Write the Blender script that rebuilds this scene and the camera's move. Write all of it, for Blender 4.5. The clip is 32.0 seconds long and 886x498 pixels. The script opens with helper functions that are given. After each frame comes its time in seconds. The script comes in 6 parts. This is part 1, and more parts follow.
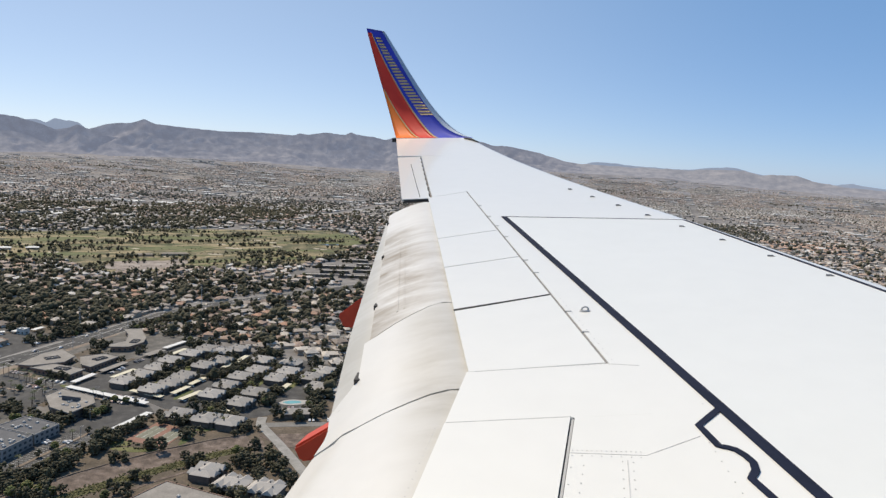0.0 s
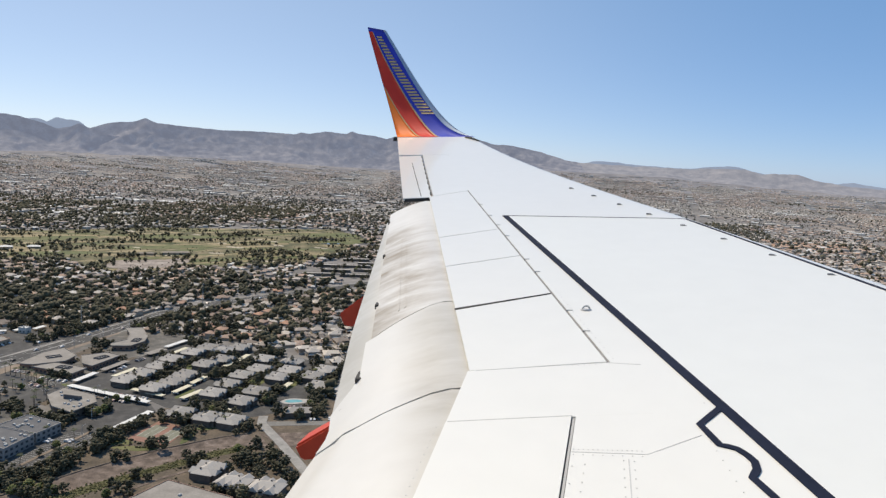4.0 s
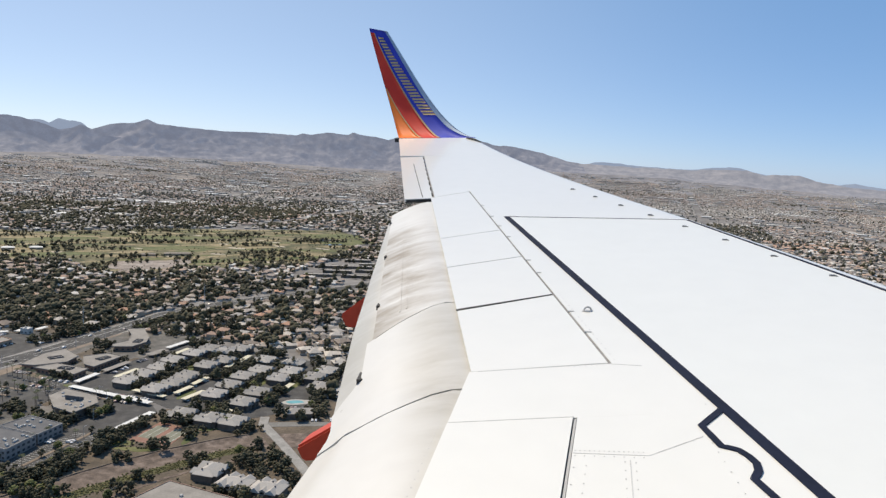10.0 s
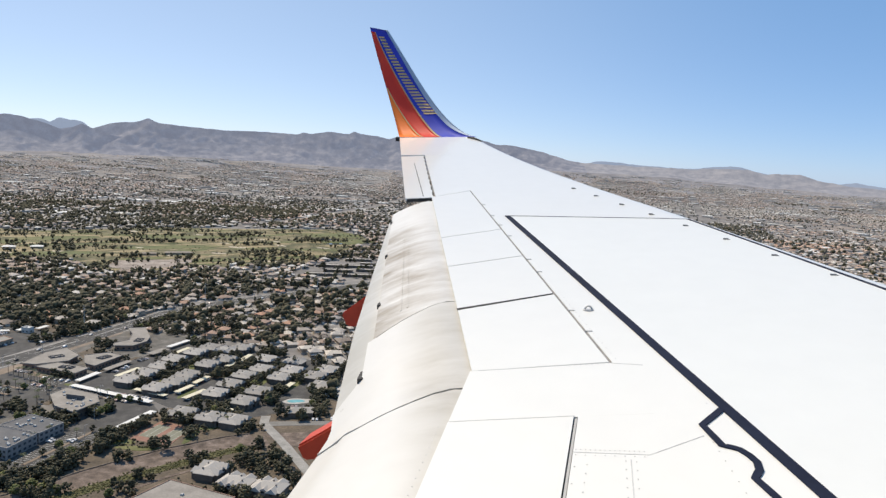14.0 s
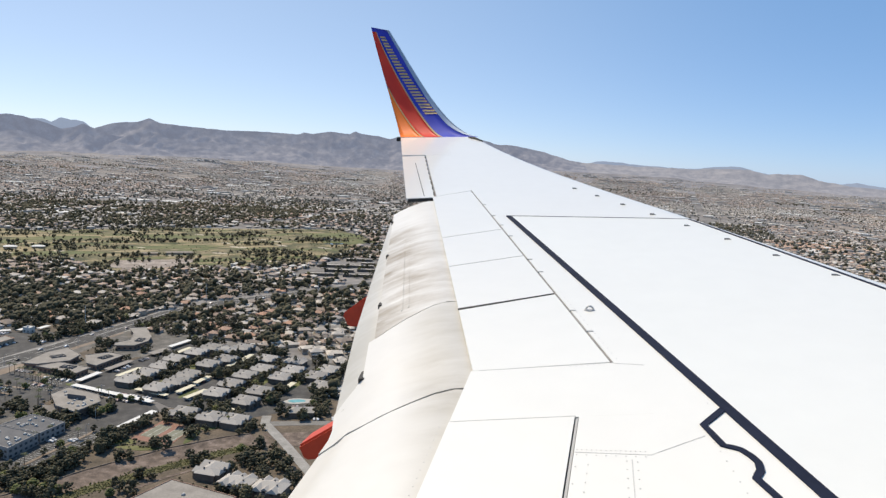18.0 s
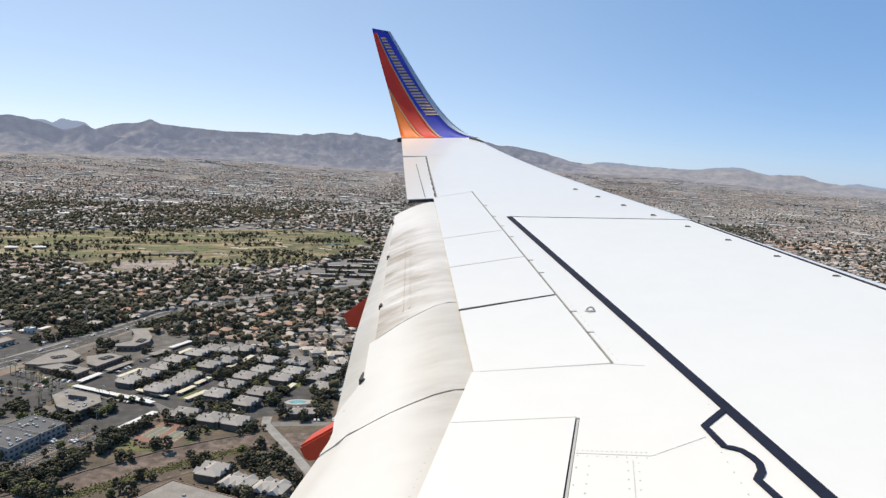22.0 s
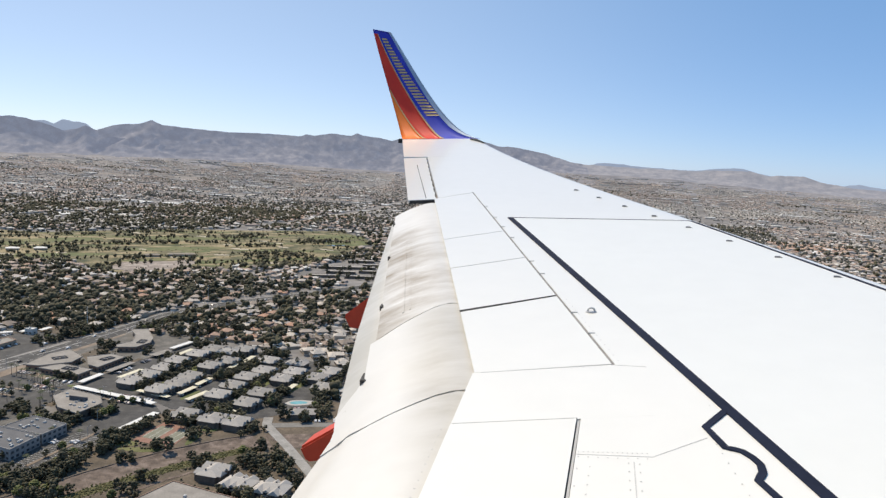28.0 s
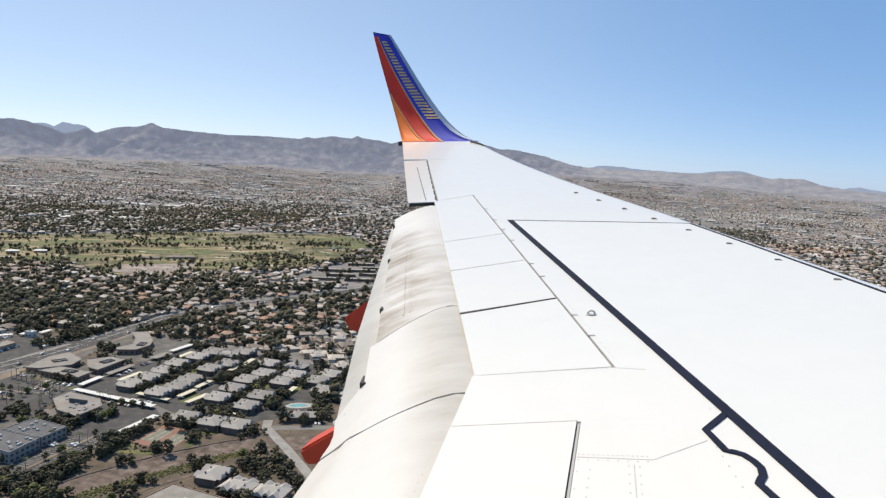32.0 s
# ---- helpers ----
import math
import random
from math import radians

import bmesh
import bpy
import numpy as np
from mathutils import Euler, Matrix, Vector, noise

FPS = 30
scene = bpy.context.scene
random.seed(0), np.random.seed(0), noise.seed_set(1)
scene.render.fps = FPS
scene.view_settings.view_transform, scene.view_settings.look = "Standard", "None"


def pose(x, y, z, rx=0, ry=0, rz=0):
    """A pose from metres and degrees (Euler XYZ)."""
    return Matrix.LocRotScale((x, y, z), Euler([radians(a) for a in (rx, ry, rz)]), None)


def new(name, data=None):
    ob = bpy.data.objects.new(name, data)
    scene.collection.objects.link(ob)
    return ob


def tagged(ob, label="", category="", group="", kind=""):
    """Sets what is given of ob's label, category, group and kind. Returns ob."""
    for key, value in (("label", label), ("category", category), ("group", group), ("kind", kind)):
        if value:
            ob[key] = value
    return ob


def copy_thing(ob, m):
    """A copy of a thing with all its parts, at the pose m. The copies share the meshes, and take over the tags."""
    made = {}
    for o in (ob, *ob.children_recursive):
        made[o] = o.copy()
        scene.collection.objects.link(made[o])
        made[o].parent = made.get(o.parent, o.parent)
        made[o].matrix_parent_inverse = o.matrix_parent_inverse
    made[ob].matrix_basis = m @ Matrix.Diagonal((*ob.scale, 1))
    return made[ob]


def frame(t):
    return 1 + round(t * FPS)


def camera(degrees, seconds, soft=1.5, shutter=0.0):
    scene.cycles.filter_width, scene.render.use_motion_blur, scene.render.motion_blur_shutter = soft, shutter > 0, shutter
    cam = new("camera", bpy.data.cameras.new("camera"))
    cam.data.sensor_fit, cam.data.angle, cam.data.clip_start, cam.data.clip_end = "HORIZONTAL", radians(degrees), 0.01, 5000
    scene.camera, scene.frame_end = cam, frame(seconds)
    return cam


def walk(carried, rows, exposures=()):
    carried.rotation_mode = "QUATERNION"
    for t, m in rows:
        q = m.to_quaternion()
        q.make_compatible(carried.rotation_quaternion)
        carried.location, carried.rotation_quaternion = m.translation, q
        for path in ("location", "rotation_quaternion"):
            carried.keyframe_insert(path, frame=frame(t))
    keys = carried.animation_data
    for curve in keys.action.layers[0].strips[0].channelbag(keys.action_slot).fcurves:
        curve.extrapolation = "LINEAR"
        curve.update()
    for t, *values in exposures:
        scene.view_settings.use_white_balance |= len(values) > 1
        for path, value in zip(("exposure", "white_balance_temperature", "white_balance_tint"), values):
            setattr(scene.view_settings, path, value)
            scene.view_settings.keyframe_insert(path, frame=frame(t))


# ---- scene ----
# World: metres, x along the flight direction, y to the wing's side, z up from the valley floor.
H = 200.0          # eye height over the valley
AIRCRAFT = pose(0, 0, H, 0.494, -3.067, 3.382)      # its attitude over the ground; the eye is its origin
cam = camera(62.2, 32.0, soft=1.38)
PATH = [(0.0, 83.226, 11.628), (0.5, 83.163, 11.631), (1.0, 83.155, 11.695), (1.5, 83.034, 11.756), (2.0, 83.152, 11.695),
        (2.5, 83.096, 11.633), (3.0, 83.096, 11.692), (3.5, 83.157, 11.695), (5.5, 83.097, 11.828), (6.0, 83.160, 11.766),
        (6.5, 83.226, 11.824), (7.0, 83.285, 11.829), (7.5, 83.168, 11.892), (8.0, 83.224, 11.836), (8.5, 83.224, 11.895),
        (9.0, 83.165, 11.897), (9.5, 83.224, 11.895), (10.0, 83.224, 11.834), (10.5, 83.160, 11.831), (11.0, 83.094, 11.834),
        (11.5, 83.029, 11.895), (12.0, 83.092, 11.895), (12.5, 83.216, 11.834), (13.0, 83.099, 11.836), (13.5, 83.096, 11.956),
        (14.0, 83.160, 11.895), (14.5, 83.223, 11.766), (16.5, 83.155, 11.836), (17.0, 83.035, 11.958), (17.5, 83.094, 11.963),
        (18.0, 83.157, 11.974), (18.5, 83.157, 12.224), (19.0, 83.101, 12.166), (19.5, 83.219, 12.103), (20.0, 83.163, 12.097),
        (20.5, 83.157, 12.036), (21.0, 83.099, 12.034), (21.5, 83.160, 12.034), (22.0, 83.224, 12.034), (22.5, 83.226, 12.031),
        (23.0, 83.229, 11.966), (23.5, 83.287, 11.966), (24.0, 83.235, 12.031), (24.5, 83.294, 12.031), (25.0, 83.286, 11.971),
        (25.5, 83.034, 12.095), (27.5, 83.296, 12.163), (28.0, 83.293, 12.103), (28.5, 83.294, 12.105), (29.0, 83.229, 12.229),
        (29.5, 83.233, 12.171), (30.0, 83.294, 12.227), (30.5, 83.294, 12.166), (31.0, 83.241, 12.105), (31.5, 83.428, 12.161),
        (32.0, 83.497, 12.103)]      # seconds, tilt and turn of the camera in the cabin
walk(cam, [(t, AIRCRAFT @ pose(0, 0, 0, tilt, 0, turn)) for t, tilt, turn in PATH], exposures=[(0.0, -0.14, 7400, 10), (5.0, -0.13, 7400, 10), (9.0, -0.11, 7400, 10), (12.5, 0.0, 7400, 10), (32.0, 0.0, 7400, 10)])

# ---- sky and sun ----
SUN_DIR = Vector((-0.628, 0.335, 0.973)).normalized()
world = bpy.data.worlds.new("clear_sky")
scene.world = world
world.use_nodes = True
wn, wl = world.node_tree.nodes, world.node_tree.links
sky = wn.new("ShaderNodeTexSky")
sky.sky_type = "NISHITA"
sky.sun_disc = False
sky.sun_elevation = math.asin(SUN_DIR.z)
sky.sun_rotation = math.atan2(SUN_DIR.x, SUN_DIR.y)
sky.altitude = 800
sky.air_density, sky.dust_density, sky.ozone_density = 0.60, 0.35, 1.8
tint = wn.new("ShaderNodeMix")
tint.data_type, tint.blend_type = "RGBA", "MULTIPLY"
tint.inputs[0].default_value = 1.0
tint.inputs[7].default_value = (1.015, 0.97, 1.03, 1)
wl.new(sky.outputs[0], tint.inputs[6])
even = wn.new("ShaderNodeMix")      # the even blue that air scatters again
even.data_type = "RGBA"
even.inputs[0].default_value = 0.52
geo_w = wn.new("ShaderNodeTexCoord")
toward = wn.new("ShaderNodeVectorMath")     # paler on the sun's side, deeper blue away from it
toward.operation = "DOT_PRODUCT"
toward.inputs[1].default_value = Vector((SUN_DIR.x, SUN_DIR.y, 0)).normalized()
wl.new(geo_w.outputs["Generated"], toward.inputs[0])
fade_w = wn.new("ShaderNodeMapRange")
fade_w.interpolation_type = "SMOOTHSTEP"
fade_w.inputs[1].default_value, fade_w.inputs[2].default_value = 0.2, 1.0
wl.new(toward.outputs["Value"], fade_w.inputs[0])
blue = wn.new("ShaderNodeMix")
blue.data_type = "RGBA"
blue.inputs[6].default_value = (1.02, 2.95, 6.25, 1)
blue.inputs[7].default_value = (3.15, 4.75, 7.05, 1)
wl.new(fade_w.outputs[0], blue.inputs[0])
wl.new(blue.outputs[2], even.inputs[7])
wl.new(tint.outputs[2], even.inputs[6])
wl.new(even.outputs[2], wn["Background"].inputs[0])
wn["Background"].inputs[1].default_value = 0.15
sun_data = bpy.data.lights.new("sun", "SUN")
sun_data.energy, sun_data.angle, sun_data.color = 4.95, radians(0.53), (1.0, 0.935, 0.84)
sun_ob = new("sun", sun_data)
sun_ob.rotation_mode = "QUATERNION"
sun_ob.rotation_quaternion = SUN_DIR.to_track_quat("Z", "Y")

# ---- materials ----
def mat(name, cols, scale=1.0, rough=0.7, metal=0.0, bump=0.0, detail=4.0, fine=0.0, spread=0.5, per="", coat=0.0):
    """Procedural surface: cols blended by two scales of noise; per = 'object' or 'island' picks a hue step per piece."""
    m = bpy.data.materials.new(name)
    m.use_nodes = True
    nt = m.node_tree
    b = nt.nodes["Principled BSDF"]
    b.inputs["Roughness"].default_value = rough
    b.inputs["Metallic"].default_value = metal
    b.inputs["Coat Weight"].default_value = coat
    co = nt.nodes.new("ShaderNodeTexCoord")
    n1 = nt.nodes.new("ShaderNodeTexNoise")
    n1.inputs["Scale"].default_value = scale
    n1.inputs["Detail"].default_value = detail
    src = nt.nodes.new("ShaderNodeNewGeometry")
    nt.links.new(src.outputs["Position"] if per != "local" else co.outputs["Object"], n1.inputs["Vector"])
    ramp = nt.nodes.new("ShaderNodeValToRGB")
    lo, hi = 0.5 - spread / 2, 0.5 + spread / 2
    el = ramp.color_ramp.elements
    while len(el) < len(cols):
        el.new(0.5)
    for i, c in enumerate(cols):
        el[i].position = lo + (hi - lo) * i / max(1, len(cols) - 1)
        el[i].color = (*c, 1)
    if per in ("object", "island"):
        if per == "object":
            inf = nt.nodes.new("ShaderNodeObjectInfo").outputs["Random"]
        else:
            inf = src.outputs["Random Per Island"]
        mixv = nt.nodes.new("ShaderNodeMath")
        mixv.operation = "MULTIPLY_ADD"
        nt.links.new(n1.outputs["Fac"], mixv.inputs[0])
        mixv.inputs[1].default_value = 0.3
        add = nt.nodes.new("ShaderNodeMath")
        add.operation = "MULTIPLY_ADD"
        nt.links.new(inf, add.inputs[0])
        add.inputs[1].default_value = spread * 1.0
        add.inputs[2].default_value = 0.35 - spread / 2
        nt.links.new(add.outputs[0], mixv.inputs[2])
        nt.links.new(mixv.outputs[0], ramp.inputs[0])
    else:
        nt.links.new(n1.outputs["Fac"], ramp.inputs[0])
    col = ramp.outputs[0]
    if fine > 0:
        n2 = nt.nodes.new("ShaderNodeTexNoise")
        n2.inputs["Scale"].default_value = scale * 9
        n2.inputs["Detail"].default_value = 3
        nt.links.new(src.outputs["Position"], n2.inputs["Vector"])
        mr = nt.nodes.new("ShaderNodeMapRange")
        mr.inputs[1].default_value, mr.inputs[2].default_value = 0.3, 0.7
        mr.inputs[3].default_value, mr.inputs[4].default_value = 1 - fine, 1 + fine
        nt.links.new(n2.outputs["Fac"], mr.inputs[0])
        mx = nt.nodes.new("ShaderNodeMix")
        mx.data_type, mx.blend_type = "RGBA", "MULTIPLY"
        mx.inputs[0].default_value = 1.0
        nt.links.new(col, mx.inputs[6])
        nt.links.new(mr.outputs[0], mx.inputs[7])
        col = mx.outputs[2]
    nt.links.new(col, b.inputs["Base Color"])
    if bump > 0:
        bp = nt.nodes.new("ShaderNodeBump")
        bp.inputs["Strength"].default_value = 0.6
        bp.inputs["Distance"].default_value = bump
        nt.links.new(n1.outputs["Fac"], bp.inputs["Height"])
        nt.links.new(bp.outputs[0], b.inputs["Normal"])
    return m


M = {}
M["wing"] = mat("wing_white_paint", [(0.70, 0.693, 0.654), (0.722, 0.715, 0.677)], 0.6, 0.32, fine=0.012, coat=0.3)
M["wing_grey"] = mat("wing_grey_paint", [(0.652, 0.662, 0.642), (0.674, 0.684, 0.664)], 0.6, 0.35, fine=0.012)
M["gap"] = mat("panel_gap_dark", [(0.03, 0.03, 0.03), (0.06, 0.058, 0.055)], 8, 0.9)
M["seam"] = mat("grey_gap_strip", [(0.16, 0.155, 0.15), (0.26, 0.25, 0.24)], 5, 0.85, fine=0.2)
M["black"] = mat("walkway_black_paint", [(0.008, 0.012, 0.026), (0.014, 0.019, 0.040)], 6, 0.85, fine=0.1)
M["rivet"] = mat("rivet_grey", [(0.42, 0.41, 0.40), (0.55, 0.55, 0.54)], 20, 0.5)
M["tab"] = mat("tab_dark_grey", [(0.14, 0.14, 0.14), (0.20, 0.20, 0.20)], 20, 0.6)
M["red"] = mat("fairing_red_paint", [(0.46, 0.038, 0.018), (0.56, 0.06, 0.025)], 3, 0.45, fine=0.06)
M["wl_red"] = mat("winglet_red_paint", [(0.64, 0.038, 0.024), (0.72, 0.055, 0.030)], 3, 0.5)
M["wl_orange"] = mat("winglet_orange_paint", [(0.86, 0.165, 0.022), (0.92, 0.205, 0.03)], 3, 0.5)
M["wl_blue"] = mat("winglet_blue_paint", [(0.025, 0.042, 0.36), (0.035, 0.058, 0.44)], 3, 0.6)
M["wl_gold"] = mat("winglet_gold_paint", [(0.50, 0.36, 0.17), (0.56, 0.41, 0.20)], 3, 0.65)
M["wl_grey"] = mat("winglet_edge_metal", [(0.27, 0.33, 0.42), (0.35, 0.42, 0.50)], 5, 0.45, metal=0.3)
for k in ("wl_red", "wl_orange", "wl_blue", "wl_gold"):
    M[k].node_tree.nodes["Principled BSDF"].inputs["Specular IOR Level"].default_value = 0.2


def flap_material(name, lo, hi, most, aft, span, grime):
    """White flap paint with long brown grime streaks that run aft."""
    # aft names take a base darkened as painted shade
    m = mat(name, [(0.565, 0.559, 0.537), (0.615, 0.607, 0.585)] if "aft" not in name else [(0.46, 0.452, 0.43), (0.52, 0.51, 0.485)], 0.8, 0.4, fine=0.02)
    nt = m.node_tree
    b = nt.nodes["Principled BSDF"]
    geo = nt.nodes.new("ShaderNodeTexCoord")
    mp = nt.nodes.new("ShaderNodeMapping")
    mp.inputs["Scale"].default_value = (2.6, 8.0, 2.6)
    mp.inputs["Rotation"].default_value = (0, 0, -0.45)
    nt.links.new(geo.outputs["Object"], mp.inputs["Vector"])
    n = nt.nodes.new("ShaderNodeTexNoise")
    n.inputs["Scale"].default_value = 1.0
    n.inputs["Detail"].default_value = 9
    n.inputs["Roughness"].default_value = 0.6
    n.inputs["Distortion"].default_value = 0.15
    nt.links.new(mp.outputs[0], n.inputs["Vector"])
    big = nt.nodes.new("ShaderNodeTexNoise")
    big.inputs["Scale"].default_value = 1.7
    big.inputs["Detail"].default_value = 5
    nt.links.new(geo.outputs["Object"], big.inputs["Vector"])
    mul = nt.nodes.new("ShaderNodeMath")
    mul.operation = "MULTIPLY"
    nt.links.new(n.outputs["Fac"], mul.inputs[0])
    nt.links.new(big.outputs["Fac"], mul.inputs[1])
    mr = nt.nodes.new("ShaderNodeMapRange")
    mr.inputs[1].default_value, mr.inputs[2].default_value = lo, hi
    mr.inputs[3].default_value, mr.inputs[4].default_value = 0.0, most
    nt.links.new(mul.outputs[0], mr.inputs[0])
    mx = nt.nodes.new("ShaderNodeMix")
    mx.data_type = "RGBA"
    old = b.inputs["Base Color"].links[0].from_socket
    sep = nt.nodes.new("ShaderNodeSeparateXYZ")
    nt.links.new(geo.outputs["Object"], sep.inputs[0])
    away = nt.nodes.new("ShaderNodeMath")       # distance aft of the edge over the flap
    away.operation = "MULTIPLY_ADD"
    nt.links.new(sep.outputs[1], away.inputs[0])
    away.inputs[1].default_value = 0.268
    nt.links.new(sep.outputs[0], away.inputs[2])
    front = nt.nodes.new("ShaderNodeMapRange")
    front.interpolation_type = "SMOOTHSTEP"
    for k in range(4):
        front.inputs[1 + k].default_value = aft[k]
    tip = nt.nodes.new("ShaderNodeMapRange")
    tip.interpolation_type = "SMOOTHSTEP"
    for k in range(4):
        tip.inputs[1 + k].default_value = span[k]
    nt.links.new(sep.outputs[1], tip.inputs[0])
    both = nt.nodes.new("ShaderNodeMath")
    both.operation = "MULTIPLY"
    nt.links.new(away.outputs[0], front.inputs[0])
    amount = nt.nodes.new("ShaderNodeMath")
    amount.operation = "MULTIPLY"
    nt.links.new(mr.outputs[0], amount.inputs[0])
    nt.links.new(front.outputs[0], both.inputs[0])
    nt.links.new(tip.outputs[0], both.inputs[1])
    nt.links.new(both.outputs[0], amount.inputs[1])
    nt.links.new(amount.outputs[0], mx.inputs[0])
    nt.links.new(old, mx.inputs[6])
    mx.inputs[7].default_value = (*grime, 1)
    nt.links.new(mx.outputs[2], b.inputs["Base Color"])
    return m


M["flap"] = flap_material("flap_white_paint", -0.04, 0.44, 0.85, (-0.10, 0.18, 0.06, 1.0), (3.0, 4.7, 1.0, 0.8), (0.31, 0.282, 0.23))
M["flap_dirty"] = flap_material("flap_grimy_paint", 0.13, 0.40, 1.0, (0.02, 0.34, 1.0, 0.5), (6.6, 7.6, 1.0, 0.12), (0.235, 0.185, 0.122))
# darker base puts the steep aft flap's shade into its colour; streaks are grime
M["flap_aft_shaded"] = flap_material("aft_flap_shade_paint", 0.10, 0.32, 0.6, (-0.4, 0.1, 1.0, 0.6), (20, 21, 1.0, 1.0), (0.33, 0.31, 0.26))
M["asphalt"] = mat("asphalt", [(0.034, 0.033, 0.033), (0.052, 0.050, 0.048), (0.080, 0.076, 0.071)], 0.11, 0.9, fine=0.3, spread=0.4)
M["asphalt_pale"] = mat("asphalt_worn", [(0.062, 0.058, 0.052), (0.100, 0.093, 0.083), (0.150, 0.138, 0.120)], 0.10, 0.9, fine=0.28, spread=0.4)
M["asphalt_old"] = mat("bleached_asphalt", [(0.120, 0.114, 0.105), (0.165, 0.157, 0.145), (0.200, 0.190, 0.175)], 0.10, 0.9, fine=0.2, spread=0.4)
M["concrete"] = mat("pale_concrete", [(0.297, 0.288, 0.27), (0.396, 0.378, 0.351)], 0.2, 0.9, fine=0.08)
M["street_concrete"] = mat("worn_street_concrete", [(0.19, 0.182, 0.168), (0.245, 0.235, 0.218), (0.30, 0.288, 0.268)], 0.12, 0.9, fine=0.15, spread=0.4)
M["line"] = mat("road_paint", [(0.54, 0.54, 0.513), (0.648, 0.639, 0.612)], 0.6, 0.7)
M["dirt"] = mat("desert_dirt", [(0.135, 0.102, 0.074), (0.195, 0.150, 0.112), (0.255, 0.205, 0.158)], 0.05, 0.95, fine=0.15, bump=0.4)
M["wash_dirt"] = mat("wash_bank_dirt", [(0.070, 0.052, 0.040), (0.125, 0.093, 0.074), (0.205, 0.158, 0.130)], 0.16, 0.95, fine=0.35, detail=8, bump=0.4, spread=0.36)
M["weeds"] = mat("wash_weeds", [(0.044, 0.046, 0.014), (0.078, 0.076, 0.026), (0.125, 0.108, 0.050)], 0.25, 0.95, fine=0.35, detail=7, spread=0.34)
M["yard"] = mat("brown_yard_ground", [(0.060, 0.047, 0.033), (0.100, 0.077, 0.054), (0.158, 0.120, 0.086)], 0.08, 0.95, fine=0.3, detail=7)
M["grass"] = mat("golf_grass", [(0.064, 0.080, 0.022), (0.098, 0.108, 0.034), (0.155, 0.142, 0.058)], 0.02, 0.9, fine=0.2)
M["rough"] = mat("dry_golf_rough", [(0.048, 0.052, 0.020), (0.105, 0.096, 0.044), (0.200, 0.162, 0.090)], 0.030, 0.95, fine=0.3, detail=8, spread=0.24)
M["dry"] = mat("dry_tan_grass", [(0.170, 0.135, 0.066), (0.250, 0.200, 0.108), (0.33, 0.265, 0.16)], 0.05, 0.95, fine=0.2)
M["sand"] = mat("bunker_sand", [(0.378, 0.324, 0.243), (0.468, 0.405, 0.306)], 0.3, 0.95)
M["water"] = mat("pond_water", [(0.02, 0.035, 0.04), (0.03, 0.05, 0.05)], 0.1, 0.08)
M["pool"] = mat("pool_water", [(0.10, 0.30, 0.32), (0.16, 0.38, 0.38)], 0.2, 0.1)
M["roof_tile"] = mat("clay_tile_roof", [(0.18, 0.15, 0.126), (0.288, 0.198, 0.15), (0.432, 0.228, 0.144), (0.24, 0.198, 0.168), (0.36, 0.306, 0.258), (0.504, 0.456, 0.396), (0.264, 0.24, 0.222)], 1.2, 0.85, fine=0.12, per="object", spread=0.9)
M["roof_far"] = mat("far_tile_roofs", [(0.22, 0.185, 0.16), (0.34, 0.255, 0.205), (0.30, 0.26, 0.23), (0.44, 0.29, 0.21), (0.40, 0.32, 0.26), (0.50, 0.47, 0.43), (0.58, 0.56, 0.52)], 0.5, 0.9, per="island", spread=0.95)
M["wall_far"] = mat("far_stucco", [(0.31, 0.265, 0.225), (0.40, 0.355, 0.31), (0.50, 0.46, 0.415)], 0.5, 0.9, per="island", spread=0.9)
M["tree_far"] = mat("far_tree_foliage", [(0.041, 0.037, 0.019), (0.062, 0.055, 0.028), (0.100, 0.087, 0.045)], 0.4, 0.9, per="island", spread=0.9)
M["roof_clay"] = mat("far_orange_clay", [(0.40, 0.24, 0.165), (0.48, 0.30, 0.21), (0.44, 0.33, 0.26)], 0.5, 0.9, per="island", spread=0.8)
M["roof_pale"] = mat("far_pale_tile", [(0.36, 0.32, 0.275), (0.45, 0.405, 0.35), (0.53, 0.49, 0.44)], 0.5, 0.9, per="island", spread=0.8)
M["roof_orange"] = mat("orange_clay_roof", [(0.36, 0.20, 0.125), (0.43, 0.26, 0.17), (0.40, 0.27, 0.20)], 1.0, 0.85, fine=0.15, per="object", spread=0.8)
M["roof_grey"] = mat("grey_shingle_roof", [(0.285, 0.262, 0.235), (0.40, 0.37, 0.335)], 0.35, 0.9, fine=0.15, per="object", spread=0.8)
M["roof_white"] = mat("white_membrane_roof", [(0.522, 0.522, 0.504), (0.612, 0.612, 0.594)], 0.15, 0.7, fine=0.05)
M["roof_flat"] = mat("grey_flat_roof", [(0.19, 0.172, 0.152), (0.275, 0.252, 0.225)], 0.12, 0.9, fine=0.14)
M["roof_dark"] = mat("dark_flat_roof", [(0.0675, 0.0702, 0.0765), (0.108, 0.108, 0.1125)], 0.12, 0.85, fine=0.12)
M["stucco"] = mat("tan_stucco", [(0.30, 0.225, 0.16), (0.40, 0.315, 0.235), (0.48, 0.40, 0.315)], 0.4, 0.9, fine=0.06, per="object", spread=0.9)
M["stucco_grey"] = mat("grey_stucco", [(0.234, 0.225, 0.216), (0.324, 0.3105, 0.297)], 0.4, 0.9, fine=0.06)
M["stucco_red"] = mat("reddish_stucco", [(0.252, 0.153, 0.108), (0.324, 0.207, 0.153)], 0.4, 0.9, fine=0.06)
M["glass"] = mat("dark_window_glass", [(0.02, 0.025, 0.03), (0.035, 0.04, 0.045)], 0.5, 0.3)
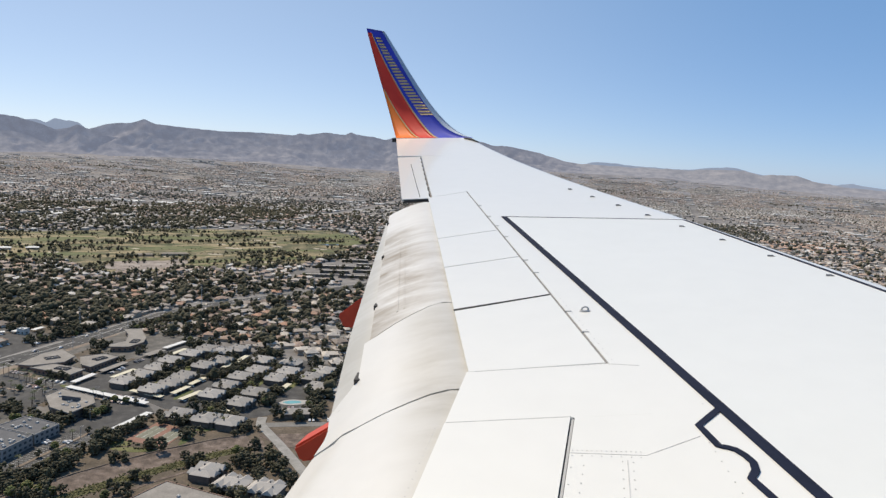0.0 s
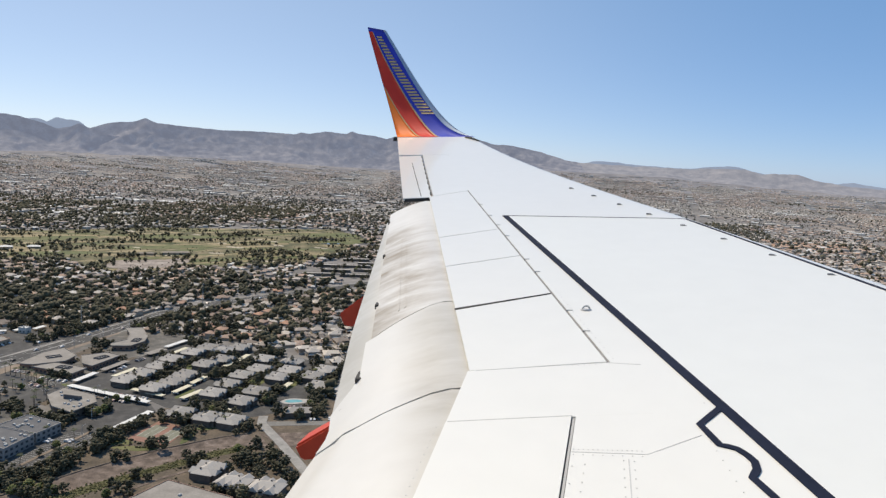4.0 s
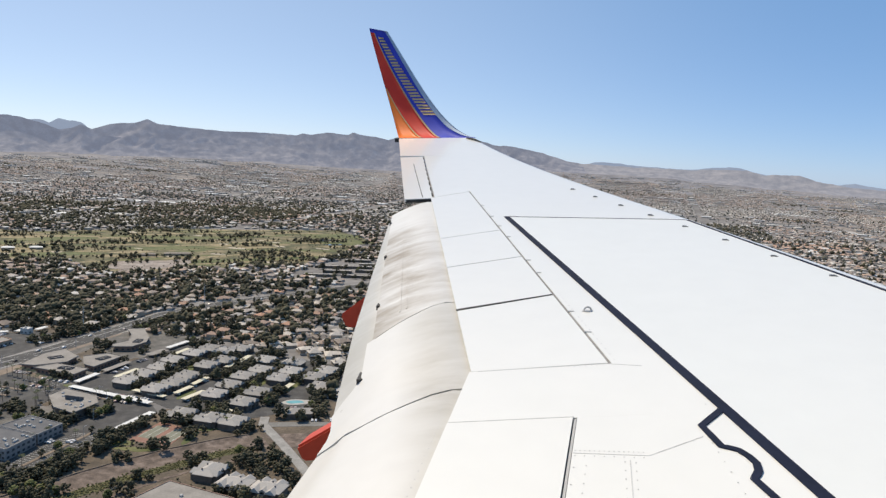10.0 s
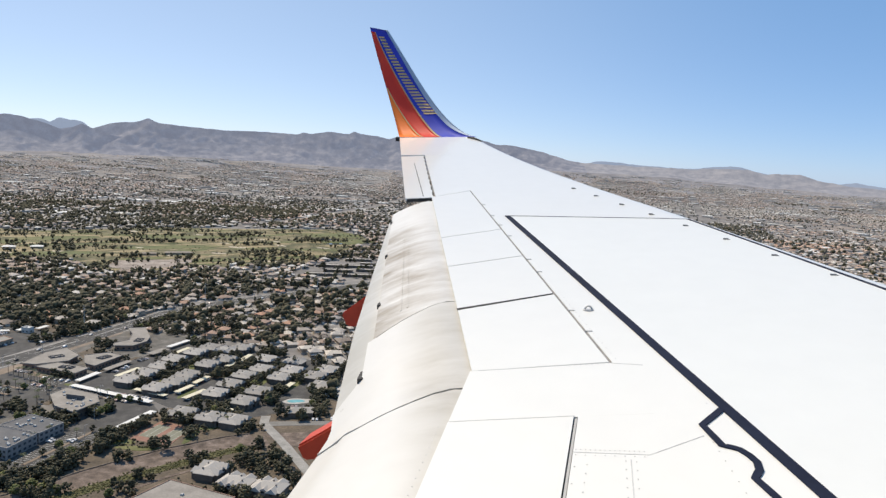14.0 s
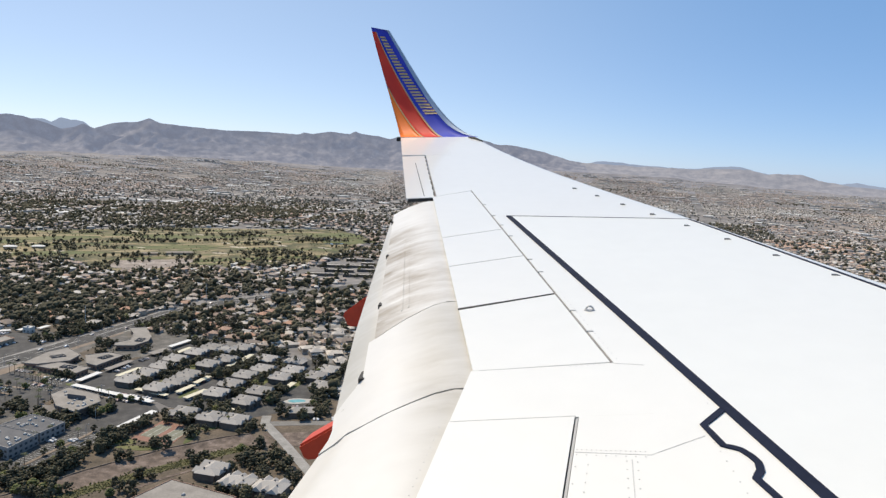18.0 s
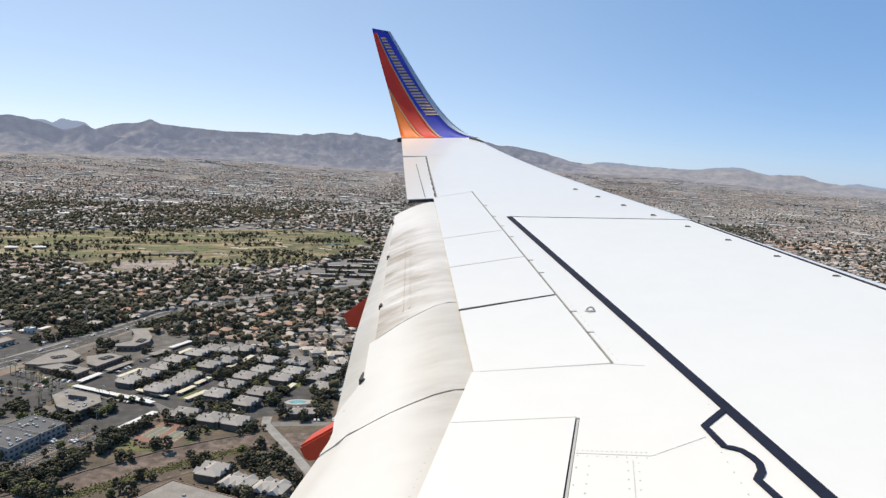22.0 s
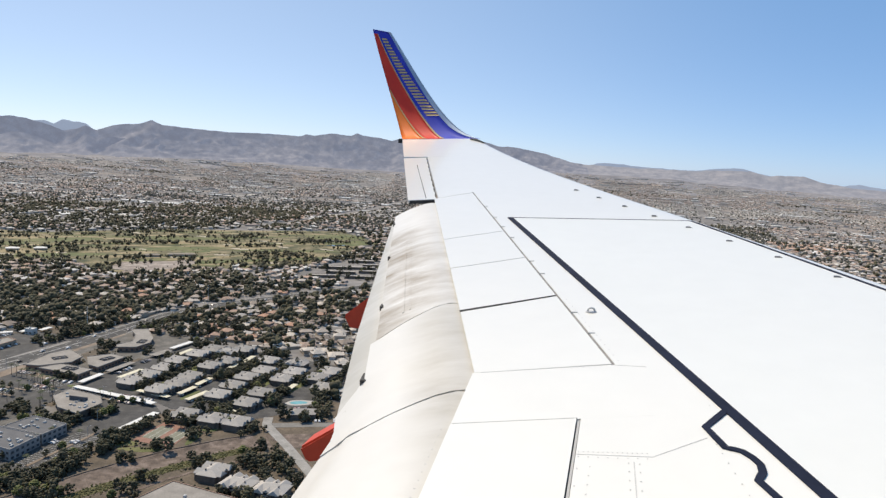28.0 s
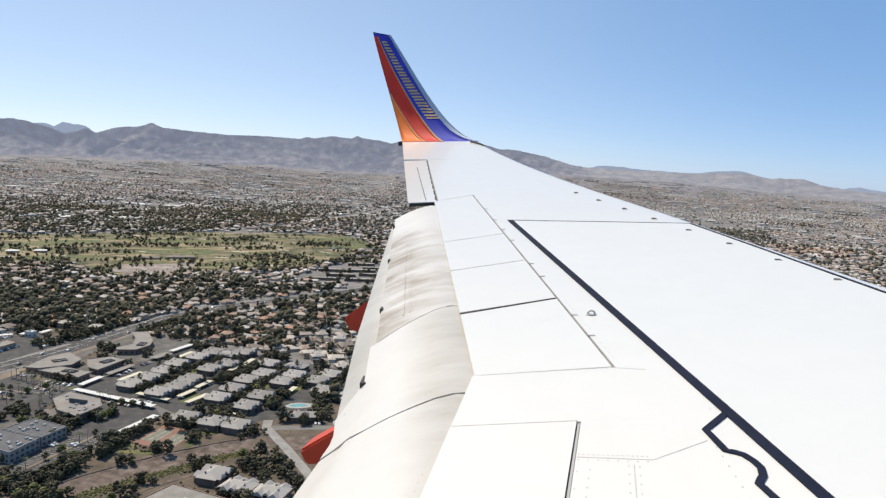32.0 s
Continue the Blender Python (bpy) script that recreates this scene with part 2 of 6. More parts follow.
M["door"] = mat("garage_door_paint", [(0.50, 0.47, 0.42), (0.62, 0.60, 0.56)], 1.0, 0.6)
M["unit"] = mat("rooftop_unit_metal", [(0.342, 0.342, 0.333), (0.45, 0.45, 0.441)], 1.0, 0.5)
M["bark"] = mat("tree_bark", [(0.09, 0.065, 0.045), (0.15, 0.11, 0.08)], 3, 0.95)
M["leaf"] = mat("tree_foliage", [(0.038, 0.035, 0.017), (0.058, 0.053, 0.026), (0.092, 0.082, 0.040)], 1.2, 0.85, fine=0.3, per="object", spread=0.9)
M["leaf_light"] = mat("pale_green_foliage", [(0.072, 0.084, 0.022), (0.112, 0.120, 0.034), (0.160, 0.152, 0.048)], 1.2, 0.85, fine=0.3, per="object", spread=0.9)
# paler, greyed leaf colour stands in for haze over the far trees
M["leaf_hazed"] = mat("hazed_far_foliage", [(0.078, 0.077, 0.062), (0.096, 0.093, 0.075), (0.118, 0.113, 0.092)], 0.4, 0.95, per="island", spread=0.9)
M["palm"] = mat("palm_fronds", [(0.035, 0.05, 0.02), (0.075, 0.085, 0.035)], 1.2, 0.8, fine=0.2)
M["car"] = mat("car_paint", [(0.02, 0.02, 0.022), (0.12, 0.12, 0.13), (0.60, 0.60, 0.60), (0.68, 0.68, 0.67), (0.16, 0.03, 0.025)], 0.2, 0.5, per="object", spread=0.9)
M["tyre"] = mat("tyre_rubber", [(0.02, 0.02, 0.02), (0.03, 0.03, 0.03)], 3, 0.9)
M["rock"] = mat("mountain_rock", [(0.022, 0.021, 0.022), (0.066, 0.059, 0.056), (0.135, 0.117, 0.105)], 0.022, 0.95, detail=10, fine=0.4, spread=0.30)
# paler base colour carries part of the haze on the eastern range
M["rock_east"] = mat("hazed_mountain_rock", [(0.048, 0.044, 0.044), (0.088, 0.079, 0.075), (0.140, 0.122, 0.110)], 0.022, 0.95, detail=10, fine=0.35, spread=0.32)
M["fan"] = mat("hazed_desert_ground", [(0.070, 0.066, 0.064), (0.115, 0.106, 0.100), (0.180, 0.165, 0.152)], 0.012, 0.95, detail=10, fine=0.4, spread=0.34)
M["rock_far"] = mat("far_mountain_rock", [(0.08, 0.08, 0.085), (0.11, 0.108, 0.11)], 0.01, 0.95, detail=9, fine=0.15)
for k, air, amount in (("rock", (0.36, 0.425, 0.62), 0.46), ("rock_east", (0.40, 0.45, 0.60), 0.52), ("fan", (0.38, 0.42, 0.56), 0.24), ("rock_far", (0.40, 0.51, 0.74), 0.64)):      # painted haze: a blue glow stands in for the air before the far backdrop
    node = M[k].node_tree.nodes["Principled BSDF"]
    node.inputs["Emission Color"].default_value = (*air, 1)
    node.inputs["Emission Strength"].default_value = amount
M["roof_tan"] = mat("tan_shingle_roof", [(0.24, 0.20, 0.16), (0.31, 0.265, 0.215)], 0.35, 0.9, fine=0.15)
M["pale_dirt"] = mat("pale_graded_dirt", [(0.165, 0.135, 0.115), (0.25, 0.21, 0.18), (0.36, 0.315, 0.275)], 0.045, 0.95, fine=0.25, detail=7, spread=0.35)
M["roof_cream"] = mat("cream_metal_roof", [(0.50, 0.46, 0.34), (0.58, 0.54, 0.41)], 0.3, 0.7, fine=0.06)
M["stucco_brown"] = mat("brown_stucco", [(0.115, 0.090, 0.070), (0.175, 0.142, 0.115)], 0.4, 0.9, fine=0.06)
M["black"].node_tree.nodes["Principled BSDF"].inputs["Specular IOR Level"].default_value = 0.15

# ---- helpers of this scene ----
def mesh_of(name, verts, faces, material, smooth=False, sharp=42):
    me = bpy.data.meshes.new(name)
    me.from_pydata([tuple(v) for v in verts], [], faces)
    for mt in (material if isinstance(material, (list, tuple)) else [material]):
        me.materials.append(mt)
    if smooth:
        me.polygons.foreach_set("use_smooth", [True] * len(me.polygons))
    me.update()
    if smooth:
        me.set_sharp_from_angle(angle=radians(sharp))
    return me


def part(name, me, parent, label="", m=None):
    ob = new(name, me)
    ob.parent = parent
    if m is not None:
        ob.matrix_basis = m
    if label:
        ob["label"] = label
    return ob


def empty(name, m, label, category, group="", kind=""):
    ob = new(name)
    ob.empty_display_size = 0.5
    ob.matrix_basis = m
    return tagged(ob, label, category, group, kind)


def grid_faces(nu, nv, flip=False):
    f = []
    for i in range(nu - 1):
        for j in range(nv - 1):
            a = i * nv + j
            q = (a, a + 1, a + nv + 1, a + nv)
            f.append(q[::-1] if flip else q)
    return f


def slab(name, top, thick, material, smooth=True):
    """A closed plate from a grid of top points (nu x nv), thick downward; rim faces joined."""
    nu, nv = len(top), len(top[0])
    v = [p for row in top for p in row]
    n = len(v)
    v += [(p[0], p[1], p[2] - thick) for p in v]
    f = grid_faces(nu, nv) + [tuple(n + k for k in q[::-1]) for q in grid_faces(nu, nv)]
    rim = [(i, 0) for i in range(nu)] + [(nu - 1, j) for j in range(1, nv)] + \
          [(i, nv - 1) for i in range(nu - 2, -1, -1)] + [(0, j) for j in range(nv - 2, 0, -1)]
    idx = [i * nv + j for i, j in rim]
    for a, b in zip(idx, idx[1:] + idx[:1]):
        f.append((b, a, n + a, n + b))
    me = mesh_of(name, v, f, material)
    if smooth:
        k = 2 * (nu - 1) * (nv - 1)
        me.polygons.foreach_set("use_smooth", [i < k for i in range(len(me.polygons))])
        me.set_sharp_from_angle(angle=radians(42))
    return me


# ---- the wing ----
def x_front(y):   # front of the walkway area
    return 1.75 - 0.449 * (y - 5.37)


def x_le(y):      # leading edge
    return 1.86 + 0.017 * (15 - y) - 0.449 * (y - 5.37) + 0.045 * min(1.0, max(0.0, (7.5 - y) / 2.5)) - (0.125 * math.sin(math.pi * (y - 7.5) / 7.5) if 7.5 < y < 15 else 0.0)


def x_te(y):      # trailing edge of aileron and tip
    return -2.21 - 0.282 * (y - 8.35)


def x_hinge(y):   # spoiler hinge line
    return -1.53 - 0.3115 * (y - 8.92)


def x_shroud(y):  # edge over the flaps
    return -0.59 - 0.268 * (y - 3.50) if y > 3.5 else -0.60


def wing_z(x, y):
    """Upper surface over the eye's level datum: dihedral, a little flex, and the aerofoil's fall to its nose."""
    c = (x_le(y) - x) / (x_le(y) - x_te(y))
    z = -1.47 + 0.124 * y + 0.10 * max(0.0, (y - 9.0) / 6.0) ** 2
    if c < 0.10:
        z -= (0.09 + 0.022 * max(0.0, math.sin(math.pi * (y - 3) / 12))) * (1 - c / 0.10) ** 2.4 * min(1.0, (x_le(y) - x_te(y)) / 3.0)
    return z


wing = empty("airliner_wing", AIRCRAFT, "white swept airliner wing with lowered flaps and a painted upturned winglet", "wing")


def panel(name, corners, n, m, material, dz=0.0, thick=0.02, label="", parent=None):
    """A plate that lies on the upper surface. corners: (x, y) fore-inboard, fore-outboard, aft-outboard, aft-inboard."""
    a, b, c, d = [Vector(p) for p in corners]
    top = []
    for i in range(n):
        s = i / (n - 1)
        row = []
        for j in range(m):
            t = j / (m - 1)
            p = a.lerp(b, t).lerp(d.lerp(c, t), s)
            row.append((p.x, p.y, wing_z(p.x, p.y) + dz))
        top.append(row)
    return part(name, slab(name, top, thick, material), parent or wing, label)


def stripe(name, pts, width, material, dz=0.006, label="", widths=None):
    """Paint along a line on the upper surface."""
    pts = [Vector(p) for p in pts]
    dense = []
    for a, b in zip(pts, pts[1:]):
        k = max(2, int((b - a).length / 0.25))
        dense += [a.lerp(b, i / k) for i in range(k)]
    dense.append(pts[-1])
    top = []
    for i, p in enumerate(dense):
        d = (dense[min(i + 1, len(dense) - 1)] - dense[max(i - 1, 0)]).normalized()
        nrm = Vector((-d.y, d.x)) * width / 2
        top.append([(q.x, q.y, wing_z(q.x, q.y) + dz) for q in (p - nrm, p, p + nrm)])
    return part(name, slab(name, top, 0.004, material, smooth=False), wing, label)


def wing_box():
    """Main box: rear edge, over the top, round the nose, back under."""
    ys = [-0.75 + 15.75 * i / 50 for i in range(51)]
    rows = []
    for y in ys:
        le, te = x_le(y), x_te(y)
        ch = le - te
        rear = x_hinge(y) if y < 8.92 else x_hinge(8.92) - 0.272 * (y - 8.92)
        if y > 8.92:
            rear = max(rear, te + 0.02)
        th = 0.125 * ch
        row = []
        cr = (le - rear) / ch
        for k in range(33):
            c = cr * (1 - k / 32) ** 2.2
            x = le - c * ch
            row.append((x, y, wing_z(x, y)))
        nose = row[-1]
        for k in range(1, 13):
            c = cr * (k / 12) ** 1.6
            x = le - c * ch
            z = nose[2] - th * 0.75 * (1 - math.exp(-c / 0.07)) * (1 - 0.55 * c)
            row.append((x, y, z))
        rows.append(row)
    n = len(rows[0])
    v = [p for r in rows for p in r]
    f = []
    for i in range(len(rows) - 1):
        for j in range(n):
            a, b = i * n + j, i * n + (j + 1) % n
            f.append((a, b, b + n, a + n))
    f.append(tuple(range(n)))
    f.append(tuple((len(rows) - 1) * n + j for j in range(n))[::-1])
    me = mesh_of("wing_box", v, f, M["wing"], smooth=True)
    return part("wing_box", me, wing)


wing_box()

# bay under the spoilers, then the four flight spoilers and the inboard ground spoiler
panel("spoiler_bay", [(x_hinge(3.5) + 0.01, 3.5), (x_hinge(8.9) + 0.01, 8.9), (x_shroud(8.35) + 0.03, 8.35), (-0.57, 3.5)], 4, 16, M["gap"], dz=-0.04, thick=0.03)
panel("spoiler_bay", [(x_hinge(-0.7) + 0.01, -0.7), (x_hinge(3.5) + 0.01, 3.5), (-0.57, 3.5), (-0.57, -0.7)], 4, 12, M["gap"], dz=-0.04, thick=0.03)
HY, SY = [3.71, 4.83, 5.81, 6.77, 8.92], [3.50, 4.43, 5.42, 6.37, 8.46]
for i in range(4):
    g, g2 = (0.005, 0.014, 0.007, 0.007)[i], (0.014, 0.007, 0.007, 0.016)[i]
    panel("spoiler", [(x_hinge(HY[i] + g) - 0.017, HY[i] + g), (x_hinge(HY[i + 1] - g2) - 0.017, HY[i + 1] - g2),
                      (x_shroud(SY[i + 1] - g2), SY[i + 1] - g2), (x_shroud(SY[i] + g), SY[i] + g)],
          5, 9, M["wing"], dz=0.0, thick=0.014, label="white spoiler panel lying closed")
# strip added to hide the gap's sunlit walls and keep it dark
panel("hinge_gap", [(x_hinge(3.712) - 0.0015, 3.712), (x_hinge(8.9) - 0.0015, 8.9), (x_hinge(8.9) - 0.0155, 8.9), (x_hinge(3.712) - 0.0155, 3.712)], 2, 16, M["seam"], dz=-0.004, thick=0.008, label="grey strip laid in the gap along the spoiler hinges")
panel("fixed_panel", [(x_hinge(3.172), 3.172), (x_hinge(3.709), 3.709), (x_shroud(3.499), 3.499), (-0.60, 2.95)], 4, 5, M["wing"], thick=0.03)
panel("ground_spoiler", [(-0.214, -0.7), (-0.078, 3.080), (-0.60, 2.945), (-0.60, -0.7)], 4, 8, M["wing"], dz=0.005, thick=0.03, label="white inboard spoiler panel lying closed")
panel("fixed_panel", [(x_hinge(-0.7), -0.7), (x_hinge(3.1715), 3.1715), (-0.060, 3.0892), (-0.196, -0.7)], 4, 8, M["wing"], thick=0.03)
panel("edge_seal", [(-0.199, -0.7), (-0.063, 3.08), (-0.073, 3.08), (-0.209, -0.7)], 2, 8, M["unit"], dz=-0.004, thick=0.02, label="grey rubber seal along the spoiler edge")
panel("spoiler_gap", [(x_hinge(4.829) - 0.02, 4.829), (x_hinge(4.833) - 0.02, 4.833), (x_shroud(4.442) - 0.004, 4.442), (x_shroud(4.418) - 0.004, 4.418)], 6, 2, M["gap"], dz=0.003, thick=0.006, label="dark tapering gap between two spoilers")
# tip skin behind the box, with the aileron let into it
panel("aileron", [(-1.905, 8.50), (-2.945, 12.38), (x_te(12.30), 12.30), (x_te(8.40), 8.40)], 5, 14, M["wing"], dz=-0.012, thick=0.03, label="white aileron with a small hinge row")
# dark plate added in place of the shadow under the aileron's inboard end
panel("aileron_end", [(-1.902, 8.486), (-1.905, 8.497), (x_te(8.397) + 0.02, 8.397), (x_te(8.386) + 0.02, 8.386)], 2, 2, M["gap"], dz=-0.018, thick=0.035, label="dark plate in place of shade at the inboard aileron end")
panel("tip_panel", [(-1.5355, 8.94), (-2.4767, 12.40), (-2.93, 12.40), (-1.88, 8.50)], 3, 10, M["wing"], thick=0.03)
panel("tip_panel", [(-2.4795, 12.41), (-3.1705, 14.95), (x_te(14.95), 14.95), (x_te(12.40), 12.40)], 5, 10, M["wing"], thick=0.04)
for y in [8.62 + 0.43 * k for k in range(9)]:
    x = -1.905 - 0.268 * (y - 8.5)
    panel("hinge_cover", [(x + 0.006, y), (x - 0.037, y + 0.16), (x - 0.049, y + 0.16), (x - 0.006, y)], 2, 2, M["gap"], dz=0.004, thick=0.02)
panel("trim_tab_seam", [(-2.036, 8.55), (-2.886, 11.5), (-2.894, 11.5), (-2.044, 8.55)], 2, 10, M["gap"], dz=-0.009, thick=0.006)


FLAP = [(-0.25, -0.08), (-0.08, -0.035), (0.05, -0.03), (0.15, -0.05), (0.25, -0.085), (0.35, -0.125), (0.45, -0.175), (0.50, -0.203), (0.53, -0.222)]
AFT = [(0.44, -0.235), (0.53, -0.252), (0.60, -0.295), (0.66, -0.34), (0.71, -0.385)]


def joint_y(y, r):
    """The flap pieces meet along skewed joints: spanwise shift near each joint."""
    a = float(np.interp(r, (-0.25, 0.0, 0.15, 0.30, 0.50, 0.65, 0.72), (0.05, 0.04, 0.0, -0.04, -0.085, -0.06, -0.03)))
    b = float(np.interp(r, (0.10, 0.35, 0.53, 0.60), (0.0, -0.10, -0.18, -0.18)))
    return y + a * max(0.0, 1 - abs(y - 3.335) / 0.35) + b * max(0.0, 1 - abs(y - 4.68) / 0.55)


def flap(name, y0, y1, prof, shear, label, k=1.0, mt="flap", taper=None):
    n = 22
    top = []
    for r, dz in prof:
        row = []
        for j in range(n):
            y = joint_y(y0 + (y1 - y0) * j / (n - 1), r) if not taper else y0 + (y1 - y0) * j / (n - 1)
            w = float(np.interp(y, *taper)) if taper and r > prof[1][0] else 1.0
            rw, dw = prof[1][0] + (r - prof[1][0]) * w, prof[1][1] + (dz - prof[1][1]) * w
            sc = k * (1.0 - 0.035 * (y - 3.5)) if y > 3.5 else k
            x = x_shroud(y) - rw * sc
            row.append((x, y - shear * rw * sc, -1.47 + 0.124 * y + dw * sc))
        top.append(row)
    me = slab(name, top, 0.03, M[mt])
    return part(name, me, wing, label)


def inner_flap():
    """Inboard piece of the outboard flap: its plate reaches back over the aft flap's end."""
    rr, dd = zip(*(FLAP[:-1] + [(0.565, -0.240), (0.60, -0.280), (0.66, -0.325), (0.718, -0.374)]))
    ys = [3.345, 3.42, 3.5, 3.6, 3.7, 3.78, 3.86, 3.94, 4.0, 4.2, 4.4, 4.6, 4.675]
    top = []
    for i in range(13):
        row = []
        for y0 in ys:
            end = float(np.interp(y0, (3.78, 4.0), (0.718, 0.565)))
            r = -0.25 + (end + 0.25) * i / 12
            y = joint_y(y0, r)
            sc = 1.0 - 0.035 * max(0.0, y - 3.5)
            shear = float(np.interp(y, (3.345, 4.0), (0.075, 0.27)))
            row.append((x_shroud(y) - r * sc, y - shear * r * sc, -1.47 + 0.124 * y + float(np.interp(r, rr, dd)) * sc))
        top.append(row)
    part("outboard_flap", slab("outboard_flap", top, 0.018, M["flap"]), wing, "lowered outboard flap, white and scuffed")


inner_flap()
flap("outboard_flap", 4.685, 8.32, FLAP, 0.27, "lowered outboard flap, white with brown grime streaks", mt="flap_dirty")
flap("outboard_aft_flap", 3.80, 8.10, AFT, 0.27, "thin aft flap strip below the main flap, shade painted grey", mt="flap_aft_shaded", taper=((5.0, 6.5, 8.1), (0.95, 0.62, 0.2)))
flap("inboard_flap", -0.6, 3.322, FLAP[:-1] + [(0.565, -0.245), (0.60, -0.285), (0.66, -0.330), (0.718, -0.380)], 0.06, "lowered inboard flap, white and scuffed", k=1.0)
flap("inboard_aft_flap", -0.6, 3.25, AFT, 0.06, "thin aft flap strip below the main flap", k=1.0)
gap_top = []      # dark slot between the two flaps
for r, dz in FLAP[1:-1] + [(0.565, -0.245), (0.60, -0.285), (0.66, -0.330), (0.70, -0.366)]:
    gap_top.append([(x_shroud(y) - r, y - 0.068 * r, -1.47 + 0.124 * y + dz - 0.022) for y in [joint_y(q, r) for q in (3.29, 3.335, 3.38)]])
part("flap_gap", slab("flap_gap", gap_top, 0.01, M["gap"]), wing, "dark slot between the two flaps")
for y, k in ((7.9, 0.6), (6.5, 0.6), (5.15, 0.75), (3.98, 1.0)):       # dark hinge slots along the flap's rear edge
    sc = 1.0 - 0.035 * (y - 3.5)
    back = 0.525 if y > 4.5 else 0.575
    x, z = x_shroud(y) - back * sc, -1.47 + 0.124 * y - float(np.interp(back, (0.525, 0.575), (0.222, 0.25))) * sc
    v = [(x + dx, y - 0.16 + dy, z + dz) for dz in (-0.02, 0.012) for dx, dy in ((0.022 * k, 0.0), (-0.008 * k, 0.14 * k), (-0.034 * k, 0.13 * k), (-0.010 * k, -0.01 * k))]
    part("hinge_slot", mesh_of("hinge_slot", v, [(0, 1, 2, 3), (7, 6, 5, 4), (0, 4, 5, 1), (1, 5, 6, 2), (2, 6, 7, 3), (3, 7, 4, 0)], M["gap"]), wing)


for r in (0.31, 0.355):       # paired raised seam strips along the grimy flap
    flap("seam_strip", 4.85, 6.9, [(r, -0.106 - 0.4 * (r - 0.31)), (r + 0.012, -0.111 - 0.4 * (r - 0.31))], 0.27, "thin pale seam strip", mt="flap_dirty")


def fairing(y, prof):
    """Boat-tailed flap track fairing: a flat-sided red tail that points down and aft. prof: (x, z) of its side."""
    v, f = [], []
    for yy in (y - 0.10, y - 0.085, y + 0.085, y + 0.10):
        v += [(x, yy, z) for x, z in prof]
    n = len(prof)
    for i in range(3):
        for k in range(n):
            a, b = i * n + k, i * n + (k + 1) % n
            f.append((a, a + n, b + n, b))
    f.append(tuple(range(n)))
    f.append(tuple(3 * n + k for k in range(n))[::-1])
    me = mesh_of("flap_track_fairing", v, f, M["red"])
    bm = bmesh.new()
    bm.from_mesh(me)
    bmesh.ops.recalc_face_normals(bm, faces=bm.faces)
    bmesh.ops.bevel(bm, geom=[e for e in bm.edges if e.calc_face_angle(0) > 0.5], offset=0.012, segments=2, affect="EDGES")
    bm.to_mesh(me)
    bm.free()
    part("flap_track_fairing", me, wing, "red flat-sided flap track fairing tail")


fairing(5.70, [(-1.20, -1.03), (-1.795, -1.068), (-2.032, -1.243), (-1.985, -1.345), (-1.85, -1.345), (-1.20, -1.22)])
fairing(3.70, [(-0.80, -1.38), (-1.33, -1.39), (-1.576, -1.545), (-1.538, -1.625), (-1.40, -1.60), (-0.80, -1.48)])

# greyer paint inside the walkway outline
panel("walkway_paint", [(x_front(-0.6), -0.6), (x_front(7.37), 7.37), (-0.89, 7.385), (0.79 + 0.353 * 3.23, -0.6)], 14, 30, M["wing_grey"], dz=0.003, thick=0.004, label="pale grey painted walkway area")

# black walkway outline and the thin lines
stripe("walkway_line", [(0.79 + 0.353 * 1.6, 1.03), (-0.89, 7.385)], 0.054, M["black"], label="wide black painted walkway line")
stripe("walkway_edge", [(-0.915, 7.385), (x_front(7.37), 7.37)], 0.012, M["black"])
stripe("walkway_front", [(x_front(7.37), 7.37), (x_front(1.0), 1.0)], 0.03, M["black"])
stripe("walkway_step", [(0.548, 3.252), (0.446, 3.088), (0.500, 2.924), (0.530, 2.917), (0.560, 2.903), (0.588, 2.862), (0.607, 2.815), (0.604, 2.757), (0.578, 2.700), (0.627, 2.583), (0.70, 2.28), (0.80, 1.9)], 0.03, M["black"], label="black painted kinked step outline")
for yy in [5.48 + 0.521 * k for k in range(8)]:      # row of small vortex tabs
    xx = 1.62 - 0.5235 * (yy - 5.48)
    v = [(xx - 0.03, yy - 0.008, 0), (xx + 0.03, yy - 0.008, 0), (xx + 0.03, yy + 0.008, 0), (xx - 0.03, yy + 0.008, 0), (xx - 0.03, yy, 0.014), (xx + 0.005, yy, 0.014)]
    v = [(a, b, c + wing_z(xx, yy) + 0.001) for a, b, c in v]
    part("vortex_generator", mesh_of("vortex_generator", v, [(3, 2, 1, 0), (0, 1, 5, 4), (2, 3, 4, 5), (1, 2, 5), (3, 0, 4)], M["tab"]), wing)
for yy in (8.0, 7.4, 6.95, 6.5, 5.7, 5.35, 4.5, 4.15):       # hinge straps across the spoiler line
    x = x_hinge(yy)
    panel("hinge_strap", [(x + 0.032, yy - 0.006), (x + 0.032, yy + 0.006), (x - 0.008, yy + 0.002), (x - 0.008, yy - 0.010)], 2, 2, M["rivet"], dz=0.005, thick=0.006)


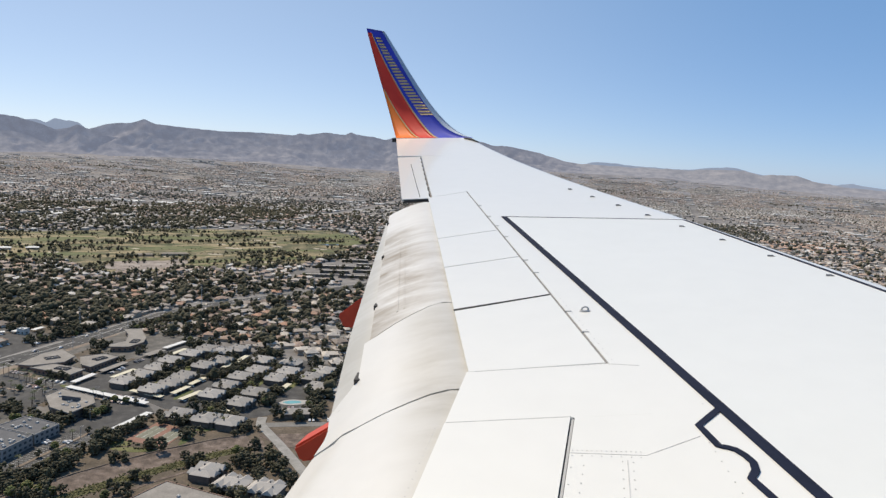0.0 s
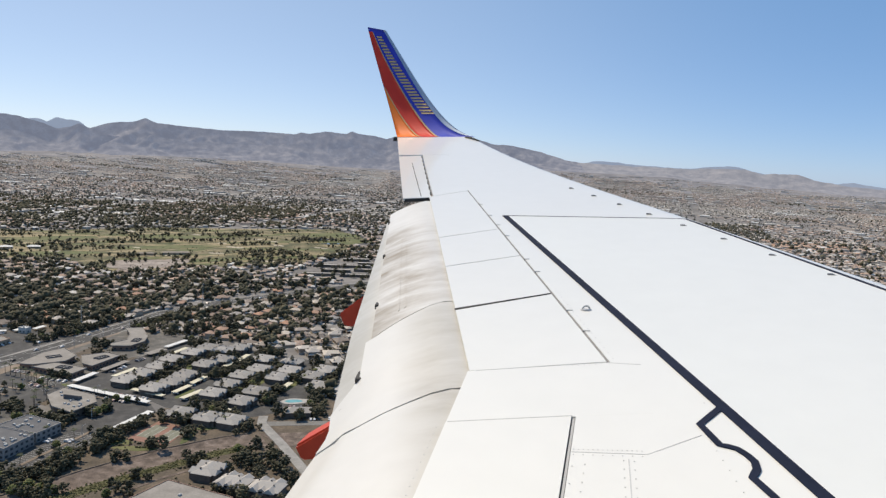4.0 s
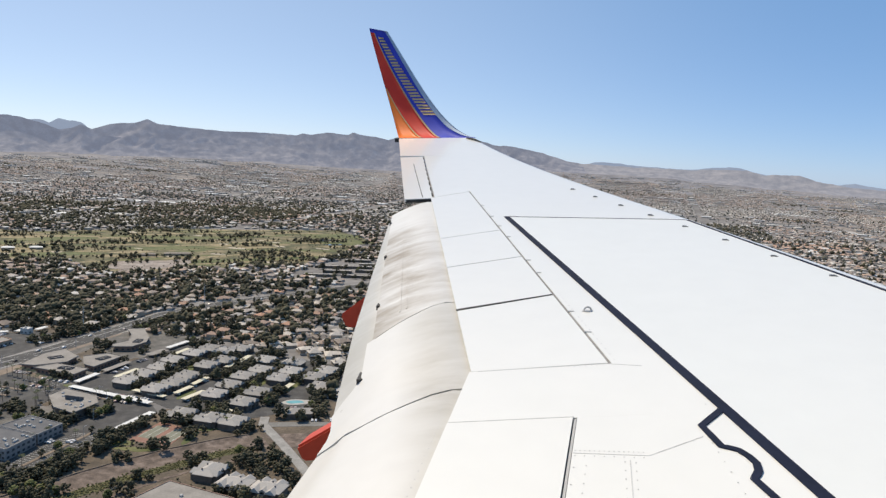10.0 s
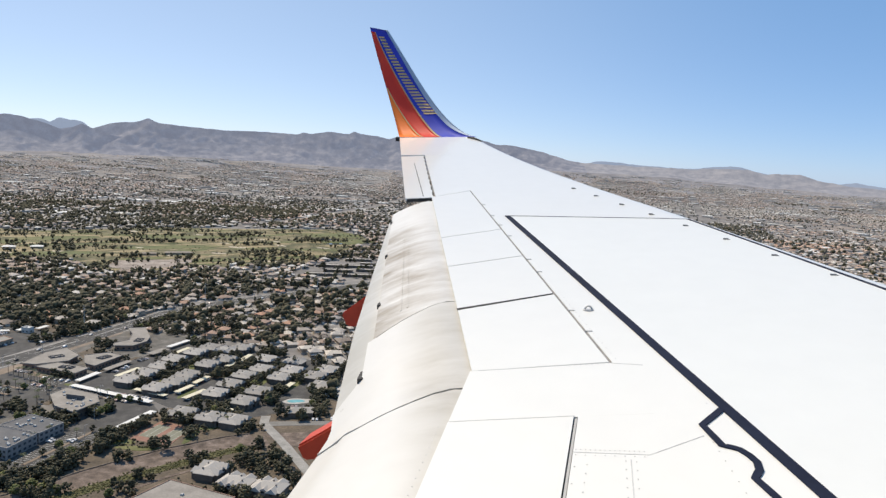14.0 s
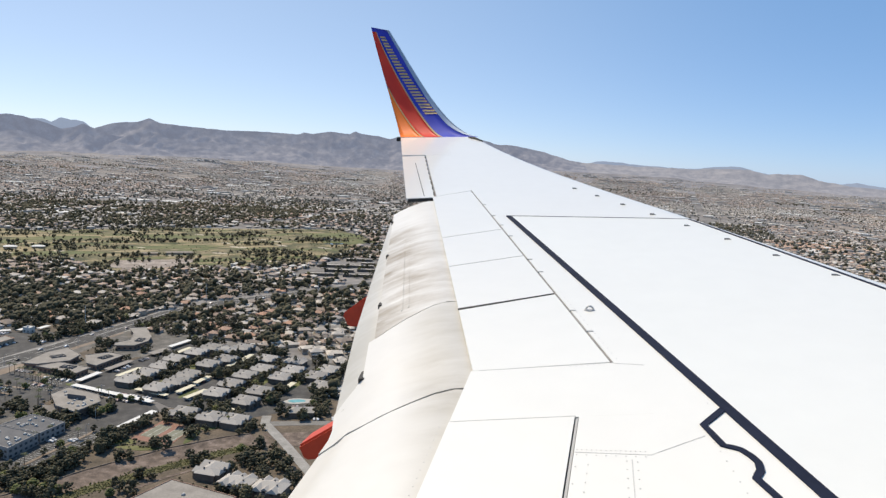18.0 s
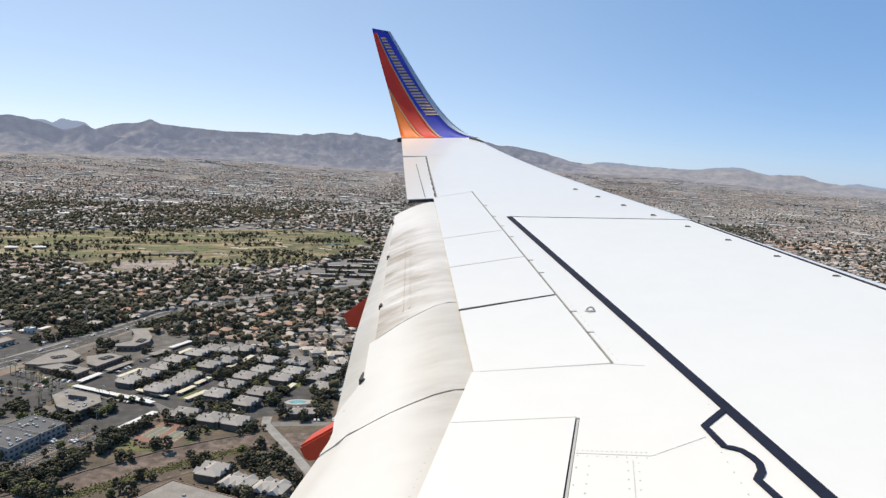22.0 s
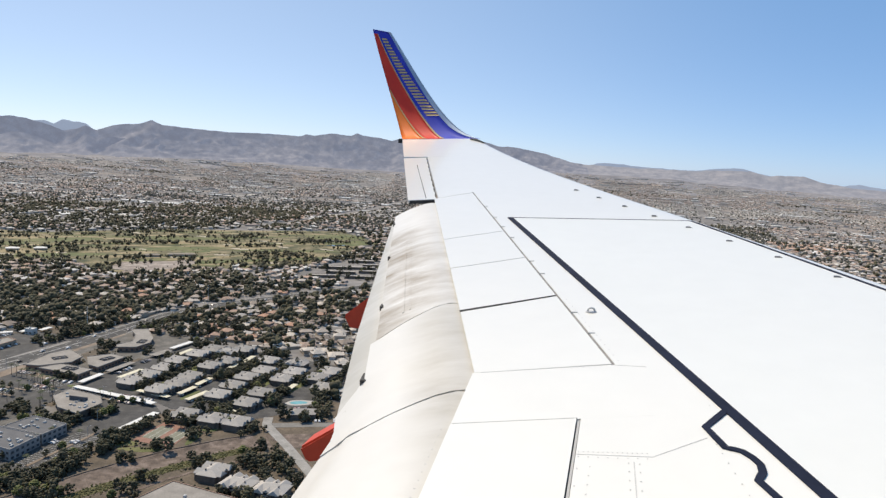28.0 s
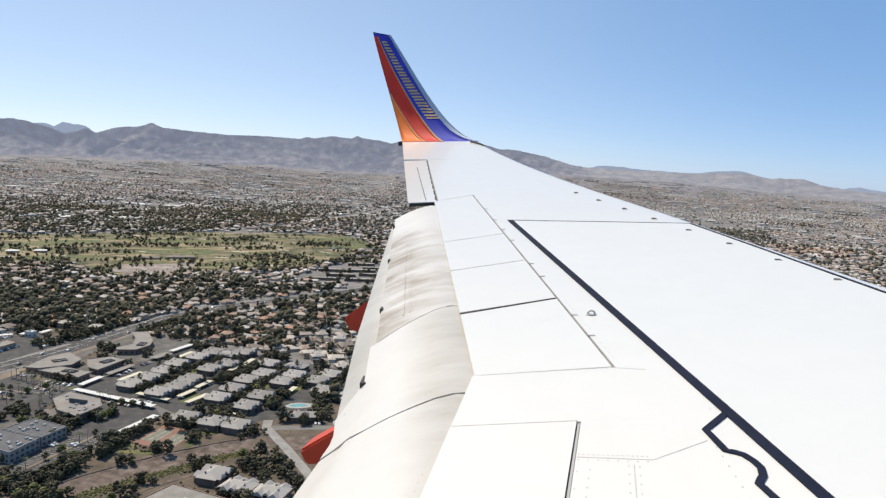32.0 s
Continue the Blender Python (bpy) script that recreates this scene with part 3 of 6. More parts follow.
def escape_ring():
    """Small base plate with an upright ring."""
    v, f = [], []
    n, m = 16, 8
    for i in range(n):
        a = math.pi * i / (n - 1)
        for k in range(m):
            b = 2 * math.pi * k / m
            r = 0.022 + 0.006 * math.cos(b)
            v.append((r * math.cos(a), 0.006 * math.sin(b), r * math.sin(a) + 0.003))
    for i in range(n - 1):
        for k in range(m):
            f.append((i * m + k, i * m + (k + 1) % m, (i + 1) * m + (k + 1) % m, (i + 1) * m + k))
    ring = part("tie_down_ring", mesh_of("tie_down_ring", v, f, M["rivet"], True), wing, "small metal tie-down ring", pose(-0.04, 4.52, wing_z(-0.04, 4.52), 0, 0, 12))
    o = [(0.036 * math.cos(k * math.pi / 8), 0.026 * math.sin(k * math.pi / 8)) for k in range(16)]
    v = [(x, y, 0.0) for x, y in o] + [(x * 0.9, y * 0.9, 0.005) for x, y in o]
    part("base_plate", mesh_of("base_plate", v, [tuple(range(16, 32))] + [(k, (k + 1) % 16, 16 + (k + 1) % 16, 16 + k) for k in range(16)], M["rivet"]), ring)


escape_ring()


def rivets(name, lines, size=0.0029):
    """Rows of small round heads on the upper surface: (x0, y0, x1, y1, count)."""
    v, f = [], []
    for x0, y0, x1, y1, n in lines:
        for i in range(n):
            t = i / max(1, n - 1)
            x, y = x0 + (x1 - x0) * t, y0 + (y1 - y0) * t
            z, o = wing_z(x, y), len(v)
            for r, h in ((size, 0.001), (size * 0.6, 0.0025)):
                v += [(x + r * math.cos(a), y + r * math.sin(a), z + h) for a in [k * math.pi / 3 for k in range(6)]]
            f += [tuple(o + 6 + k for k in range(6))] + [(o + k, o + (k + 1) % 6, o + 6 + (k + 1) % 6, o + 6 + k) for k in range(6)]
    return tagged(part(name, mesh_of(name, v, f, M["rivet"]), wing, "rows of small grey rivet heads"), kind="stuff")


rivets("rivet_row", [(-0.06, 2.807, 0.20, 2.833, 15), (-0.06, 2.767, 0.20, 2.793, 8), (0.26, 2.845, 0.46, 3.015, 10), (-0.015, 2.70, -0.045, 2.2, 9), (0.128, 2.75, 0.128, 2.2, 10), (0.168, 2.75, 0.168, 2.2, 10),
                      (-0.062, 2.68, -0.085, 2.2, 5), (0.47, 2.95, 0.53, 2.6, 6), (0.49, 3.30, 0.56, 3.32, 3)])
rivets("seam_rivet_row", [(-0.12, 3.628, 0.05, 3.68, 7)], 0.0024)
rivets("hinge_rivet_row", [(x_hinge(3.76) + 0.03, 3.76, x_hinge(4.75) + 0.03, 4.75, 15)], 0.0032)
rivets("flap_rivet_row", [(-0.63, 2.9, -0.63, 1.6, 24)], 0.004)
stripe("panel_seam", [(-0.068, 2.787), (0.22, 2.812), (0.44, 2.998)], 0.004, M["rivet"], dz=0.001)
stripe("panel_seam", [(0.148, 2.765), (0.148, 1.9)], 0.004, M["rivet"], dz=0.001)
stripe("panel_seam", [(-0.56, 3.51), (0.06, 3.70)], 0.005, M["rivet"], dz=0.001)
stripe("panel_seam", [(-0.595, 2.949), (-0.075, 3.0835)], 0.004, M["rivet"], dz=0.006)
stripe("panel_seam", [(0.07, 3.70), (0.24, 3.70)], 0.004, M["rivet"], dz=0.001)


# ---- winglet ----
def winglet_pt(s, c):
    """s: 0 at the wing to 1 at the top; c: 0 trailing to 1 leading edge; inner face."""
    y, z, n = 15.0, -1.37 + 0.124 * 15.0, 40
    s0 = s
    s += 0.034 * (0.80 - c) * s ** 6          # raked, rounded tip
    for i in range(n):
        q = (i + 0.5) / n * s
        a = 0.124 + 1.11 * (1 - math.exp(-q / 0.14))
        y += 2.83 * s / n * math.cos(a)
        z += 2.83 * s / n * math.sin(a)
    te = x_te(15.0) - 1.03 * s0
    le = -4.70 + 2.25 * (0.80 * (1 - s0) + 0.20 * (1 - s0) ** 5)
    return Vector((te + (le - te) * c, y, z))


def winglet_patch(name, band, material, parent, off, thick, label="", s0=0.0, s1=1.0, ns=31):
    """A patch of the winglet's skin between two chord fractions that may vary with height."""
    top = []
    for i in range(ns):
        s = s0 + (s1 - s0) * i / (ns - 1)
        c0, c1 = band(s)
        row = []
        for j in range(5):
            c = c0 + (c1 - c0) * j / 4
            p = winglet_pt(s, c)
            d = winglet_pt(min(1, s + 0.03), c) - winglet_pt(max(0, s - 0.03), c)
            nr = Vector((0, -d.z, d.y)).normalized()
            row.append(p + nr * off)
        top.append(row)
    v = [p for r in top for p in r]
    n = len(v)
    v2 = []
    for i, r in enumerate(top):
        for p in r:
            v2.append(p + Vector((0, thick, 0)))
    f = grid_faces(ns, 5, True) + [tuple(n + k for k in q) for q in grid_faces(ns, 5, False)]
    rim = [(i, 0) for i in range(ns)] + [(ns - 1, j) for j in range(1, 5)] + [(i, 4) for i in range(ns - 2, -1, -1)] + [(0, j) for j in range(3, 0, -1)]
    idx = [i * 5 + j for i, j in rim]
    for a, b in zip(idx, idx[1:] + idx[:1]):
        f.append((a, b, n + b, n + a))
    me = mesh_of(name, v + v2, f, material)
    k = 2 * (ns - 1) * 4
    me.polygons.foreach_set("use_smooth", [i < k for i in range(len(me.polygons))])
    return part(name, me, parent, label)


winglet = winglet_patch("winglet", lambda s: (0.0, 1.0), M["wl_blue"], wing, 0.0, 0.07, "upturned winglet painted blue, red and orange with gold pinstripes")
B1 = lambda s: 0.62 - 0.42 * s ** 1.3 - 0.09 * (1 - s) ** 5 if s < 1 else 0.2      # red meets blue
B0 = lambda s: max(0.0, 0.40 - 0.75 * s - 0.10 * (1 - s) ** 6)                       # orange meets red
winglet_patch("red_band", lambda s: (B0(s), B1(s)), M["wl_red"], winglet, 0.004, 0.003, s1=0.967, ns=30)
winglet_patch("orange_band", lambda s: (0.0, max(0.004, B0(s))), M["wl_orange"], winglet, 0.005, 0.003, s1=0.5, ns=16)
winglet_patch("pinstripe", lambda s: (B1(s) - 0.012, B1(s) + 0.02), M["wl_gold"], winglet, 0.008, 0.003, s1=0.967, ns=30)
winglet_patch("pinstripe", lambda s: (max(0, B0(s) - 0.012), B0(s) + 0.012), M["wl_gold"], winglet, 0.009, 0.003, s1=0.5, ns=16)
winglet_patch("leading_edge_strip", lambda s: (0.89 + 0.085 * max(0.0, 1 - s / 0.16), 1.005), M["wl_grey"], winglet, 0.004, 0.09, "bare metal leading edge strip", s0=0.015, ns=40)
panel("tip_cap", [(-2.25, 14.36), (-2.49, 14.80), (-2.62, 14.82), (-2.33, 14.40)], 2, 2, M["gap"], dz=0.03, thick=0.05)
panel("tip_cap", [(-4.0, 14.95), (-4.0, 15.06), (-4.16, 15.06), (-4.16, 14.95)], 2, 2, M["gap"], dz=0.004, thick=0.08)
# plain gold bars where the winglet carries its lettering
for k in range(13):
    for d in (-0.012, 0.012):
        s = 0.915 - 0.052 * k + d
        winglet_patch("lettering_bar", lambda q: (B1(q) + 0.11, B1(q) + 0.37), M["wl_gold"], winglet, 0.006, 0.003, s0=s - 0.0075, s1=s + 0.0075, ns=3)


# ---- fuselage side round the eye, with its window opening ----
def fuselage():
    ang = [radians(a) for a in (-78, -60, -42, -26, -14, -8, 8, 14, 26, 42, 60, 78)]
    xs = [-14, -6, -2, -0.6, -0.17, 0.17, 0.6, 2, 6, 14]
    R = 1.88
    v, f = [], []
    for r in (R, R - 0.025):
        for x in xs:
            for a in ang:
                v.append((x, 0.055 - R + r * math.cos(a), r * math.sin(a)))
    n, m = len(xs), len(ang)
    o = n * m
    for i in range(n - 1):
        for j in range(m - 1):
            if i == 4 and j == 5:
                a, b, c, d = i * m + j, i * m + j + 1, (i + 1) * m + j + 1, (i + 1) * m + j
                for p, q in ((a, b), (b, c), (c, d), (d, a)):
                    f.append((p, q, q + o, p + o))
                continue
            a = i * m + j
            f.append((a, a + m, a + m + 1, a + 1))
            f.append((o + a, o + a + 1, o + a + m + 1, o + a + m))
    ob = new("fuselage_wall", mesh_of("fuselage_wall", v, f, M["wing"]))
    ob.matrix_basis = AIRCRAFT
    tagged(ob, "plain white fuselage side wall with a window opening", "wall", kind="structure")


fuselage()


# ---- valley floor and mountains ----
FOOT_AZ, FOOT_Z = (-50, -40, -32, -20, -12, -6, 2, 6, 10, 16, 30), (115, 118, 128, 108, 140, 162, 156, 138, 128, 110, 100)      # ground raised by azimuth to fit the mountain foot line in the camera's view


def ground_z(x, y):
    r = math.hypot(x, y)
    t = min(1.0, max(0.0, (r - 2600) / 2050))
    az = math.degrees(math.atan2(x, y))
    return float(np.interp(az, FOOT_AZ, FOOT_Z)) * t ** 1.35 if t else 0.0


def ground_sheet():
    rs = [0, 150, 300, 450, 600, 800, 1000, 1300, 1600, 2000, 2300, 2600, 2900, 3200, 3500, 3800, 4100, 4400, 4700, 4950, 5300, 5700]
    na = 96
    v, f = [(0, 0, 0)], []
    for r in rs[1:]:
        for k in range(na):
            a = 2 * math.pi * k / na
            x, y = r * math.sin(a), r * math.cos(a)
            v.append((x, y, ground_z(x, y) if y > -500 else 0))
    for k in range(na):
        f.append((0, 1 + (k + 1) % na, 1 + k))
    for i in range(len(rs) - 2):
        for k in range(na):
            a, b = 1 + i * na + k, 1 + i * na + (k + 1) % na
            f.append((a, b, b + na, a + na))
    m = mat("valley_floor", [(0.090, 0.084, 0.079), (0.140, 0.130, 0.121), (0.205, 0.190, 0.178), (0.128, 0.123, 0.119)], 0.006, 0.95, detail=8, fine=0.25, spread=0.45)
    ob = new("ground", mesh_of("ground", v, f, m, True))
    tagged(ob, "dry tan valley floor of gravel yards and streets", "ground", kind="structure")


ground_sheet()


def ridge(name, label, pts, dist, depth, rough, seed, rock="rock"):
    """A mountain range: crest elevation by azimuth (degrees from +y toward +x), fitted to the skyline in the camera's
    view, rough slopes that fall to the valley.
    """
    n, m = 560, 34
    v = []
    for i in range(n):
        az = -52.0 + 78.0 * i / (n - 1)
        hd = radians(az)
        up = np.interp(az, [p[0] for p in pts], [p[1] for p in pts])
        crest = H + dist * math.tan(radians(up)) + 3.5 * noise.fractal((hd * 60, seed, 0), 0.9, 2.0, 5)
        spur = noise.fractal((hd * 14, seed, 0.7), 0.8, 2.0, 3)
        for j in range(m):
            t = j / (m - 1)
            d = dist - depth * (1 + 0.45 * spur) * (1 - t) + 20 * noise.noise((i * 0.05, seed, 0.3))
            x, y = d * math.sin(hd), d * math.cos(hd)
            wob = noise.noise((hd * 9, d * 0.004, seed))
            q = Vector((hd * 4700 * 0.0058 + wob * 1.6, d * 0.0075, seed))
            fold = noise.ridged_multi_fractal(q, 0.9, 2.1, 6, 1.0, 2.0, noise_basis="PERLIN_ORIGINAL") * 0.5
            z0 = ground_z(x, y) - 1
            z = z0 + (crest - z0) * t ** 1.25 * (1 - rough * (1 - t) * (1.05 - 0.7 * fold)) + (crest - z0) * 0.34 * (fold - 0.6) * t * (1.0 - t) * 2.4
            z += 6.5 * min(1.0, 2.2 * t) * (0.35 + 0.65 * (1 - t)) * noise.fractal(Vector((x * 0.021, y * 0.021, seed)), 0.75, 2.1, 6)
            v.append((x, y, z if t > 0 else z0 - 6))
    tagged(new(name, mesh_of(name, v, grid_faces(n, m), M[rock], True)), label, "mountains", kind="structure")


# crest angles traced from the skyline as the camera sees it, drawn closer in
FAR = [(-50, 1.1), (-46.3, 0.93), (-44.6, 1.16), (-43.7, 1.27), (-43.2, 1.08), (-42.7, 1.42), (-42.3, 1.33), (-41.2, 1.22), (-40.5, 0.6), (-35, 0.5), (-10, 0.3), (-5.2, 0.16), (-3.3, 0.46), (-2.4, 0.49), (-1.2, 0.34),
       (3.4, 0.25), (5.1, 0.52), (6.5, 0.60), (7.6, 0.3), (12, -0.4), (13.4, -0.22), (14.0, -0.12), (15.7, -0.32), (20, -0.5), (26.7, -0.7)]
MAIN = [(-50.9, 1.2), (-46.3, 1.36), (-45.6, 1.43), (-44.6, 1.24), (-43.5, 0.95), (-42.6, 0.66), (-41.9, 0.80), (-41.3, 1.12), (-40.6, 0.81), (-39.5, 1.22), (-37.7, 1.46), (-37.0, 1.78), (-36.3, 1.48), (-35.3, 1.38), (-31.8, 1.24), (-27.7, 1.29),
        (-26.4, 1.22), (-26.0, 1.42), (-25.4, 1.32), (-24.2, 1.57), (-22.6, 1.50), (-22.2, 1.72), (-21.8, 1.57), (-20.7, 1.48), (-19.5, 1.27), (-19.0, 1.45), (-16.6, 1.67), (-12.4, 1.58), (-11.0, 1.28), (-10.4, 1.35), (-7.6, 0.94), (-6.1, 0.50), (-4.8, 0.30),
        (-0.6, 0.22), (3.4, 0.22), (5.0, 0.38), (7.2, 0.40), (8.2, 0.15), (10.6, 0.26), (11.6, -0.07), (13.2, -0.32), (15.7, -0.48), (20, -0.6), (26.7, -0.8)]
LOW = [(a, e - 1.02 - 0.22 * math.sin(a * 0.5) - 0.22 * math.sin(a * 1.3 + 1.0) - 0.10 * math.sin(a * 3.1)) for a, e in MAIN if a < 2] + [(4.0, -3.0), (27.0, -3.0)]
ridge("mountain_range_far", "distant desert mountain range in painted blue haze on the horizon", FAR, 4985, 40, 0.1, 3.1, "rock_far")
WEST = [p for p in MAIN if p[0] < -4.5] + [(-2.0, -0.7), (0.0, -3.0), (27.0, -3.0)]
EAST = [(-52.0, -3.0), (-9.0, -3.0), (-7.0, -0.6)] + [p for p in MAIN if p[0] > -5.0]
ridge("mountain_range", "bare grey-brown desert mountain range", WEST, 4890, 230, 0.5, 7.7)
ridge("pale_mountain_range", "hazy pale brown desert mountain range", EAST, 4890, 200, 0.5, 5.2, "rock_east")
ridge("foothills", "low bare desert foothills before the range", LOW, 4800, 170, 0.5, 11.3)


def desert_fan():
    """Bare slopes that spill from the mountains in uneven tongues over the edge of the valley."""
    n, m = 330, 40
    v = []
    for i in range(n):
        a = radians(-52.0 + 76.0 * i / (n - 1))
        for j in range(m):
            r = 3600 + 1230 * j / (m - 1)
            x, y = r * math.sin(a), r * math.cos(a)
            lift = min(1.0, max(0.0, (r - 3750) / 900))
            v.append((x, y, ground_z(x, y) - 6.5 + 9.0 * lift + 8.0 * noise.fractal(Vector((x * 0.0035, y * 0.0055, 2.2)), 0.8, 2.1, 5)))
    # the slope's weak bluish glow is painted haze
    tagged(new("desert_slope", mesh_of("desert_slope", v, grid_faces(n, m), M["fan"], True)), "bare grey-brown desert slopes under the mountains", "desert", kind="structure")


desert_fan()


# ---- flat pieces of ground ----
def flat(name, poly, z, material, label, category, kind="structure"):
    """A thin slab on the valley floor from a plan outline, its top at z."""
    n = len(poly)
    v = [(x, y, z) for x, y in poly] + [(x, y, -0.3) for x, y in poly]
    f = [tuple(range(n)), tuple(range(2 * n - 1, n - 1, -1))] + [(i, n + i, n + (i + 1) % n, (i + 1) % n) for i in range(n)]
    me = mesh_of(name, v, f, material)
    bm = bmesh.new()
    bm.from_mesh(me)
    bmesh.ops.recalc_face_normals(bm, faces=bm.faces)
    bm.to_mesh(me)
    bm.free()
    return tagged(new(name, me), label, category, kind=kind)


def strip(name, pts, width, z, material, label, category):
    L, Rr = [], []
    pts = [Vector(p) for p in pts]
    for i, p in enumerate(pts):
        d = (pts[min(i + 1, len(pts) - 1)] - pts[max(i - 1, 0)]).normalized()
        nn = Vector((-d.y, d.x)) * width / 2
        L.append(tuple(p + nn))
        Rr.append(tuple(p - nn))
    v = [(x, y, z) for x, y in L] + [(x, y, z) for x, y in Rr]
    v += [(x, y, -0.3) for x, y in L] + [(x, y, -0.3) for x, y in Rr]
    n = len(pts)
    f = []
    for i in range(n - 1):
        f += [(i, n + i, n + i + 1, i + 1), (i, i + 1, 2 * n + i + 1, 2 * n + i), (n + i, 3 * n + i, 3 * n + i + 1, n + i + 1)]
    return tagged(new(name, mesh_of(name, v, f, material)), label, category, kind="structure")


def blob(cx, cy, rx, ry, rot, seed, n=28, wob=0.25):
    out = []
    for k in range(n):
        a = 2 * math.pi * k / n
        w = 1 + wob * noise.noise((math.cos(a) * 1.3, math.sin(a) * 1.3, seed))
        x, y = rx * w * math.cos(a), ry * w * math.sin(a)
        out.append((cx + x * math.cos(rot) - y * math.sin(rot), cy + x * math.sin(rot) + y * math.cos(rot)))
    return out


ROAD_Y, ROAD_X = (250, 420, 507, 567, 644, 745, 832, 895, 947, 1054, 1180), (-552, -547, -535, -530, -530, -533, -511, -480, -451, -405, -360)


def road_x(y):
    return float(np.interp(y, ROAD_Y, ROAD_X))


MAIN_ROAD = list(zip(ROAD_X, ROAD_Y))
strip("main_road_pavement", MAIN_ROAD, 25.6, 0.12, M["concrete"], "pale concrete sidewalks along the main road", "pavement")
strip("main_road", MAIN_ROAD, 23, 0.16, M["asphalt"], "wide dark asphalt main road", "road")
for y0, y1 in ((430, 525), (545, 600), (622, 690), (712, 820), (840, 940)):
    ys = [y0 + (y1 - y0) * k / 6 for k in range(7)]
    strip("median", [(road_x(y) - 1.0, y) for y in ys], 1.1, 0.30, M["concrete"], "narrow pale concrete road median", "median")
for off in (-7.5, -4.2, 3.8, 7.2):
    for k in range(36):
        y = 430 + 14 * k
        strip("lane_dash", [(road_x(y) + off, y), (road_x(y + 4) + off, y + 4)], 0.22, 0.176, M["line"], "short white lane dash on the main road", "marking")
strip("cross_street", [(-760, 606), (-640, 610), (-560, 606), (-530, 604)], 14, 0.155, M["asphalt"], "dark asphalt cross street", "road")
strip("park_street", [(-470, 872), (-440, 850), (-400, 842), (-340, 820), (-260, 800)], 10, 0.15, M["asphalt_old"], "pale worn asphalt street through the houses", "road")
strip("apartment_street", [(-260, 484), (-254, 470), (-222, 440), (-184, 402), (-148, 364), (-108, 322)], 7.0, 0.42, M["street_concrete"], "pale worn asphalt street over the wash", "road")
strip("apartment_street", [(-252, 470), (-224, 484), (-189, 499), (-120, 528), (-40, 560)], 9, 0.17, M["asphalt_old"], "pale worn asphalt street beside the apartments", "road")

# ---- unit builders ----
def box_vf(x0, y0, z0, x1, y1, z1):
    v = [(x0, y0, z0), (x1, y0, z0), (x1, y1, z0), (x0, y1, z0), (x0, y0, z1), (x1, y0, z1), (x1, y1, z1), (x0, y1, z1)]
    f = [(3, 2, 1, 0), (4, 5, 6, 7), (0, 1, 5, 4), (1, 2, 6, 5), (2, 3, 7, 6), (3, 0, 4, 7)]
    return v, f


def join_vf(items):
    V_, F_ = [], []
    for v, f in items:
        o = len(V_)
        V_ += v
        F_ += [tuple(o + k for k in q) for q in f]
    return V_, F_


def hip_vf(x0, y0, x1, y1, z, h, over=0.5, hip=1.0):
    """Hip (or, hip=0, gable) roof with eaves and a small fascia."""
    x0, y0, x1, y1 = x0 - over, y0 - over, x1 + over, y1 + over
    w, d = x1 - x0, y1 - y0
    if w >= d:
        a = hip * d / 2
        rid = [(x0 + a, (y0 + y1) / 2, z + h), (x1 - a, (y0 + y1) / 2, z + h)]
        tf = [(4, 5, 9, 8), (6, 7, 8, 9), (5, 6, 9), (7, 4, 8)]
    else:
        a = hip * w / 2
        rid = [((x0 + x1) / 2, y0 + a, z + h), ((x0 + x1) / 2, y1 - a, z + h)]
        tf = [(5, 6, 9, 8), (7, 4, 8, 9), (4, 5, 8), (6, 7, 9)]
    v = [(x0, y0, z - 0.2), (x1, y0, z - 0.2), (x1, y1, z - 0.2), (x0, y1, z - 0.2), (x0, y0, z), (x1, y0, z), (x1, y1, z), (x0, y1, z)] + rid
    return v, [(3, 2, 1, 0), (0, 1, 5, 4), (1, 2, 6, 5), (2, 3, 7, 6), (3, 0, 4, 7)] + tf


def mk(name, vf, material):
    return mesh_of(name, vf[0], vf[1], material)


PARK = pose(0, 0, -900)      # where a pattern thing waits until it is put in place


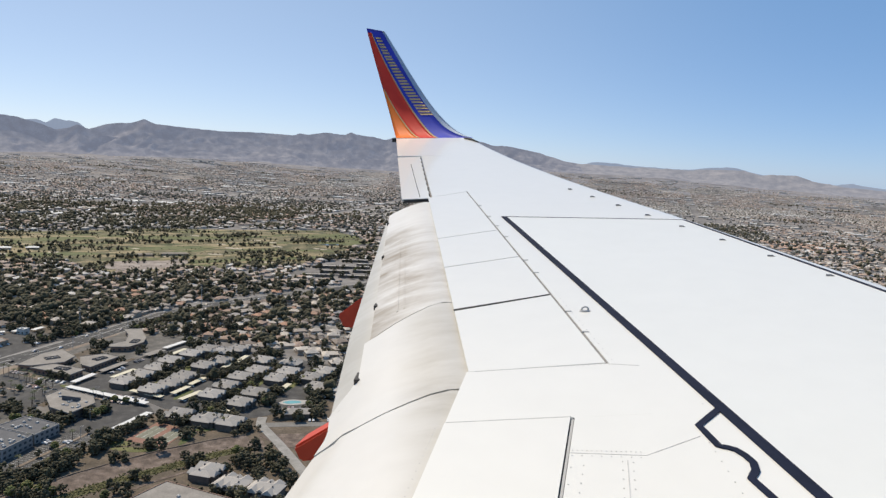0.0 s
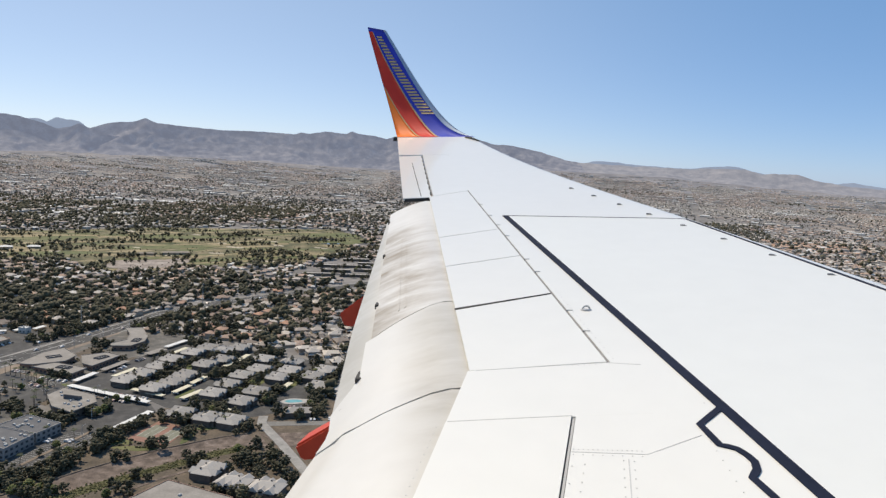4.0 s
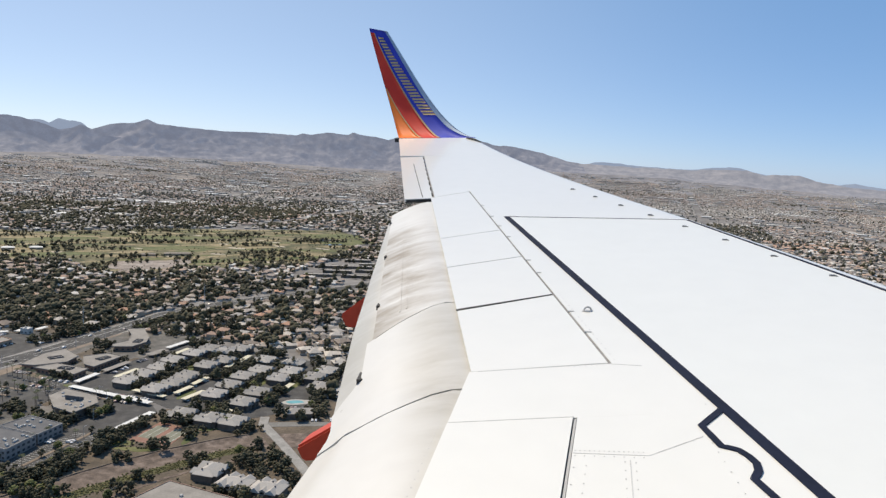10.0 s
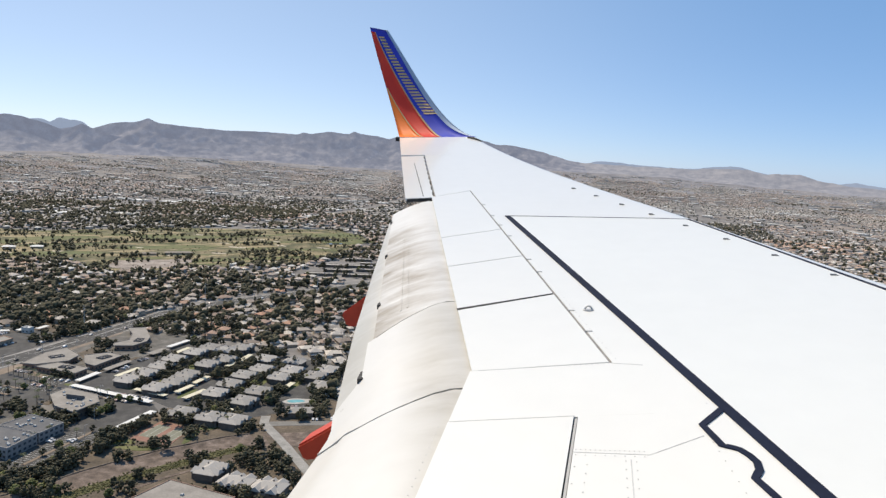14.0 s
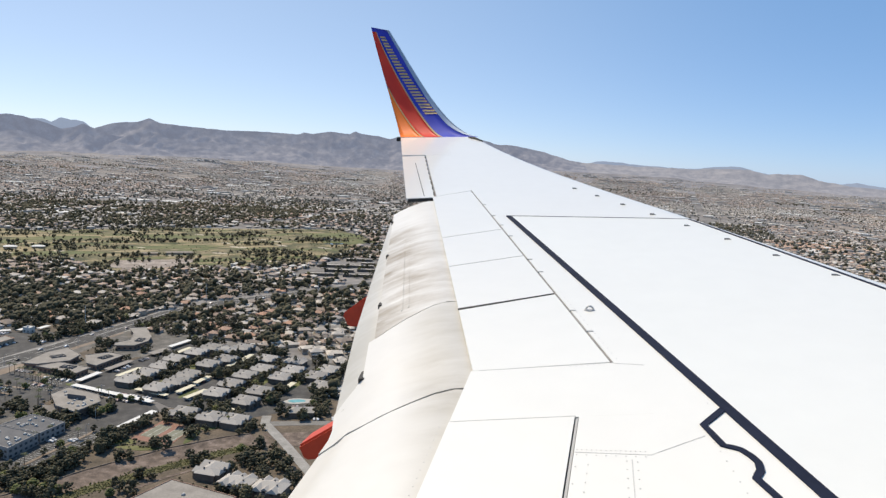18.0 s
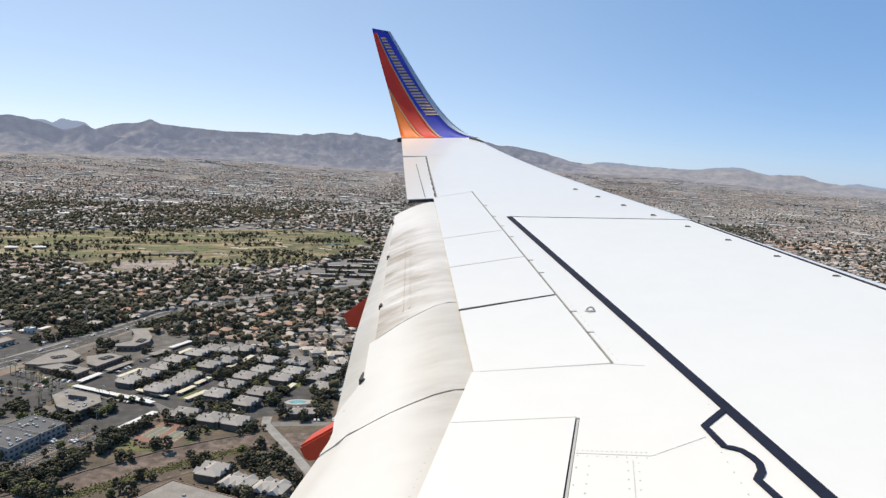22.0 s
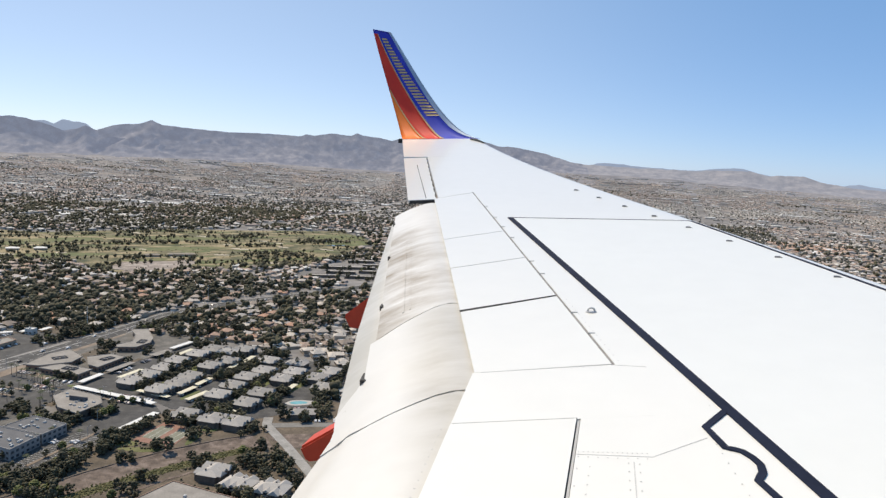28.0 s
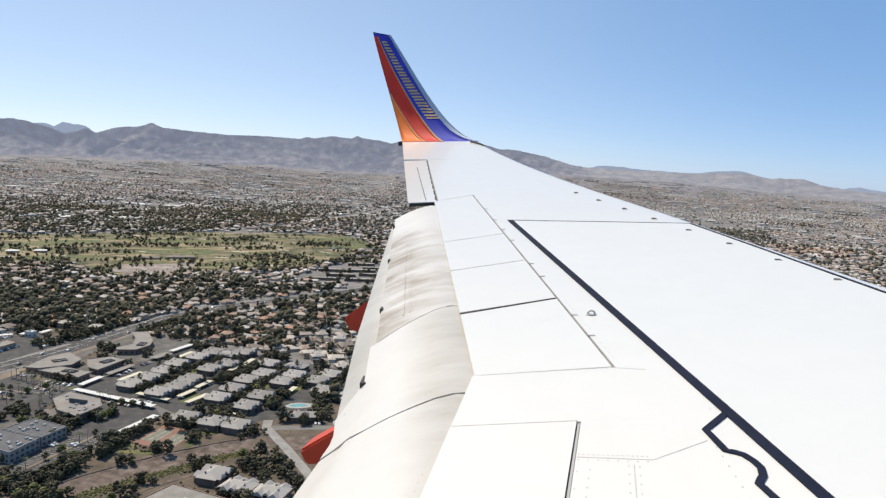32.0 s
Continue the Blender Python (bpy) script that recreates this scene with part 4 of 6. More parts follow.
def house_kind(seed, roof_mat, wall_mat, two=False, size=1.0):
    """Detached house: L plan, hip roofs, garage, windows, chimney."""
    r = random.Random(seed)
    w, d, hgt = r.uniform(12, 15) * size, r.uniform(9.5, 12) * size, (5.6 if two else 3.0)
    gw, gd = 6.2, 6.0
    side = r.choice((-1, 1))
    gx0 = -w / 2 if side < 0 else w / 2 - gw
    ob = new("house")
    ob.empty_display_size = 1
    part("wall", mk("wall", join_vf([box_vf(-w / 2, -d / 2, -0.3, w / 2, d / 2, hgt), box_vf(gx0, -d / 2 - gd, -0.3, gx0 + gw, -d / 2 + 0.5, 2.9)]), wall_mat), ob)
    roofs = [hip_vf(-w / 2, -d / 2, w / 2, d / 2, hgt, r.uniform(1.9, 2.5), 0.6), hip_vf(gx0, -d / 2 - gd, gx0 + gw, -d / 2 + 3.0, 2.9, 1.7, 0.5)]
    if two:
        roofs.append(hip_vf(-side * w / 4 - 2.5, -d / 2 - 2.2, -side * w / 4 + 2.5, -d / 2 + 2.0, 3.0, 1.3, 0.4))
    part("roof", mk("roof", join_vf(roofs), roof_mat), ob)
    gd_me = mk("garage_door", box_vf(gx0 + 0.6, -d / 2 - gd - 0.06, 0, gx0 + gw - 0.6, -d / 2 - gd + 0.02, 2.2), M["door"])
    part("garage_door", gd_me, ob)
    part("driveway", mk("driveway", box_vf(gx0 + 0.3, -d / 2 - gd - 6.5, -0.3, gx0 + gw - 0.3, -d / 2 - gd - 0.1, 0.06), M["concrete"]), ob)
    part("patio_cover", mk("patio_cover", join_vf([box_vf(-2.5, d / 2 + 0.05, 2.5, 2.5, d / 2 + 3.5, 2.65), box_vf(-2.4, d / 2 + 3.2, -0.2, -2.2, d / 2 + 3.4, 2.5), box_vf(2.2, d / 2 + 3.2, -0.2, 2.4, d / 2 + 3.4, 2.5)]), M["door"]), ob)
    win = mk("window", box_vf(-0.8, -0.05, 0, 0.8, 0.05, 1.3), M["glass"])
    for x in (-w / 4 * side, -w / 2.6 * side):
        part("window", win, ob, "", pose(x, -d / 2 - 0.01, 1.0))
        part("window", win, ob, "", pose(x, d / 2 + 0.01, 1.0))
        if two:
            part("window", win, ob, "", pose(x * 0.8, -d / 2 - 0.01, 3.6))
    part("chimney", mk("chimney", box_vf(side * -w / 3 - 0.5, d / 5, hgt - 0.5, side * -w / 3 + 0.5, d / 5 + 0.8, hgt + 2.4), wall_mat), ob)
    ob.matrix_basis = PARK
    return ob


OCTA = (((1, 0, 0), (0, 1, 0), (-1, 0, 0), (0, -1, 0), (0, 0, 1), (0, 0, -1)),
        ((0, 1, 4), (1, 2, 4), (2, 3, 4), (3, 0, 4), (1, 0, 5), (2, 1, 5), (3, 2, 5), (0, 3, 5)))
ICO = ([(0, 0, 1)] + [(0.894 * math.cos(a), 0.894 * math.sin(a), 0.447) for a in [k * 1.2566 for k in range(5)]]
       + [(0.894 * math.cos(a), 0.894 * math.sin(a), -0.447) for a in [(k + 0.5) * 1.2566 for k in range(5)]] + [(0, 0, -1)],
       [(0, 1 + k, 1 + (k + 1) % 5) for k in range(5)] + [(1 + k, 6 + k, 1 + (k + 1) % 5) for k in range(5)]
       + [(6 + k, 6 + (k + 1) % 5, 1 + (k + 1) % 5) for k in range(5)] + [(11, 6 + (k + 1) % 5, 6 + k) for k in range(5)])


def octa(c, r, rnd, sq=0.85):
    """A small uneven leaf clump of twenty faces."""
    v = []
    for p in ICO[0]:
        k = r * rnd.uniform(0.72, 1.28)
        v.append((c[0] + p[0] * k + rnd.uniform(-.15, .15) * r, c[1] + p[1] * k + rnd.uniform(-.15, .15) * r, c[2] + p[2] * k * sq))
    return v, list(ICO[1])


def tree_kind(seed, tall, wide, clumps=64, tag_label="broad dark green shade tree", crown_base=0.28, leaf="leaf"):
    r = random.Random(seed)
    ob = new("tree")
    ob.empty_display_size = 1
    items = []
    n = 7
    prev = None
    v, f = [], []
    for i, (z, rad) in enumerate(((-0.3, 0.30), (0.8, 0.22), (tall * 0.4, 0.16), (tall * 0.75, 0.06))):
        ox, oy = r.uniform(-.15, .15) * i, r.uniform(-.15, .15) * i
        for k in range(n):
            a = 2 * math.pi * k / n
            v.append((ox + rad * math.cos(a), oy + rad * math.sin(a), z))
    for i in range(3):
        for k in range(n):
            a, b = i * n + k, i * n + (k + 1) % n
            f.append((a, b, b + n, a + n))
    limbs = [(v, f)]
    for k in range(5):
        a = r.uniform(0, 6.28)
        z0 = tall * r.uniform(0.25, 0.4)
        e = (wide * 0.3 * math.cos(a), wide * 0.3 * math.sin(a), tall * r.uniform(0.55, 0.7))
        limbs.append(([(0.09, 0, z0), (-0.05, 0.08, z0), (-0.05, -0.08, z0), e], [(0, 1, 3), (1, 2, 3), (2, 0, 3)]))
    part("trunk", mk("trunk", join_vf(limbs), M["bark"]), ob)
    for k in range(clumps):
        a, q = r.uniform(0, 6.28), r.random() ** 0.5
        t = r.random()
        z = tall * (crown_base + (1 - crown_base) * t)
        env = math.sin(math.pi * min(1, 0.12 + t * 0.86)) ** 0.7
        rad = wide / 2 * q * env
        items.append(octa((rad * math.cos(a), rad * math.sin(a), z), wide * r.uniform(0.065, 0.14), r))
    cr = join_vf(items)
    part("crown", mesh_of("crown", cr[0], cr[1], M[leaf], True, 180), ob)
    tagged(ob, tag_label, "tree", "street and garden trees")
    ob.matrix_basis = PARK
    return ob


def palm_kind(seed, tall):
    r = random.Random(seed)
    ob = new("palm_tree")
    v, f, n = [], [], 7
    rows = [(-0.3, 0.28), (1.0, 0.2), (tall * 0.6, 0.17), (tall, 0.15)]
    for i, (z, rad) in enumerate(rows):
        for k in range(n):
            a = 2 * math.pi * k / n
            v.append((0.1 * i * i * 0.2 + rad * math.cos(a), rad * math.sin(a), z))
    for i in range(3):
        for k in range(n):
            a, b = i * n + k, i * n + (k + 1) % n
            f.append((a, b, b + n, a + n))
    part("trunk", mesh_of("trunk", v, f, M["bark"]), ob)
    items = []
    for k in range(22):
        a = 2 * math.pi * k / 22 + r.uniform(-.1, .1)
        up = r.uniform(-0.5, 0.9)
        L = r.uniform(2.0, 2.8)
        c, s = math.cos(a), math.sin(a)
        p0, p1, p2 = (0.18, 0, tall), (0.18 + c * L * 0.6, s * L * 0.6, tall + up * 0.9 + 0.2), (0.18 + c * L, s * L, tall + up * 0.7 - 0.5)
        wv = (-s * 0.28, c * 0.28)
        items.append(([p0, (p1[0] + wv[0], p1[1] + wv[1], p1[2] - 0.1), p1, (p1[0] - wv[0], p1[1] - wv[1], p1[2] - 0.1), p2], [(0, 1, 2), (0, 2, 3), (1, 4, 2), (2, 4, 3)]))
    part("crown", mk("crown", join_vf(items), M["palm"]), ob)
    tagged(ob, "slender fan palm with a small green head", "palm tree", "palms")
    ob.matrix_basis = PARK
    return ob


def car_kind(seed, van=False):
    ob = new("parked_car")
    L, W = (4.9, 1.95) if van else (4.5, 1.8)
    prof = [(-L / 2, 0.35), (-L / 2, 0.85), (-L / 2 + 0.15, 0.95), (-L * 0.42, 1.45 if van else 1.0), (-L * 0.25, 1.75 if van else 1.42), (L * 0.08, 1.75 if van else 1.42), (L * 0.24, 1.0), (L / 2 - 0.2, 0.85), (L / 2, 0.65), (L / 2, 0.35)]
    n = len(prof)
    v = [(x, -W / 2 + (0.14 if z > 1.1 else 0), z) for x, z in prof] + [(x, W / 2 - (0.14 if z > 1.1 else 0), z) for x, z in prof]
    f = [tuple(range(n))[::-1], tuple(range(n, 2 * n))] + [(i, (i + 1) % n, n + (i + 1) % n, n + i) for i in range(n)]
    part("body", mesh_of("body", v, f, M["car"]), ob)
    g = join_vf([([(L * 0.09, -W / 2 + 0.2, 1.40), (L * 0.09, W / 2 - 0.2, 1.40), (L * 0.235, W / 2 - 0.12, 1.04), (L * 0.235, -W / 2 + 0.12, 1.04)], [(0, 3, 2, 1)])])
    gv = [(x + 0.02, y, z + 0.03) for x, y, z in g[0]]
    part("windscreen", mesh_of("windscreen", gv + [(x - 0.03, y, z - 0.03) for x, y, z in gv], [(0, 3, 2, 1), (4, 5, 6, 7), (0, 1, 5, 4), (1, 2, 6, 5), (2, 3, 7, 6), (3, 0, 4, 7)], M["glass"]), ob)
    wv, wf = [], []
    for y in (-0.1, 0.1):
        for k in range(10):
            a = 2 * math.pi * k / 10
            wv.append((0.32 * math.cos(a), y, 0.32 * math.sin(a)))
    wf = [tuple(range(10)), tuple(range(19, 9, -1))] + [(k, 10 + k, 10 + (k + 1) % 10, (k + 1) % 10) for k in range(10)]
    wm = mesh_of("wheel", wv, wf, M["tyre"])
    for x in (-L * 0.3, L * 0.3):
        for y in (-W / 2 + 0.08, W / 2 - 0.08):
            part("wheel", wm, ob, "", pose(x, y, 0.32))
    tagged(ob, "parked car on the asphalt", "car", "cars")
    ob.matrix_basis = PARK
    return ob


RND = random.Random(41)


def place(ob, x, y, rz, z=0.0):
    return copy_thing(ob, pose(x, y, z, 0, 0, rz))


houses = [house_kind(s, M["roof_tile"], M["stucco"], two=(s % 3 == 0), size=0.95 + 0.05 * (s % 3)) for s in range(6)]
for o in houses:
    tagged(o, "stucco family house with a clay tile hip roof", "house", "suburban houses")
trees = [tree_kind(20 + s, *tw) for s, tw in enumerate(((7.5, 7.0), (9.5, 8.0), (6.0, 6.5), (11.0, 8.5), (5.0, 4.5)))]
cypress = tree_kind(31, 11.0, 4.2, 90, "tall narrow dark pine tree", 0.1)
pale_trees = [tree_kind(61, 6.5, 6.5, 95, "pale yellow-green spring tree", 0.25, "leaf_light"), tree_kind(62, 5.0, 5.5, 90, "pale yellow-green spring tree", 0.2, "leaf_light")]
palms = [palm_kind(50, 7.0), palm_kind(51, 8.8)]
cars = [car_kind(1), car_kind(2, True)]

GOLF = [(-1075, 915), (-1500, 1020), (-1480, 1250), (-1250, 1290), (-1100, 1534), (-935, 1646), (-769, 1793), (-628, 1653), (-571, 1394), (-578, 1199), (-615, 1123), (-704, 1070), (-735, 985), (-790, 943), (-866, 985), (-927, 1003), (-990, 942)]


def inside(x, y, poly):
    c = False
    for (x0, y0), (x1, y1) in zip(poly, poly[1:] + poly[:1]):
        if (y0 > y) != (y1 > y) and x < (x1 - x0) * (y - y0) / (y1 - y0) + x0:
            c = not c
    return c


flat("golf_course", GOLF, 0.10, M["rough"], "dry olive golf course rough with scattered trees", "golf course")
for i, (cx, cy, rx, ry, tn) in enumerate(((-990, 1040, 110, 22, 0.75), (-1130, 1215, 90, 34, 0.9), (-950, 1400, 120, 30, 0.8), (-880, 1240, 110, 24, 0.85), (-1180, 1080, 90, 30, 0.9), (-690, 1180, 150, 17, 0.85), (-600, 1290, 120, 16, 0.9),
                                          (-715, 1660, 85, 50, 0.8), (-640, 1560, 70, 40, 1.1), (-1040, 1360, 80, 18, 0.8), (-780, 1420, 90, 14, 0.85), (-860, 1520, 80, 14, 0.8), (-1330, 1100, 100, 26, 0.8))):
    flat("fairway", blob(cx, cy, rx, ry, tn, i * 3.3), 0.30 + 0.004 * i, M["grass"], "mown green golf fairway", "fairway")
for i in range(26):
    cx, cy = RND.uniform(-1250, -580), RND.uniform(900, 1650)
    if inside(cx, cy, GOLF):
        flat("bunker", blob(cx, cy, RND.uniform(8, 18), RND.uniform(5, 9), RND.uniform(-.5, .5), i * 7.1, 16), 0.38 + 0.004 * i, M["sand"], "pale sand bunker", "bunker")
for i in range(240):        # dry patches and lighter strips of turf
    cx, cy = RND.uniform(-1400, -560), RND.uniform(860, 1740)
    if inside(cx, cy, GOLF):
        flat("turf_patch", blob(cx, cy, RND.uniform(18, 75), RND.uniform(5, 15), RND.uniform(0.4, 1.1), i * 2.7 + 40, 18), 0.112 + 0.0006 * i, M["dry"] if i % 3 else M["grass"], "irregular patch of dry and green turf", "turf")
for k, (px, py, rx, ry) in enumerate(((-700, 1560, 40, 12), (-650, 1500, 24, 9))):
    flat("pond", blob(px, py, rx, ry, 0.8, 5.5 + k, 24), 0.52, M["water"], "still pale blue golf pond", "pond", kind="structure")


# ---- suburb: houses and trees by neighbourhood ----
CLEAR = [(-522, 300, -318, 662), (-320, 300, -236, 640), (-240, 300, -130, 545), (-640, 470, -545, 640)]      # x0, y0, x1, y1 kept for the centre
CLEAR_XY = [(-125, 330, 140, 640), (60, 345, 375, 590), (-1015, 300, -800, 430), (-545, 1070, -415, 1305), (-272, 505, -236, 545)]     # yards and lots further along the flight


ARTERIAL_Y, ARTERIAL_X = (1830, 2260, 2700), (-1560, -980, -360, 240, 760)
for v in ARTERIAL_Y:
    strip("arterial_road", [(-2500, v), (-1200, v), (900, v)], 20, 0.14, M["asphalt_old"], "long straight arterial road through the suburb", "road")
for v in ARTERIAL_X:
    strip("arterial_road", [(v, 1840 if -1300 < v < -500 else 1180 if v < 0 else 1500), (v, 2000), (v, 2560)], 20, 0.15, M["asphalt_old"], "long straight arterial road through the suburb", "road")


def suburb(x, y):
    """Ground that the houses may fill."""
    if inside(x, y, GOLF) or any(x0 < x < x1 and y0 < y < y1 for x0, y0, x1, y1 in CLEAR + CLEAR_XY):
        return False
    if any(abs(y - v) < 17 for v in ARTERIAL_Y) or any(abs(x - v) < 17 and y > 1180 for v in ARTERIAL_X):
        return False
    return not (y < 1180 and abs(x - road_x(y)) < 22)


def clumps_mesh(name, T, shape, leaf="tree_far"):
    """One joined mesh of uneven tree clumps. T rows: x, y, z, radius."""
    rs = np.random.RandomState(9)
    T = np.array(T)
    n = len(T)
    dirs, tri = np.array(shape[0], dtype=float), np.array(shape[1])
    a, b = len(dirs), len(tri)
    j = rs.uniform(0.72, 1.28, (n, a, 1))
    vv = T[:, None, :3] + dirs[None] * j * T[:, None, 3:4] + rs.uniform(-.18, .18, (n, a, 3)) * T[:, None, 3:4]
    ff = (tri[None] + a * np.arange(n)[:, None, None]).reshape(-1, 3)
    me = bpy.data.meshes.new(name)
    me.vertices.add(a * n)
    me.vertices.foreach_set("co", vv.reshape(-1))
    me.loops.add(3 * b * n)
    me.loops.foreach_set("vertex_index", ff.reshape(-1))
    me.polygons.add(b * n)
    me.polygons.foreach_set("loop_start", np.arange(0, 3 * b * n, 3))
    me.materials.append(M[leaf])
    me.polygons.foreach_set("use_smooth", np.ones(b * n, dtype=bool))
    me.update(calc_edges=True)
    return me


def put(VV, FF, vf, x, y, z, ca, sa):
    o = len(VV)
    VV += [(x + a * ca - b * sa, y + a * sa + b * ca, z + c) for a, b, c in vf[0]]
    FF += [tuple(o + k for k in t) for t in vf[1]]


def neighbourhoods():
    """Rows of house plots, cell by cell, each cell with its own street direction."""
    rnd = np.random.RandomState(5)
    plots, tr, streets = [], [], ([], [])
    fences = ([], [])
    cell = 240
    for ci in range(-18, 9):
        for cj in range(1, 20):
            ang = rnd.choice([0, 0, math.pi / 2, math.pi / 2, 0.3, -0.4, 0.7])
            cx, cy = ci * cell, 200 + cj * cell
            hd, dist = math.atan2(cx, cy), math.hypot(cx, cy)
            if dist > 4700 or not (radians(-52) < hd < radians(22)):
                continue
            dens, tdens = rnd.choice([1, 1, 0.9, 0.75]), rnd.uniform(0.5, 1.55)
            if cy < 1000:
                tdens = rnd.uniform(1.1, 1.5)
            elif cx < -300 and dist < 2900:
                tdens = rnd.uniform(1.6, 2.7) if cx < -1000 else rnd.uniform(0.5, 1.5)
            if cx > -150:
                tdens *= 0.5
            elif -470 < cx and 600 < cy < 1060:      # open streets east of the road
                tdens *= 0.30
            elif cx < -540 and cy < 900:             # old shady gardens west of it
                tdens *= 1.35
            if dist > 3300 and hd < radians(-26) and rnd.rand() < 0.35:
                dens, tdens = 0.3, 0.4
            if rnd.rand() < 0.09 and dist > 1500 and not (cx > 100 and dist < 3000):       # bare lots and schoolyards
                dens, tdens = 0.05, 0.25
            k = 1.0 if dist < 2600 else max(0.55, 1.0 - (dist - 2600) / 3000)      # plots, houses and trees shrink with distance, to look farther off in the camera's view
            fade = min(1.0, max(0.12, (4720 - dist) / 800))
            dens, tdens = dens * fade, tdens * fade
            ca, sa = math.cos(ang), math.sin(ang)
            row, q = 0, -cell / 2
            while q < cell / 2:
                p = -cell / 2 + rnd.uniform(0, 8)
                while p < cell / 2:
                    x, y = cx + p * ca - q * sa, cy + p * sa + q * ca
                    p += rnd.uniform(14, 23) * k
                    if not suburb(x, y) or y < 300:
                        continue
                    if row % 2 and dist < 2000:
                        sx, sy = x - 13.5 * sa, y + 13.5 * ca
                        if suburb(sx, sy):
                            put(streets[0], streets[1], ([(-11, -4.5, 0.07), (11, -4.5, 0.07), (11, 4.5, 0.07), (-11, 4.5, 0.07)], [(0, 1, 2, 3)]), sx, sy, ground_z(sx, sy), ca, sa)
                    elif dist < 1500:
                        wx, wy = x - 9.5 * sa, y + 9.5 * ca
                        put(fences[0], fences[1], box_vf(-10, -0.12, -0.3, 10, 0.12, 1.9), wx, wy, ground_z(wx, wy), ca, sa)
                    if rnd.rand() < dens:
                        plots.append((x + rnd.uniform(-2.5, 2.5), y + rnd.uniform(-3, 3), ang + (math.pi if row % 2 else 0) + rnd.choice([0, 0, 0.2, -0.2, math.pi / 2]), k))
                    for _ in range(rnd.poisson((4.2 if dist < 1000 else 3.1 if dist < 1600 else max(0.7, 2.1 - max(0, dist - 2500) / 1200)) * tdens)):
                        tx, ty = x + rnd.uniform(-11, 11) * k, y + rnd.uniform(-11, 11) * k
                        if suburb(tx, ty):
                            tr.append((tx, ty, (rnd.uniform(1.6, 3.6) if rnd.rand() < 0.55 else rnd.uniform(3.4, 6.0)) * k))
                row += 1
                q += (18 if row % 2 else 27) * k
    return plots, tr, streets, fences


plots, tree_spots, streets, fences = neighbourhoods()


def infill():
    """Odd plots in the wedges between the neighbourhoods."""
    r = random.Random(19)
    taken = {}
    for x, y, a, k in plots:
        taken.setdefault((int(x // 22), int(y // 22)), []).append((x, y))
    for _ in range(9000):
        x, y = r.uniform(-1600, 300), r.uniform(330, 1800)
        i, j = int(x // 22), int(y // 22)
        if not suburb(x, y) or not radians(-50) < math.atan2(x, y) < radians(20):
            continue
        if all((x - p) ** 2 + (y - q) ** 2 > 20 ** 2 for di in (-1, 0, 1) for dj in (-1, 0, 1) for p, q in taken.get((i + di, j + dj), ())):
            taken.setdefault((i, j), []).append((x, y))
            if r.random() < 0.75:
                plots.append((x, y, r.choice([0, math.pi / 2, math.pi, 0.35]), 1.0))
            for _ in range(r.choice((2, 3, 4))):
                tx, ty = x + r.uniform(-11, 11), y + r.uniform(-11, 11)
                if suburb(tx, ty):
                    tree_spots.append((tx, ty, r.uniform(2.0, 5.0)))


infill()
for _ in range(6800):       # trees of the golf course
    x, y = RND.uniform(-1450, -560), RND.uniform(850, 1780)
    a, b = x * 0.7 + y * 0.7, y * 0.7 - x * 0.7
    if inside(x, y, GOLF) and noise.noise((a * 0.006, b * 0.022, 2.0)) > (0.20 if x > -960 else 0.04):
        tree_spots.append((x, y, RND.uniform(1.5, 4.2)))
    elif inside(x, y, GOLF) and RND.random() < 0.16:
        tree_spots.append((x, y, RND.uniform(0.8, 1.8)))
for k in range(120):        # pines that line the fairways
    t = (k % 30) / 29
    x, y = ((-760 + 190 * t, 1080 + 190 * t), (-640 + 120 * t, 1150 + 170 * t), (-1040 + 260 * t, 930 + 230 * t), (-1100 + 330 * t, 1150 + 330 * t))[k // 30]
    tree_spots.append((x + RND.uniform(-5, 5), y + RND.uniform(-5, 5), RND.uniform(2.5, 4.5)))
centre = Vector((-440, 700))
plots.sort(key=lambda p: (p[0] - centre.x) ** 2 + (p[1] - centre.y) ** 2)
tree_spots.sort(key=lambda p: (p[0] - centre.x) ** 2 + (p[1] - centre.y) ** 2)
for x, y, a, k in plots[:280]:
    place(RND.choice(houses), x, y, math.degrees(a))
for x, y, s in tree_spots[:60]:
    place(RND.choice(trees), x, y, RND.uniform(0, 360))


